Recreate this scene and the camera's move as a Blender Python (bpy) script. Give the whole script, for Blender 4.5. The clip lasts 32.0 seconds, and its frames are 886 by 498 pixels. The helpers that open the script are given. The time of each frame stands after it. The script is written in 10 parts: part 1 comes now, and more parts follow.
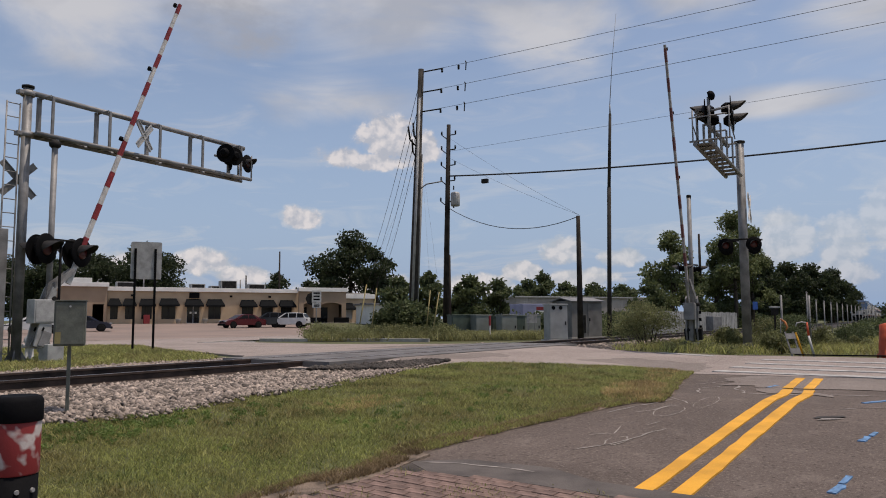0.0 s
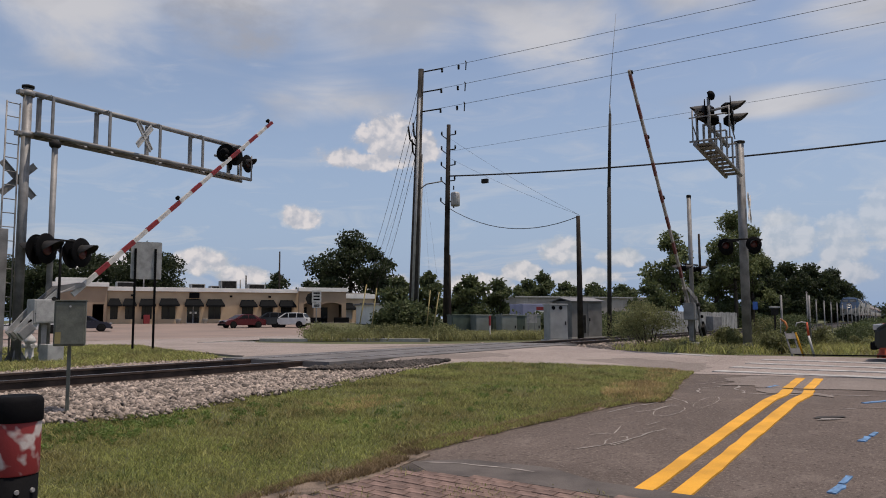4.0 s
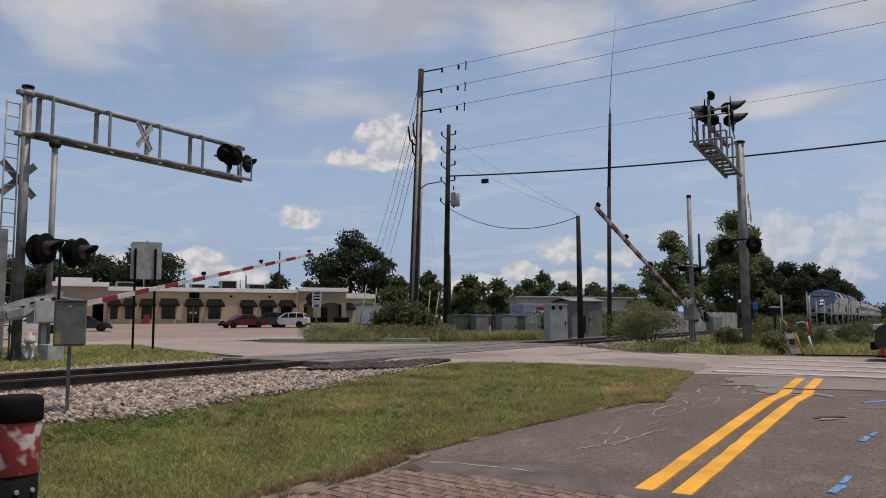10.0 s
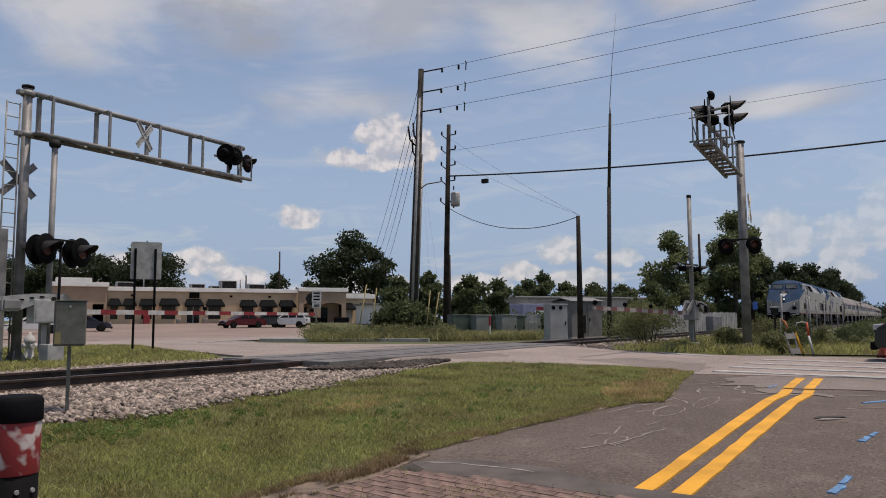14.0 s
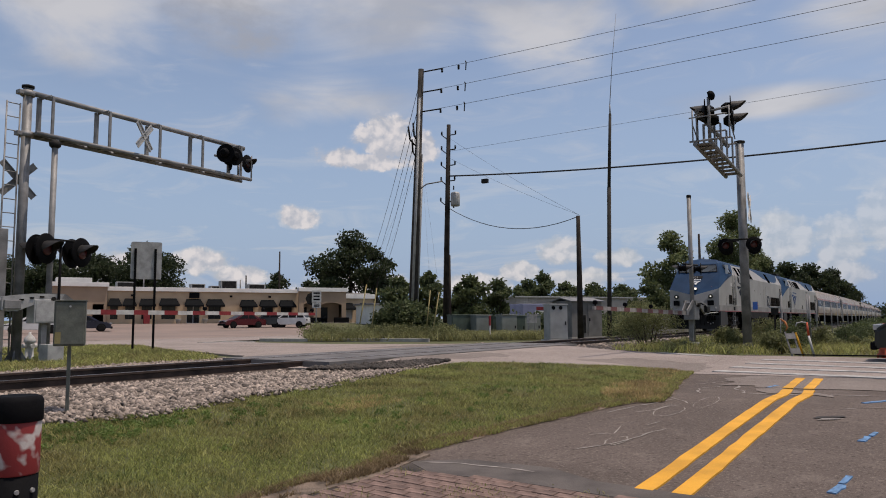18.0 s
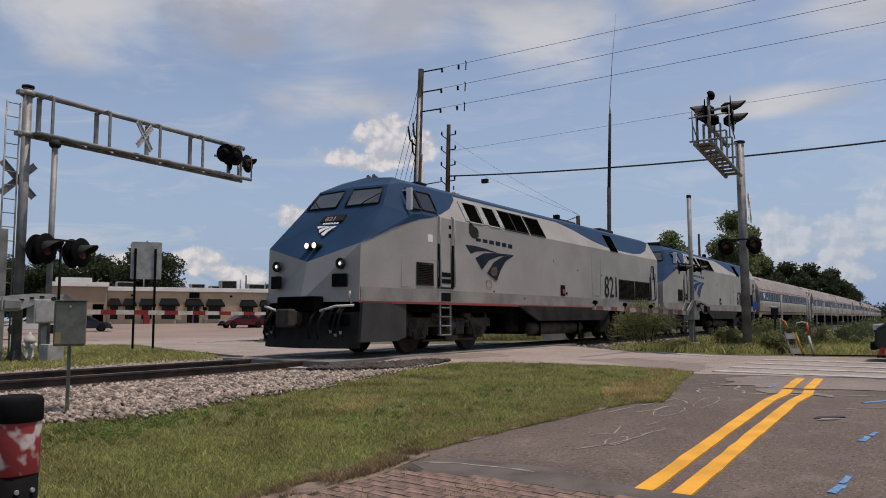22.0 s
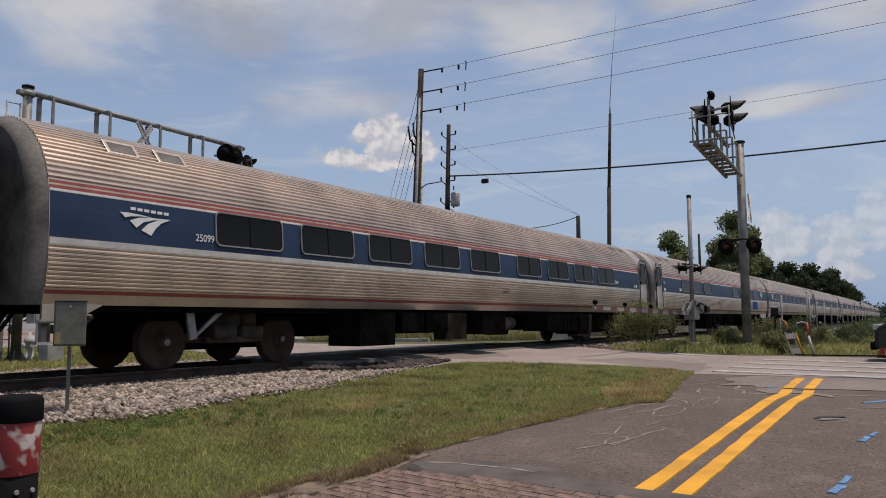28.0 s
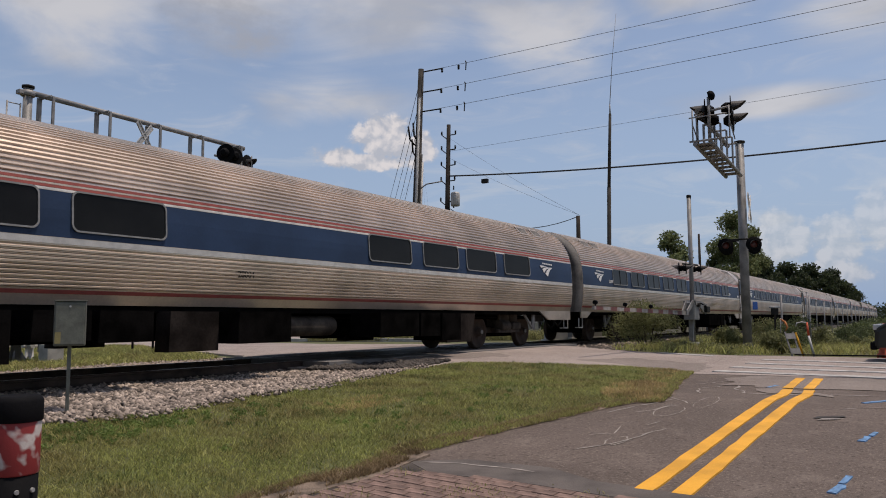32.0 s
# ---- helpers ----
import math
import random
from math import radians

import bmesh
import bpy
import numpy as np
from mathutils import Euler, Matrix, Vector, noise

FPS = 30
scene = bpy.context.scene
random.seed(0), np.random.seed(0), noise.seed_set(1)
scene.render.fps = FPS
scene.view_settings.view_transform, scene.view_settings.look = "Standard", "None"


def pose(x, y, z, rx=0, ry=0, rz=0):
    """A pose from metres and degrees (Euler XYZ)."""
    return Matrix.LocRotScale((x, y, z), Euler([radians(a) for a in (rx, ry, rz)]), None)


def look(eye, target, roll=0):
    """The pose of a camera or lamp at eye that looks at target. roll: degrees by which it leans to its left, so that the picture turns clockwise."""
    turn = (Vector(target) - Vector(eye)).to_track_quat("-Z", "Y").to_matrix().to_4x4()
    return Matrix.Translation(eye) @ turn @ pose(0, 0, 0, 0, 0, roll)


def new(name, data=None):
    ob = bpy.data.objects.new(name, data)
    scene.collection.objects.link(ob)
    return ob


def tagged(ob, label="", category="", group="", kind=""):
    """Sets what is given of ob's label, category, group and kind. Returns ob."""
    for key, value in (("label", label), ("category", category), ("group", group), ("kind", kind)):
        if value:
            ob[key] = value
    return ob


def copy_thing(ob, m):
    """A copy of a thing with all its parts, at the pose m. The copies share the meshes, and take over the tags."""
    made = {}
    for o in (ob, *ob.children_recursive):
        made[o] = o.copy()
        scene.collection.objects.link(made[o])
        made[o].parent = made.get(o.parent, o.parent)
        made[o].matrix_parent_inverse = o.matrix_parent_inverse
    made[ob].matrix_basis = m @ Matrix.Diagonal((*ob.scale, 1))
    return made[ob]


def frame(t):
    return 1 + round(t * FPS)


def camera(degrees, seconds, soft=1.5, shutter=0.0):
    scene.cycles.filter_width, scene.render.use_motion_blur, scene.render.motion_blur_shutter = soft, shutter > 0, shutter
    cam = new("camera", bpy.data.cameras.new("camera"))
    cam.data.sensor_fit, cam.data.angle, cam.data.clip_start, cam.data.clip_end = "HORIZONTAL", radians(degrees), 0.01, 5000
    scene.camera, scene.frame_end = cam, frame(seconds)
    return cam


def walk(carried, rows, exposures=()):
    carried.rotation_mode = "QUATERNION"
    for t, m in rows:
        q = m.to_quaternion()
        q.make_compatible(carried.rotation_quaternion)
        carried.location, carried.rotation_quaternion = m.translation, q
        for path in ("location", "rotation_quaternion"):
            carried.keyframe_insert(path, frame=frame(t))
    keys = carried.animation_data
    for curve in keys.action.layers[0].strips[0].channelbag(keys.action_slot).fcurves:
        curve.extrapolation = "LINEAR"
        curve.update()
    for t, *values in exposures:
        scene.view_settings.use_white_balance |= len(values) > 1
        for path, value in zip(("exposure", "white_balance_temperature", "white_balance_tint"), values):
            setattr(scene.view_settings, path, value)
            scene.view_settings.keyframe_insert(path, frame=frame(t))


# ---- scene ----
# ---- camera ----
cam = camera(60.84, 32.0, soft=1.0)
EYE = (0.0, 0.0, 0.828)
YAW, PITCH = radians(56.492), radians(5.284)
AIM = (math.sin(YAW) * math.cos(PITCH), math.cos(YAW) * math.cos(PITCH), EYE[2] + math.sin(PITCH))
VIEW = look(EYE, AIM, -0.232)
walk(cam, [(0.0, VIEW), (32.0, VIEW)], [(0.0, 0.0, 7100, 16), (32.0, 0.0, 7100, 16)])

# ---- world, sun, exposure ----
SUN_ELEV, SUN_AZ = radians(73), radians(-60)   # azimuth counted from +x towards +y
world = bpy.data.worlds.new("world")
scene.world = world
world.use_nodes = True
wn = world.node_tree
wn.nodes.clear()
sky = wn.nodes.new("ShaderNodeTexSky")
sky.sky_type = "NISHITA"
sky.sun_disc = False
sky.sun_elevation = SUN_ELEV
sky.sun_rotation = radians(90) - SUN_AZ
sky.air_density, sky.dust_density, sky.ozone_density = 1.0, 1.6, 1.2
wbg = wn.nodes.new("ShaderNodeBackground")
wbg.inputs["Strength"].default_value = 0.13
wout = wn.nodes.new("ShaderNodeOutputWorld")
wn.links.new(sky.outputs["Color"], wbg.inputs["Color"])
wn.links.new(wbg.outputs["Background"], wout.inputs["Surface"])
sun = new("sun", bpy.data.lights.new("sun", "SUN"))
sun.data.energy, sun.data.angle, sun.data.color = 3.1, radians(0.6), (1.0, 0.94, 0.85)
SUN_DIR = Vector((math.cos(SUN_ELEV) * math.cos(SUN_AZ), math.cos(SUN_ELEV) * math.sin(SUN_AZ), math.sin(SUN_ELEV)))
sun.matrix_world = look(SUN_DIR * 200, (0, 0, 0))


# ---- materials ----
def mat(name, color, rough=0.7, metal=0.0, var=0.18, scale=6.0, fine=60.0, bump=0.15, tint=None, spec=0.4, rand=0.0, emit=0.0, dirt=0.0):
    """Plain surface with stains at a large scale and grain at a small one."""
    m = bpy.data.materials.new(name)
    m.use_nodes = True
    nt = m.node_tree
    b = nt.nodes["Principled BSDF"]
    b.inputs["Roughness"].default_value, b.inputs["Metallic"].default_value = rough, metal
    b.inputs["Specular IOR Level"].default_value = spec
    tc = nt.nodes.new("ShaderNodeTexCoord")
    n1, n2 = nt.nodes.new("ShaderNodeTexNoise"), nt.nodes.new("ShaderNodeTexNoise")
    for n, s, d in ((n1, scale, 6), (n2, fine, 3)):
        n.inputs["Scale"].default_value, n.inputs["Detail"].default_value = s, d
        nt.links.new(tc.outputs["Object"], n.inputs["Vector"])
    mx = nt.nodes.new("ShaderNodeMix")
    mx.data_type = "RGBA"
    lo = tint or tuple(c * (1 - var * 2) for c in color)
    mx.inputs["A"].default_value = (*lo, 1)
    mx.inputs["B"].default_value = (*[min(1, c * (1 + var * 0.6)) for c in color], 1)
    r = nt.nodes.new("ShaderNodeMapRange")
    r.inputs["From Min"].default_value, r.inputs["From Max"].default_value = 0.32, 0.62
    nt.links.new(n1.outputs["Fac"], r.inputs["Value"])
    nt.links.new(r.outputs["Result"], mx.inputs["Factor"])
    m2 = nt.nodes.new("ShaderNodeMix")
    m2.data_type, m2.blend_type = "RGBA", "MULTIPLY"
    m2.inputs["Factor"].default_value = min(1.0, var * 2.2)
    nt.links.new(mx.outputs["Result"], m2.inputs["A"])
    nt.links.new(n2.outputs["Fac"], m2.inputs["B"])
    g = nt.nodes.new("ShaderNodeBrightContrast")
    g.inputs["Bright"].default_value = 0.0
    nt.links.new(m2.outputs["Result"], g.inputs["Color"])
    last = g.outputs["Color"]
    if rand:
        oi = nt.nodes.new("ShaderNodeObjectInfo")
        gm = nt.nodes.new("ShaderNodeNewGeometry")
        ad = nt.nodes.new("ShaderNodeMath")
        ad.operation = "ADD"
        nt.links.new(oi.outputs["Random"], ad.inputs[0])
        nt.links.new(gm.outputs["Random Per Island"], ad.inputs[1])
        fr = nt.nodes.new("ShaderNodeMath")
        fr.operation = "FRACT"
        nt.links.new(ad.outputs[0], fr.inputs[0])
        mr = nt.nodes.new("ShaderNodeMapRange")
        mr.inputs["To Min"].default_value, mr.inputs["To Max"].default_value = 1 - rand, 1 + rand * 0.7
        nt.links.new(fr.outputs[0], mr.inputs["Value"])
        hv = nt.nodes.new("ShaderNodeHueSaturation")
        nt.links.new(mr.outputs["Result"], hv.inputs["Value"])
        nt.links.new(last, hv.inputs["Color"])
        last = hv.outputs["Color"]
    nt.links.new(last, b.inputs["Base Color"])
    if bump:
        bp = nt.nodes.new("ShaderNodeBump")
        bp.inputs["Strength"].default_value, bp.inputs["Distance"].default_value = bump, 0.01
        nt.links.new(n2.outputs["Fac"], bp.inputs["Height"])
        nt.links.new(bp.outputs["Normal"], b.inputs["Normal"])
    if emit:
        b.inputs["Emission Color"].default_value = (*color, 1)
        b.inputs["Emission Strength"].default_value = emit
    return m


def leaf_mat(name, color, var=0.35, tint=None):
    m = mat(name, color, rough=0.6, tint=tint, var=0.2, scale=1.5, fine=20, bump=0.0, rand=var, spec=0.25)
    nt = m.node_tree
    b = nt.nodes["Principled BSDF"]
    src = b.inputs["Base Color"].links[0].from_socket
    tr = nt.nodes.new("ShaderNodeBsdfTranslucent")
    nt.links.new(src, tr.inputs["Color"])
    ms = nt.nodes.new("ShaderNodeMixShader")
    ms.inputs["Fac"].default_value = 0.42
    out = nt.nodes["Material Output"]
    nt.links.new(b.outputs["BSDF"], ms.inputs[1])
    nt.links.new(tr.outputs["BSDF"], ms.inputs[2])
    nt.links.new(ms.outputs["Shader"], out.inputs["Surface"])
    return m


def glow(name, color, strength):
    m = bpy.data.materials.new(name)
    m.use_nodes = True
    b = m.node_tree.nodes["Principled BSDF"]
    b.inputs["Base Color"].default_value = (*color, 1)
    b.inputs["Emission Color"].default_value = (*color, 1)
    b.inputs["Emission Strength"].default_value = strength
    return m


def paving(name, color, dark, pale):
    """Worn asphalt: broad stains, pale scuffs and stone speckle at two sizes."""
    m = bpy.data.materials.new(name)
    m.use_nodes = True
    nt = m.node_tree
    b = nt.nodes["Principled BSDF"]
    b.inputs["Roughness"].default_value, b.inputs["Specular IOR Level"].default_value = 0.92, 0.25
    tc = nt.nodes.new("ShaderNodeTexCoord")
    last = None
    steps_ = ((0.5, 5, 0.36, 0.64, dark, color), (2.6, 6, 0.56, 0.74, None, pale), (38.0, 3, 0.55, 0.70, None, pale), (24.0, 3, 0.56, 0.70, None, tuple(c * 0.4 for c in dark)), (85.0, 2, 0.56, 0.72, None, pale))
    for k, (scale, detail, lo, hi, a, c) in enumerate(steps_):
        n = nt.nodes.new("ShaderNodeTexNoise")
        n.inputs["Scale"].default_value, n.inputs["Detail"].default_value, n.inputs["Distortion"].default_value = scale, detail, 0.4 if scale < 5 else 0.0
        nt.links.new(tc.outputs["Object"], n.inputs["Vector"])
        r = nt.nodes.new("ShaderNodeMapRange")
        r.inputs["From Min"].default_value, r.inputs["From Max"].default_value = lo, hi
        r.inputs["To Max"].default_value = (1.0, 0.38, 0.75, 0.75, 0.6)[k]
        nt.links.new(n.outputs["Fac"], r.inputs["Value"])
        mx = nt.nodes.new("ShaderNodeMix")
        mx.data_type = "RGBA"
        nt.links.new(r.outputs["Result"], mx.inputs["Factor"])
        if last is None:
            mx.inputs["A"].default_value = (*a, 1)
        else:
            nt.links.new(last, mx.inputs["A"])
        mx.inputs["B"].default_value = (*c, 1)
        last = mx.outputs["Result"]
    nt.links.new(last, b.inputs["Base Color"])
    bp = nt.nodes.new("ShaderNodeBump")
    bp.inputs["Strength"].default_value, bp.inputs["Distance"].default_value = 0.5, 0.008
    nt.links.new(n.outputs["Fac"], bp.inputs["Height"])
    nt.links.new(bp.outputs["Normal"], b.inputs["Normal"])
    return m


def blotches(name):
    """White sheeting with bold red patches."""
    m = mat(name, (0.52, 0.47, 0.44), 0.6, var=0.12, scale=9, fine=60)
    nt = m.node_tree
    b = nt.nodes["Principled BSDF"]
    src = b.inputs["Base Color"].links[0].from_socket
    tc = nt.nodes.new("ShaderNodeTexCoord")
    n = nt.nodes.new("ShaderNodeTexNoise")
    n.inputs["Scale"].default_value, n.inputs["Detail"].default_value = 6.5, 2.5
    nt.links.new(tc.outputs["Object"], n.inputs["Vector"])
    r = nt.nodes.new("ShaderNodeMapRange")
    r.inputs["From Min"].default_value, r.inputs["From Max"].default_value = 0.50, 0.56
    nt.links.new(n.outputs["Fac"], r.inputs["Value"])
    mx = nt.nodes.new("ShaderNodeMix")
    mx.data_type = "RGBA"
    mx.inputs["B"].default_value = (0.20, 0.018, 0.018, 1)
    nt.links.new(r.outputs["Result"], mx.inputs["Factor"])
    nt.links.new(src, mx.inputs["A"])
    nt.links.new(mx.outputs["Result"], b.inputs["Base Color"])
    return m


M = {}
M["grass_soil"] = mat("grass_soil", (0.10, 0.115, 0.04), 0.95, var=0.3, scale=0.8, fine=20, bump=0.6, tint=(0.125, 0.11, 0.05))
M["asphalt"] = paving("asphalt", (0.110, 0.086, 0.073), (0.077, 0.060, 0.050), (0.210, 0.172, 0.147))
M["asphalt_pale"] = paving("asphalt_pale", (0.285, 0.236, 0.209), (0.218, 0.178, 0.157), (0.36, 0.325, 0.30))
M["asphalt_dark"] = mat("asphalt_dark", (0.082, 0.070, 0.061), 0.9, var=0.25, scale=2, fine=60, bump=0.5)
M["lot"] = mat("lot", (0.255, 0.189, 0.156), 0.9, var=0.12, scale=0.15, fine=30, bump=0.1, tint=(0.20, 0.155, 0.13))
M["concrete"] = mat("concrete", (0.42, 0.40, 0.36), 0.9, var=0.2, scale=1.5, fine=60, bump=0.25)
M["brick"] = mat("brick", (0.25, 0.165, 0.135), 0.9, var=0.22, scale=9, fine=120, bump=0.4, rand=0.25)
M["mortar"] = mat("mortar", (0.085, 0.07, 0.058), 0.95, var=0.3, scale=3, fine=80, bump=0.4)
M["ballast"] = mat("ballast", (0.37, 0.302, 0.252), 0.9, var=0.22, scale=9, fine=60, bump=0.3, rand=0.72)
# bed colour carries the shade in the gaps between the stones
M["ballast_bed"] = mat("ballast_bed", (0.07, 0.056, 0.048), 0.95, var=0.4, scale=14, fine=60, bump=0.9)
M["rail"] = mat("rail", (0.075, 0.05, 0.04), 0.75, metal=0.2, var=0.3, scale=4, fine=50)
M["rail_top"] = mat("rail_top", (0.35, 0.34, 0.33), 0.3, metal=1.0, var=0.1)
M["tie"] = mat("tie", (0.10, 0.08, 0.065), 0.9, var=0.35, scale=5, fine=50, bump=0.5)
M["yellow_paint"] = mat("yellow_paint", (0.74, 0.36, 0.03), 0.75, var=0.10, scale=3, fine=70, bump=0.2)
M["white_paint"] = mat("white_paint", (0.47, 0.45, 0.425), 0.85, var=0.22, scale=4, fine=50, bump=0.2)
M["blue_paint"] = mat("blue_paint", (0.15, 0.31, 0.54), 0.85, var=0.25, scale=12, fine=50)
M["galv"] = mat("galv", (0.27, 0.265, 0.26), 0.6, metal=0.25, var=0.18, scale=3, fine=40, bump=0.05)
M["galv_light"] = mat("galv_light", (0.42, 0.42, 0.41), 0.6, metal=0.2, var=0.15, scale=4, fine=40, bump=0.05)
M["black"] = mat("black", (0.008, 0.008, 0.009), 0.75, var=0.2, scale=5, spec=0.06)
M["dark_metal"] = mat("dark_metal", (0.032, 0.030, 0.028), 0.75, metal=0.2, var=0.3, scale=3, fine=30, bump=0.2, spec=0.2)
M["lens_red"] = mat("lens_red", (0.035, 0.006, 0.006), 0.3, var=0.1, spec=0.4)
M["gate_white"] = mat("gate_white", (0.58, 0.565, 0.54), 0.65, var=0.14, scale=6)
M["gate_red"] = mat("gate_red", (0.25, 0.022, 0.026), 0.6, var=0.14, scale=6)
M["wood_pole"] = mat("wood_pole", (0.055, 0.045, 0.038), 0.9, var=0.3, scale=2, fine=40, bump=0.5, spec=0.2)
M["wood_pole_grey"] = mat("wood_pole_grey", (0.065, 0.058, 0.052), 0.9, var=0.2, scale=2, fine=40, bump=0.5, spec=0.2)
M["cable"] = mat("cable", (0.03, 0.03, 0.032), 0.6, var=0.1)
M["stucco"] = mat("stucco", (0.52, 0.385, 0.255), 0.9, var=0.08, scale=0.5, fine=30, bump=0.2)
M["stucco_dark"] = mat("stucco_dark", (0.36, 0.26, 0.18), 0.9, var=0.08, scale=0.5, fine=30, bump=0.2)
M["trim_white"] = mat("trim_white", (0.78, 0.76, 0.72), 0.8, var=0.06, scale=1)
M["awning"] = mat("awning", (0.010, 0.011, 0.012), 0.95, var=0.15, scale=4, spec=0.1)
M["glass_dark"] = mat("glass_dark", (0.014, 0.015, 0.017), 0.12, var=0.1, scale=0.7, bump=0.0, spec=0.4)
M["cloud_grey"] = mat("cabinet_grey", (0.36, 0.36, 0.35), 0.6, var=0.1, scale=2)
M["hut_grey"] = mat("hut_grey", (0.20, 0.19, 0.178), 0.65, metal=0.1, var=0.15, scale=2)
M["green_box"] = mat("green_box", (0.085, 0.115, 0.09), 0.6, var=0.15, scale=2)
M["orange"] = mat("orange", (0.55, 0.085, 0.03), 0.65, var=0.15, scale=5)
M["bark"] = mat("bark", (0.10, 0.08, 0.06), 0.95, var=0.3, scale=6, fine=40, bump=0.8)
M["leaf"] = leaf_mat("leaf", (0.125, 0.155, 0.068))
M["leaf_oak"] = leaf_mat("leaf_oak", (0.058, 0.078, 0.036))
M["leaf_light"] = leaf_mat("leaf_light", (0.19, 0.225, 0.095))
M["leaf_green"] = leaf_mat("leaf_green", (0.22, 0.31, 0.085))
M["leaf_weed"] = leaf_mat("leaf_weed", (0.29, 0.30, 0.135))
M["blade"] = leaf_mat("blade", (0.365, 0.385, 0.125), 0.55, (0.33, 0.28, 0.115))
M["blade_dark"] = leaf_mat("blade_dark", (0.20, 0.24, 0.08), 0.5)
M["blade_dry"] = leaf_mat("blade_dry", (0.60, 0.44, 0.21), 0.4)
# train
M["loco_silver"] = mat("loco_silver", (0.37, 0.352, 0.330), 0.56, metal=0.22, var=0.12, scale=0.9, fine=30, bump=0.03, tint=(0.325, 0.308, 0.288))
M["loco_skirt"] = mat("loco_skirt", (0.30, 0.285, 0.265), 0.65, metal=0.1, var=0.18, scale=1.2, fine=30, bump=0.05)
M["loco_blue"] = mat("loco_blue", (0.015, 0.048, 0.108), 0.55, var=0.12, scale=1.0, fine=30, bump=0.02, spec=0.15)
M["stripe_red"] = mat("stripe_red", (0.30, 0.045, 0.05), 0.5, var=0.1)
# near-black: the shade beneath the vehicles is put into this colour
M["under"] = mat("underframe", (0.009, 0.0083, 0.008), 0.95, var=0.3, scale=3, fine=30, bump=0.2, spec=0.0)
M["truck"] = mat("truck_frame", (0.078, 0.064, 0.053), 0.85, var=0.3, scale=3, fine=30, bump=0.2, spec=0.2)
M["wheel"] = mat("wheel_steel", (0.07, 0.048, 0.038), 0.75, metal=0.2, var=0.25, scale=3, fine=30, spec=0.2)
M["logo_navy"] = mat("logo_navy", (0.014, 0.02, 0.036), 0.75, var=0.15, scale=3, spec=0.12)
M["logo_blue"] = mat("logo_blue", (0.016, 0.05, 0.155), 0.65, var=0.12, scale=3, spec=0.2)
M["logo_white"] = mat("logo_white", (0.72, 0.73, 0.73), 0.5, var=0.05)
M["steel"] = mat("stainless", (0.67, 0.545, 0.452), 0.37, metal=0.75, var=0.14, scale=1.0, fine=25, bump=0.03, tint=(0.53, 0.435, 0.36))
M["steel_dull"] = mat("stainless_dull", (0.53, 0.455, 0.395), 0.42, metal=0.6, var=0.16, scale=1.5, fine=25, bump=0.03)
M["coach_blue"] = mat("coach_blue", (0.021, 0.044, 0.096), 0.5, var=0.12, scale=1.0, fine=30, bump=0.02, spec=0.2)
M["coach_red"] = mat("coach_red", (0.27, 0.052, 0.040), 0.55, var=0.1)
M["coach_cream"] = mat("coach_cream", (0.42, 0.36, 0.31), 0.5, metal=0.3, var=0.1)
M["coach_white"] = mat("coach_white", (0.55, 0.54, 0.52), 0.5, var=0.1)
M["void"] = mat("void", (0.006, 0.006, 0.006), 1.0, var=0.2, scale=5, bump=0.0, spec=0.0)
M["slat_brown"] = mat("slat_brown", (0.045, 0.036, 0.030), 0.8, var=0.25, scale=3, fine=30, spec=0.15)
M["lamp_ring"] = mat("lamp_ring", (0.30, 0.29, 0.27), 0.35, metal=0.7, var=0.1, bump=0.0)
M["rubber"] = mat("rubber", (0.016, 0.0155, 0.015), 0.9, var=0.2, scale=4, spec=0.15)
M["screen_glass"] = mat("screen_glass", (0.10, 0.115, 0.12), 0.06, var=0.2, scale=0.8, bump=0.0, spec=0.7)
M["coach_glass"] = mat("coach_glass", (0.012, 0.012, 0.012), 0.3, var=0.25, scale=1.2, bump=0.0, spec=0.12)
M["rubber_grey"] = mat("rubber_grey", (0.26, 0.255, 0.245), 0.5, metal=0.4, var=0.1)
M["end_grey"] = mat("end_grey", (0.17, 0.158, 0.146), 0.75, var=0.3, scale=2, fine=20)
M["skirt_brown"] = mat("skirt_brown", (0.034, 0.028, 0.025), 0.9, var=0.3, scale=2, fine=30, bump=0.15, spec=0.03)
M["patch_brown"] = mat("patch_brown", (0.11, 0.08, 0.07), 0.7, var=0.3, scale=12)
M["sign_blue"] = mat("sign_blue", (0.03, 0.12, 0.42), 0.5, var=0.08)
M["green_grey"] = mat("green_grey", (0.25, 0.27, 0.24), 0.6, var=0.12, scale=2)
M["trailer_blue"] = mat("trailer_blue", (0.25, 0.26, 0.38), 0.6, var=0.1, scale=1)
M["fence_grey"] = mat("fence_grey", (0.37, 0.37, 0.355), 0.7, metal=0.1, var=0.18, scale=1.5, rand=0.12)
M["orange_pale"] = mat("orange_pale", (0.60, 0.22, 0.08), 0.8, var=0.15, scale=8)
M["guard_yellow"] = mat("guard_yellow", (0.34, 0.28, 0.12), 0.7, var=0.15, scale=3)
M["lamp_glass"] = mat("lamp_glass", (0.45, 0.46, 0.47), 0.12, var=0.1, spec=0.7)
for nm_, col_ in (("car_red", (0.085, 0.012, 0.016)), ("car_grey", (0.035, 0.04, 0.045)), ("car_white", (0.62, 0.62, 0.61)), ("car_dark", (0.018, 0.02, 0.035)), ("car_black", (0.02, 0.022, 0.02))):
    M[nm_] = mat(nm_, col_, 0.3, var=0.05, scale=2, bump=0.0, spec=0.35)
M["asphalt_deck"] = mat("asphalt_deck", (0.17, 0.16, 0.155), 0.85, var=0.2, scale=1.5, fine=60, bump=0.3)
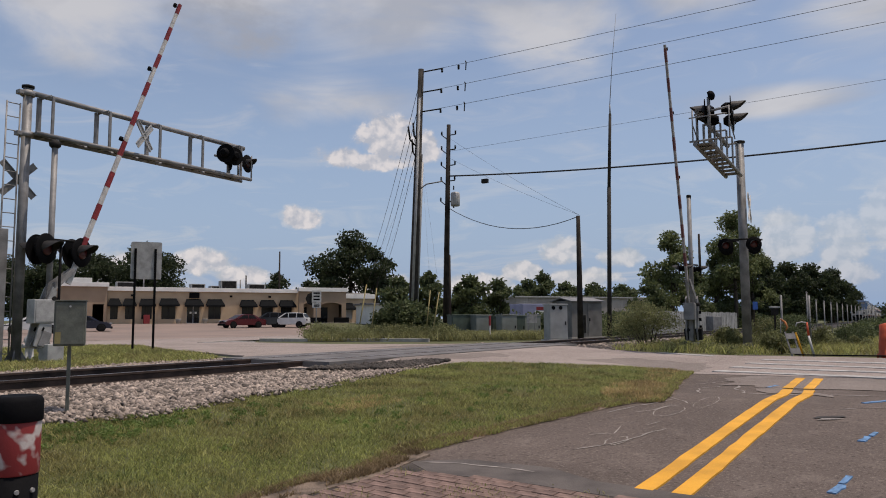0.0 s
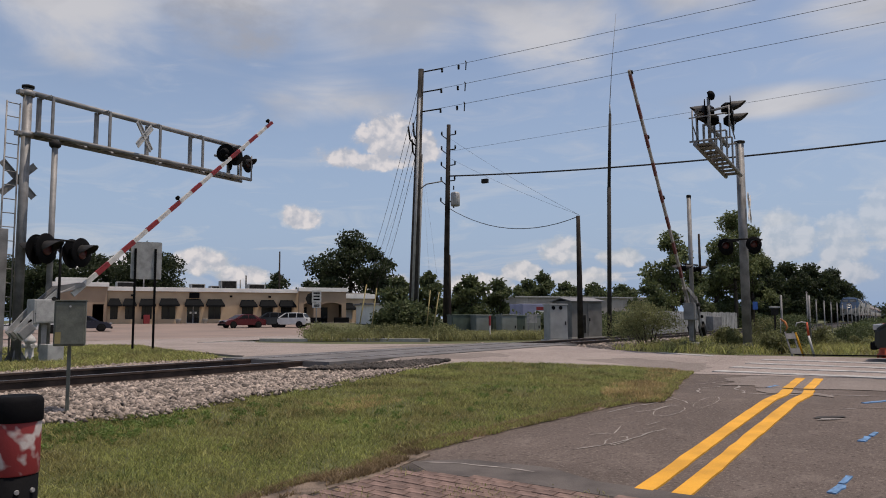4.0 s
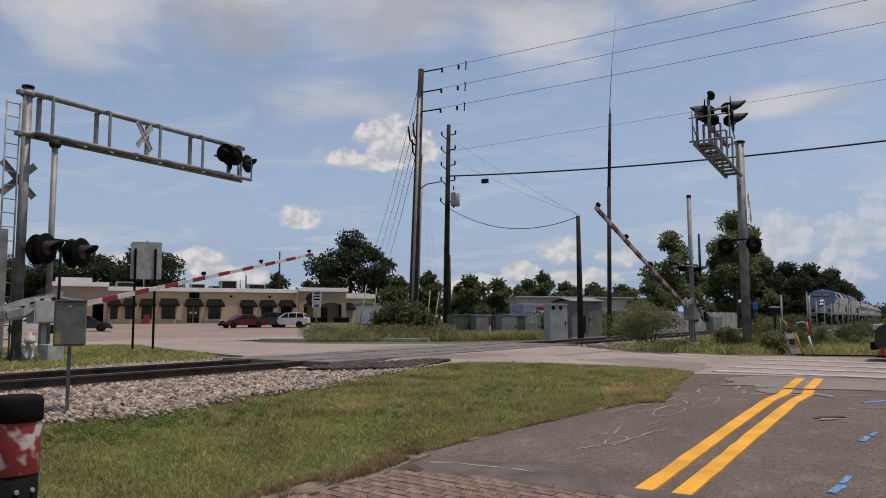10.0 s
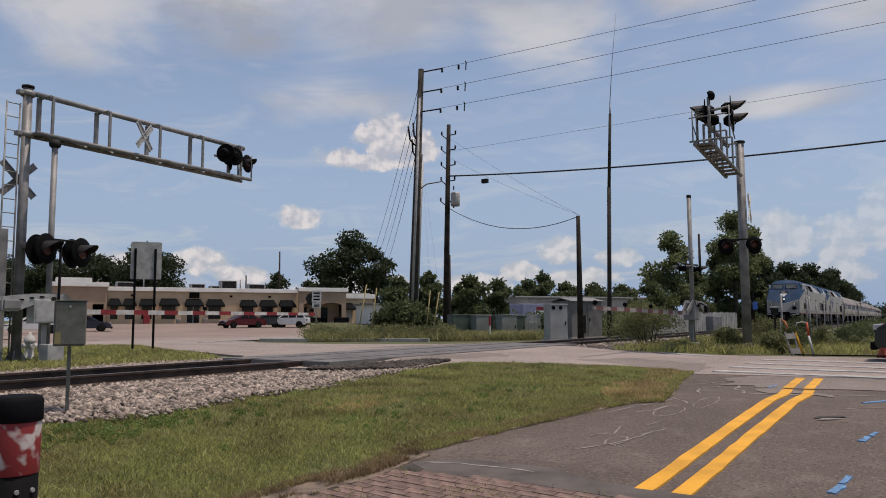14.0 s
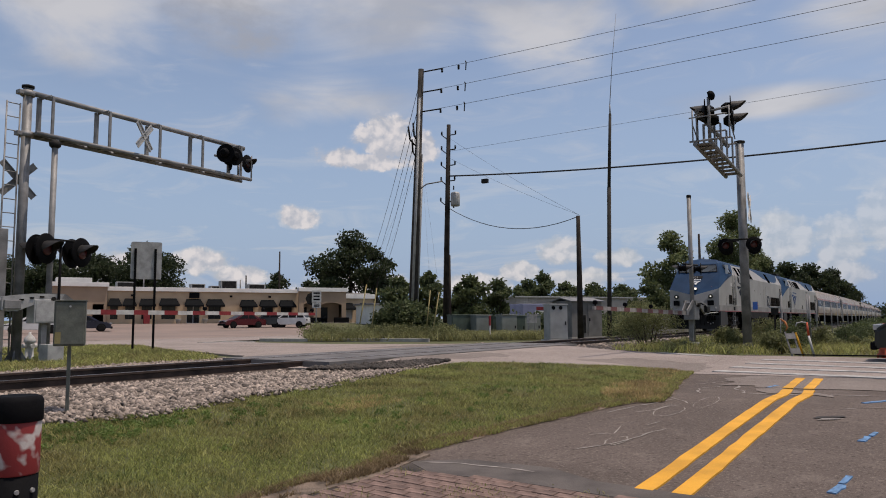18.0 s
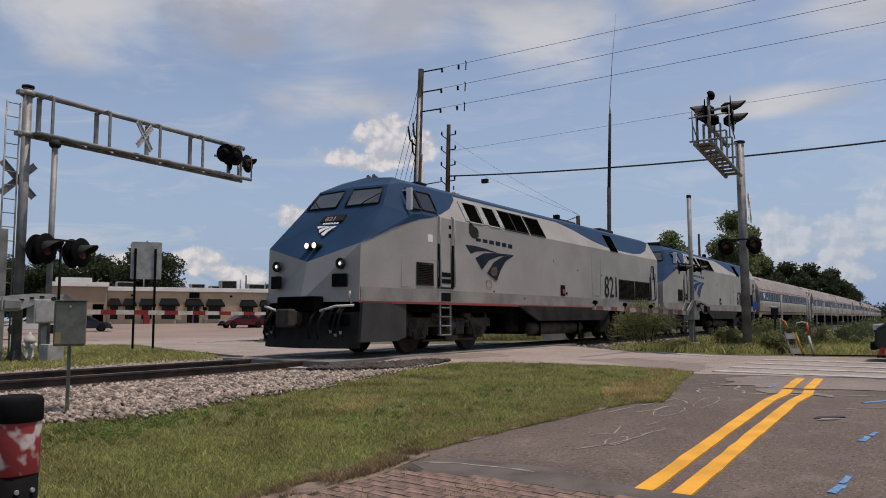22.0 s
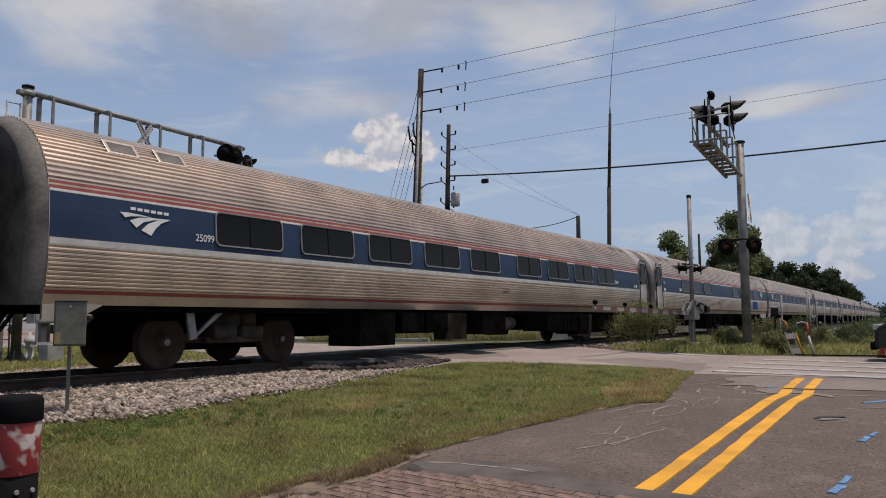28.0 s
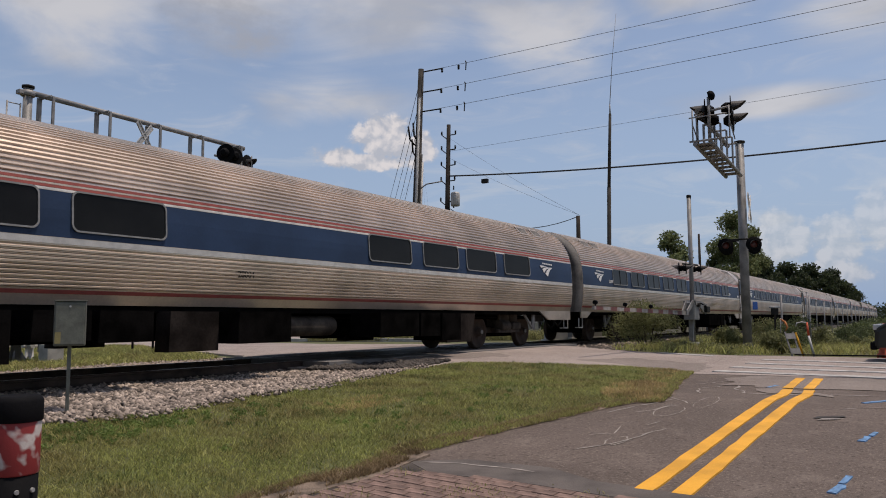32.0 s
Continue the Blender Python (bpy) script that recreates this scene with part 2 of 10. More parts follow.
M["ballast_dark"] = mat("ballast_dark", (0.22, 0.18, 0.155), 0.9, var=0.25, scale=3, fine=40, rand=0.35)
M["blade_mix"] = leaf_mat("blade_mix", (0.34, 0.335, 0.15), 0.4)
M["sand"] = mat("sand", (0.40, 0.33, 0.26), 0.95, var=0.2, scale=0.5, fine=30, bump=0.4)
M["box_green"] = mat("box_green", (0.155, 0.16, 0.135), 0.6, metal=0.1, var=0.18, scale=6, fine=60)
M["reflective"] = blotches("reflective")
M["skirt_dark"] = mat("skirt_dark", (0.034, 0.033, 0.032), 0.85, var=0.3, scale=1.5, fine=30, bump=0.1, spec=0.15)
M["crack_fill"] = mat("crack_fill", (0.33, 0.295, 0.265), 0.9, var=0.14, scale=5, fine=60, bump=0.2)
M["gutter"] = mat("gutter", (0.118, 0.101, 0.090), 0.9, var=0.2, scale=3, fine=80, bump=0.4)
M["front_skirt"] = mat("front_skirt", (0.045, 0.043, 0.041), 0.75, var=0.2, scale=1.5, fine=30, bump=0.1)
M["dirt"] = mat("dirt", (0.27, 0.205, 0.155), 0.95, var=0.35, scale=6, fine=60, bump=0.8)
M["ply"] = mat("pale_wall", (0.42, 0.38, 0.35), 0.85, var=0.12, scale=0.4, fine=10)
M["asphalt_mid"] = paving("asphalt_mid", (0.193, 0.160, 0.140), (0.151, 0.124, 0.108), (0.28, 0.25, 0.225))
# greyer white and browner red for the right gate arm
M["arm_grey"] = mat("arm_grey", (0.33, 0.31, 0.29), 0.7, var=0.2, scale=5)
M["band_brown"] = mat("band_brown", (0.15, 0.05, 0.045), 0.65, var=0.15, scale=6)
M["blade_brown"] = leaf_mat("blade_brown", (0.36, 0.26, 0.145), 0.35)
M["headlight"] = glow("headlight", (0.9, 0.86, 0.76), 1.3)


# ---- mesh helpers ----
def mesh_of(name, bm, material, smooth=False):
    me = bpy.data.meshes.new(name)
    bm.normal_update()
    bm.to_mesh(me)
    bm.free()
    for m in material if isinstance(material, (list, tuple)) else [material]:
        me.materials.append(m)
    if smooth:
        me.polygons.foreach_set("use_smooth", [True] * len(me.polygons))
    return me


def part(name, bm, material, parent=None, label="", smooth=False):
    ob = new(name, mesh_of(name, bm, material, smooth))
    if parent:
        ob.parent = parent
    if label:
        tagged(ob, label)
    return ob


def share(name, me, parent, m, label=""):
    ob = new(name, me)
    ob.parent = parent
    ob.matrix_basis = m
    if label:
        tagged(ob, label)
    return ob


def thing(name, m=None, label="", category="", group="", kind=""):
    ob = new(name)
    ob.empty_display_size = 0.1
    if m is not None:
        ob.matrix_basis = m
    return tagged(ob, label, category, group, kind)


def box(bm, x0, x1, y0, y1, z0, z1, bevel=0.0, mi=0, m=None):
    r = bmesh.ops.create_cube(bm, size=1)
    vs = r["verts"]
    mm = Matrix.Translation(((x0 + x1) / 2, (y0 + y1) / 2, (z0 + z1) / 2)) @ Matrix.Diagonal((abs(x1 - x0), abs(y1 - y0), abs(z1 - z0), 1))
    if m is not None:
        mm = m @ mm
    bmesh.ops.transform(bm, matrix=mm, verts=vs)
    fs = {f for v in vs for f in v.link_faces}
    for f in fs:
        f.material_index = mi
    if bevel:
        es = list({e for v in vs for e in v.link_edges})
        bmesh.ops.bevel(bm, geom=es, offset=bevel, segments=2, affect="EDGES", profile=0.6)
    return bm


def tube(bm, a, b, r0, r1=None, n=10, caps=True, mi=0):
    a, b = Vector(a), Vector(b)
    r1 = r0 if r1 is None else r1
    d = b - a
    q = d.to_track_quat("Z", "Y")
    rings = []
    for c, r in ((a, r0), (b, r1)):
        rings.append([bm.verts.new(c + q @ Vector((r * math.cos(2 * math.pi * i / n), r * math.sin(2 * math.pi * i / n), 0))) for i in range(n)])
    for i in range(n):
        f = bm.faces.new((rings[0][i], rings[0][(i + 1) % n], rings[1][(i + 1) % n], rings[1][i]))
        f.smooth, f.material_index = True, mi
    if caps:
        bm.faces.new(rings[0][::-1]).material_index = mi
        bm.faces.new(rings[1]).material_index = mi
    return bm


def pipe(bm, pts, r, n=8, mi=0):
    """A bent round bar through pts."""
    pts = [Vector(p) for p in pts]
    rings = []
    for i, p in enumerate(pts):
        d = (pts[min(i + 1, len(pts) - 1)] - pts[max(i - 1, 0)]).normalized()
        q = d.to_track_quat("Z", "Y")
        rr = r[i] if isinstance(r, (list, tuple)) else r
        rings.append([bm.verts.new(p + q @ Vector((rr * math.cos(2 * math.pi * k / n), rr * math.sin(2 * math.pi * k / n), 0))) for k in range(n)])
    for a, b in zip(rings, rings[1:]):
        # match the ring start so that the bar does not twist
        o = min(range(n), key=lambda s: (b[s].co - pts[rings.index(b)] - (a[0].co - pts[rings.index(a)])).length)
        b[:] = b[o:] + b[:o]
        for i in range(n):
            f = bm.faces.new((a[i], a[(i + 1) % n], b[(i + 1) % n], b[i]))
            f.smooth, f.material_index = True, mi
    bm.faces.new(rings[0][::-1]).material_index = mi
    bm.faces.new(rings[-1]).material_index = mi
    return bm


def lathe(bm, prof, n=24, m=None, mi=0):
    """Turn (radius, height) pairs about z."""
    m = m or Matrix()
    rings = []
    for r, z in prof:
        rings.append([bm.verts.new(m @ Vector((r * math.cos(2 * math.pi * i / n), r * math.sin(2 * math.pi * i / n), z))) for i in range(n)])
    for a, b in zip(rings, rings[1:]):
        for i in range(n):
            f = bm.faces.new((a[i], a[(i + 1) % n], b[(i + 1) % n], b[i]))
            f.smooth, f.material_index = True, mi
    bm.faces.new(rings[0][::-1]).material_index = mi
    bm.faces.new(rings[-1]).material_index = mi
    return bm


def facing(pts):
    """Normal of a flat outline, also where its first corner is a hollow one."""
    return sum((p.cross(q) for p, q in zip(pts, pts[1:] + pts[:1])), Vector()).normalized()


def slab(bm, pts, thick, mi=0, m=None):
    """A flat polygon (3D points, counter-clockwise seen from its front) with thickness behind it."""
    pts = [Vector(p) for p in pts]
    nrm = facing(pts)
    m = m or Matrix()
    a = [bm.verts.new(m @ p) for p in pts]
    b = [bm.verts.new(m @ (p - nrm * thick)) for p in pts]
    bm.faces.new(a).material_index = mi
    bm.faces.new(b[::-1]).material_index = mi
    n = len(pts)
    for i in range(n):
        bm.faces.new((a[(i + 1) % n], a[i], b[i], b[(i + 1) % n])).material_index = mi
    return bm


B = bmesh.new


# ---- ground, roads, track ----
TRACK_Y, BEND = 11.661, 0.911e-4


def track_y(x):
    return TRACK_Y + BEND * max(x, 0.0) ** 2


def lerp_table(v, xs, zs):
    return float(np.interp(v, xs, zs))


def road_left(y):
    return lerp_table(y, (-6, 1, 4.4, 8.8, 12, 14.3, 19.5, 23.5, 28, 40), (16.5, 16.0, 15.4, 13.8, 12.2, 13.1, 15.7, 17.4, 19.6, 20.5))


def road_right(y):
    return lerp_table(y, (-6, 4, 7, 11, 16, 40), (24.5, 23.6, 22.0, 22.6, 24.0, 25.0))


def ground_z(x, y):
    yy = y - BEND * max(x, 0.0) ** 2
    near = lerp_table(x, (3.5, 11.0), (-0.68, -0.29))
    z = lerp_table(yy, (4.5, 9.0, 10.1, 13.3, 19.0, 34.0), (near, -0.19, -0.13, -0.13, -0.22, -0.25))
    onroad = lerp_table(min(x - road_left(y), road_right(y) - x), (-1.2, 0.3), (0.0, 1.0))
    crown = lerp_table(yy, (4.5, 8.5, 10.3, 13.1, 16.0, 22.0), (near, -0.13, -0.02, -0.02, -0.12, -0.23))
    rise = 0.62 * lerp_table(0.4695 * x + 0.8829 * y, (76.0, 97.0), (0.0, 1.0)) * lerp_table(y, (34.0, 48.0), (0.0, 1.0))
    return z + (crown - z) * onroad + rise


def sheet(name, xs, ys, zfun, material, label="", category=""):
    verts = [(x, y, zfun(x, y)) for y in ys for x in xs]
    nx = len(xs)
    faces = [(j * nx + i, j * nx + i + 1, (j + 1) * nx + i + 1, (j + 1) * nx + i) for j in range(len(ys) - 1) for i in range(nx - 1)]
    me = bpy.data.meshes.new(name)
    me.from_pydata(verts, [], faces)
    me.materials.append(material)
    me.polygons.foreach_set("use_smooth", [True] * len(me.polygons))
    return tagged(new(name, me), label, category, "", "structure")


def steps(*spans):
    out = []
    for a, b, n in spans:
        out += [a + (b - a) * i / n for i in range(n)]
    return out + [spans[-1][1]]


sheet("ground", steps((-3000, -100, 4), (-100, -6, 10), (-6, 40, 92), (40, 120, 30), (120, 500, 20), (500, 3500, 5)),
      steps((-3000, -60, 4), (-60, -4, 14), (-4, 26, 75), (26, 60, 20), (60, 110, 24), (110, 300, 10), (300, 3500, 5)),
      lambda x, y: ground_z(x, y) - 0.045, M["grass_soil"], "mown green grass over sandy soil, patchy and dry in places", "ground")


def strip(name, ys, left, right, material, lift, label, category="road", n=14):
    """A paved strip between two edges given as functions of y, with a rim that goes down into the ground."""
    verts, faces = [], []
    w = n + 3
    for y in ys:
        l, r = left(y), right(y)
        row = [(l, y, ground_z(l, y) - 0.2)] + [(l + (r - l) * i / n, y, ground_z(l + (r - l) * i / n, y) + lift) for i in range(n + 1)] + [(r, y, ground_z(r, y) - 0.2)]
        verts += row
    for j in range(len(ys) - 1):
        for i in range(w - 1):
            faces.append((j * w + i, j * w + i + 1, (j + 1) * w + i + 1, (j + 1) * w + i))
    me = bpy.data.meshes.new(name)
    me.from_pydata(verts, [], faces)
    me.materials.append(material)
    return tagged(new(name, me), label, category, "", "structure")


# the street that runs along the track, and the road that crosses it
strip("road_side_street", steps((-9, 4.5, 45), (4.5, 4.95, 3)), lambda y: lerp_table(y, (1.5, 2.6, 3.2, 4.4), (5.9, 6.0, 6.3, 5.9)), lambda y: 24.0, M["asphalt"], 0.0,
      "worn dark grey asphalt side street with cracks and patches", n=72)
strip("road_crossing", steps((-9, 4.5, 30), (4.5, 30, 90)), lambda y: road_left(y) - lerp_table(y, (8.2, 9.0, 10.0, 13.4, 15), (0, 0.6, 2.2, 1.0, 0)), road_right, M["asphalt_pale"], 0.008,
      "pale sun-bleached asphalt road over the level crossing")
strip("road_far", steps((30, 37, 8)), lambda y: -60.0, lambda y: 60.0, M["asphalt_pale"], 0.005, "pale asphalt street beyond the railway", n=24)
strip("parking_lot", steps((37.02, 100, 30)), lambda y: -40.0, lambda y: lerp_table(y, (37, 50, 72, 100), (40.0, 56.0, 74.0, 74.0)), M["lot"], 0.01, "pinkish concrete parking lot in front of the shops", n=24)


def rail_profile():
    return [(-0.075, -0.17), (0.075, -0.17), (0.075, -0.155), (0.012, -0.13), (0.012, -0.045), (0.036, -0.035), (0.036, -0.006), (0.026, 0.0),
            (-0.026, 0.0), (-0.036, -0.006), (-0.036, -0.035), (-0.012, -0.045), (-0.012, -0.13), (-0.075, -0.155)]


def rail(side):
    bm = B()
    prof = rail_profile()
    rings = []
    for x in steps((-60, 40, 20), (40, 300, 52)):
        y = track_y(x) + side * 0.7535
        rings.append([bm.verts.new((x, y + a, b)) for a, b in prof])
    n = len(prof)
    for a, b in zip(rings, rings[1:]):
        for i in range(n):
            f = bm.faces.new((a[i], b[i], b[(i + 1) % n], a[(i + 1) % n]))
            f.material_index = 1 if i == 7 else 0
    return bm


track = thing("railway_track", label="single railway track of rusty brown steel rails on wooden ties", category="railway track", kind="structure")
part("rail", rail(-1), [M["rail"], M["rail_top"]], track)
part("rail", rail(1), [M["rail"], M["rail_top"]], track)
bm = B()
box(bm, -0.115, 0.115, -1.3, 1.3, -0.33, -0.172, 0.012)
tie_mesh = mesh_of("tie", bm, M["tie"])
x = -8.0
while x < 70:
    if not 10.2 < x < 23.2:
        share("tie", tie_mesh, track, pose(x, track_y(x) + random.uniform(-.04, .04), random.uniform(-0.012, 0.002), 0, 0, math.degrees(2 * BEND * max(x, 0)) + random.uniform(-1, 1)))
    x += 0.53


# ---- train ----
def train_x(t):
    u = t - 23.0
    return -(8.010 * u + 0.0296 * u * u + 0.00008 * u ** 3)


def train_pose(x0, length):
    """Pose of a vehicle whose front coupler stands at x0 along the track."""
    a, b = x0 + length * 0.16, x0 + length * 0.84
    ang = math.atan2(track_y(b) - track_y(a), b - a)
    mid = (x0 + length / 2, (track_y(a) + track_y(b)) / 2)
    return pose(mid[0] - math.cos(ang) * length / 2, mid[1] - math.sin(ang) * length / 2, 0, 0, 0, math.degrees(ang))


def extrude(bm, prof, xs, mi=None, cap=True, close=False):
    """Sweep (y, z) points along x; mi gives a material index per profile segment."""
    rings = [[bm.verts.new((x, y, z)) for y, z in prof] for x in xs]
    n = len(prof)
    for a, b in zip(rings, rings[1:]):
        for i in range(n if close else n - 1):
            f = bm.faces.new((a[i], a[(i + 1) % n], b[(i + 1) % n], b[i]))
            f.material_index = mi[i] if mi else 0
    if cap:
        bm.faces.new(rings[0][::-1])
        bm.faces.new(rings[-1])
    bmesh.ops.recalc_face_normals(bm, faces=bm.faces)
    return bm


def wheel_mesh(r, name="wheel"):
    bm = B()
    lathe(bm, [(0.06, -0.16), (0.11, -0.155), (0.11, -0.07), (0.2, -0.035), (r - 0.09, -0.045), (r - 0.06, -0.075), (r - 0.008, -0.075), (r, -0.03), (r + 0.004, 0.02), (r + 0.028, 0.035), (r + 0.02, 0.06), (r - 0.05, 0.07), (0.2, 0.03), (0.08, 0.05)],
          28, Matrix.Rotation(radians(-90), 4, "X"))
    return mesh_of(name, bm, M["wheel"])


def rounded(w, h, r, n=4):
    """Outline of a rounded rectangle about the origin."""
    pts = []
    for cx, cz, a0 in ((w / 2 - r, h / 2 - r, 0), (-w / 2 + r, h / 2 - r, 90), (-w / 2 + r, -h / 2 + r, 180), (w / 2 - r, -h / 2 + r, 270)):
        for i in range(n + 1):
            a = radians(a0 + 90 * i / n)
            pts.append((cx + r * math.cos(a), cz + r * math.sin(a)))
    return pts


def plate(pts, thick=0.02, y=0.0):
    """A plate in the xz plane whose front looks to -y."""
    bm = B()
    slab(bm, [(x, y, z) for x, z in pts], thick)
    bmesh.ops.recalc_face_normals(bm, faces=bm.faces)
    return bm


def ring_plate(outer, inner, thick, y=0.0):
    bm = B()
    n = len(outer)
    lay = {}
    for k, (pts, yy) in enumerate(((outer, y - thick), (inner, y - thick), (inner, y), (outer, y))):
        lay[k] = [bm.verts.new((px, yy, pz)) for px, pz in pts]
    for a, b in ((0, 1), (1, 2), (2, 3), (3, 0)):
        for i in range(n):
            bm.faces.new((lay[a][i], lay[a][(i + 1) % n], lay[b][(i + 1) % n], lay[b][i]))
    bmesh.ops.recalc_face_normals(bm, faces=bm.faces)
    return bm


def wave_mark(name, w, h, material, parent, m, label, bars=True):
    """Three curved sweeps that taper to a point, with a row of plain bars above for the lettering."""
    bm = B()

    def sweep(top, bot):
        n = len(top)
        v = [[bm.verts.new((x * w, yy, z * h)) for x, z in line] for yy in (-0.005, 0.0) for line in (top, bot)]
        for i in range(n - 1):
            bm.faces.new((v[0][i], v[1][i], v[1][i + 1], v[0][i + 1]))
            bm.faces.new((v[2][i], v[2][i + 1], v[3][i + 1], v[3][i]))
            bm.faces.new((v[0][i], v[0][i + 1], v[2][i + 1], v[2][i]))
            bm.faces.new((v[1][i], v[3][i], v[3][i + 1], v[1][i + 1]))
        bm.faces.new((v[0][0], v[2][0], v[3][0], v[1][0]))
    sweep([(0.0, 1.0), (0.18, 1.01), (0.4, 0.97), (0.62, 0.90)], [(0.10, 0.76), (0.2, 0.84), (0.4, 0.90), (0.62, 0.885)])
    sweep([(0.19, 0.64), (0.36, 0.82), (0.6, 0.88), (0.98, 0.90)], [(0.32, 0.32), (0.46, 0.62), (0.66, 0.78), (0.98, 0.885)])
    sweep([(0.42, 0.22), (0.56, 0.58), (0.76, 0.80), (1.0, 0.89)], [(0.62, 0.0), (0.7, 0.34), (0.82, 0.66), (1.0, 0.87)])
    bmesh.ops.recalc_face_normals(bm, faces=bm.faces)
    ob = part(name, bm, material, parent, label)
    ob.matrix_basis = m
    if bars:
        bm = B()
        for i in range(6):
            x0 = w * (0.2 + i * 0.135)
            box(bm, x0, x0 + w * 0.10, -0.005, 0, h * (1.16 - i * 0.012), h * (1.30 - i * 0.012))
        lt = part("lettering", bm, material, parent)
        lt.matrix_basis = m
    return ob


def text_part(name, body, size, material, parent, m, squash=1.0):
    cu = bpy.data.curves.new(name, "FONT")
    cu.body, cu.size, cu.extrude, cu.resolution_u = body, size, 0.003, 3
    tmp = bpy.data.objects.new("tmp", cu)
    scene.collection.objects.link(tmp)
    me = bpy.data.meshes.new_from_object(tmp.evaluated_get(bpy.context.evaluated_depsgraph_get()))
    bpy.data.objects.remove(tmp)
    bpy.data.curves.remove(cu)
    me.name = name
    me.transform(Matrix.Diagonal((squash, 1, 1, 1)))
    me.materials.clear()
    me.materials.append(material)
    ob = new(name, me)
    ob.parent = parent
    ob.matrix_basis = m
    return ob


FACE_NEAR = pose(0, 0, 0, 90, 0, 0)   # lettering stands up and looks to -y


def at_side(x, y, z, lean=0.0):
    """A frame on the near side of a vehicle; lean tips its top away from the viewer, in degrees."""
    return Matrix.Translation((x, y, z)) @ Matrix.Rotation(radians(-lean), 4, "X")


# -- locomotive
SEC = [(1.50, 1.20), (1.52, 3.30), (1.13, 4.05), (0.82, 4.20), (0.0, 4.31)]
UP = math.degrees(math.atan2(SEC[1][0] - SEC[2][0], SEC[2][1] - SEC[1][1]))
PANEL = math.hypot(SEC[1][0] - SEC[2][0], SEC[2][1] - SEC[1][1])


def upper(x, s):
    """A point on the sloping upper side of the locomotive."""
    a, b = SEC[1], SEC[2]
    return (x, -(a[0] + (b[0] - a[0]) * s), a[1] + (b[1] - a[1]) * s)


def overlay(bm, pts, off=0.004, thick=0.02):
    """Paint or a plate laid on a face, pts counter-clockwise from outside."""
    pts = [Vector(p) for p in pts]
    nrm = facing(pts)
    slab(bm, [p + nrm * off for p in pts], thick)


def mirror_y(bm):
    r = bmesh.ops.duplicate(bm, geom=bm.verts[:] + bm.edges[:] + bm.faces[:])
    vs = [g for g in r["geom"] if isinstance(g, bmesh.types.BMVert)]
    fs = [g for g in r["geom"] if isinstance(g, bmesh.types.BMFace)]
    bmesh.ops.scale(bm, vec=(1, -1, 1), verts=vs)
    bmesh.ops.reverse_faces(bm, faces=fs)
    return bm


loco_wheel = wheel_mesh(0.508)


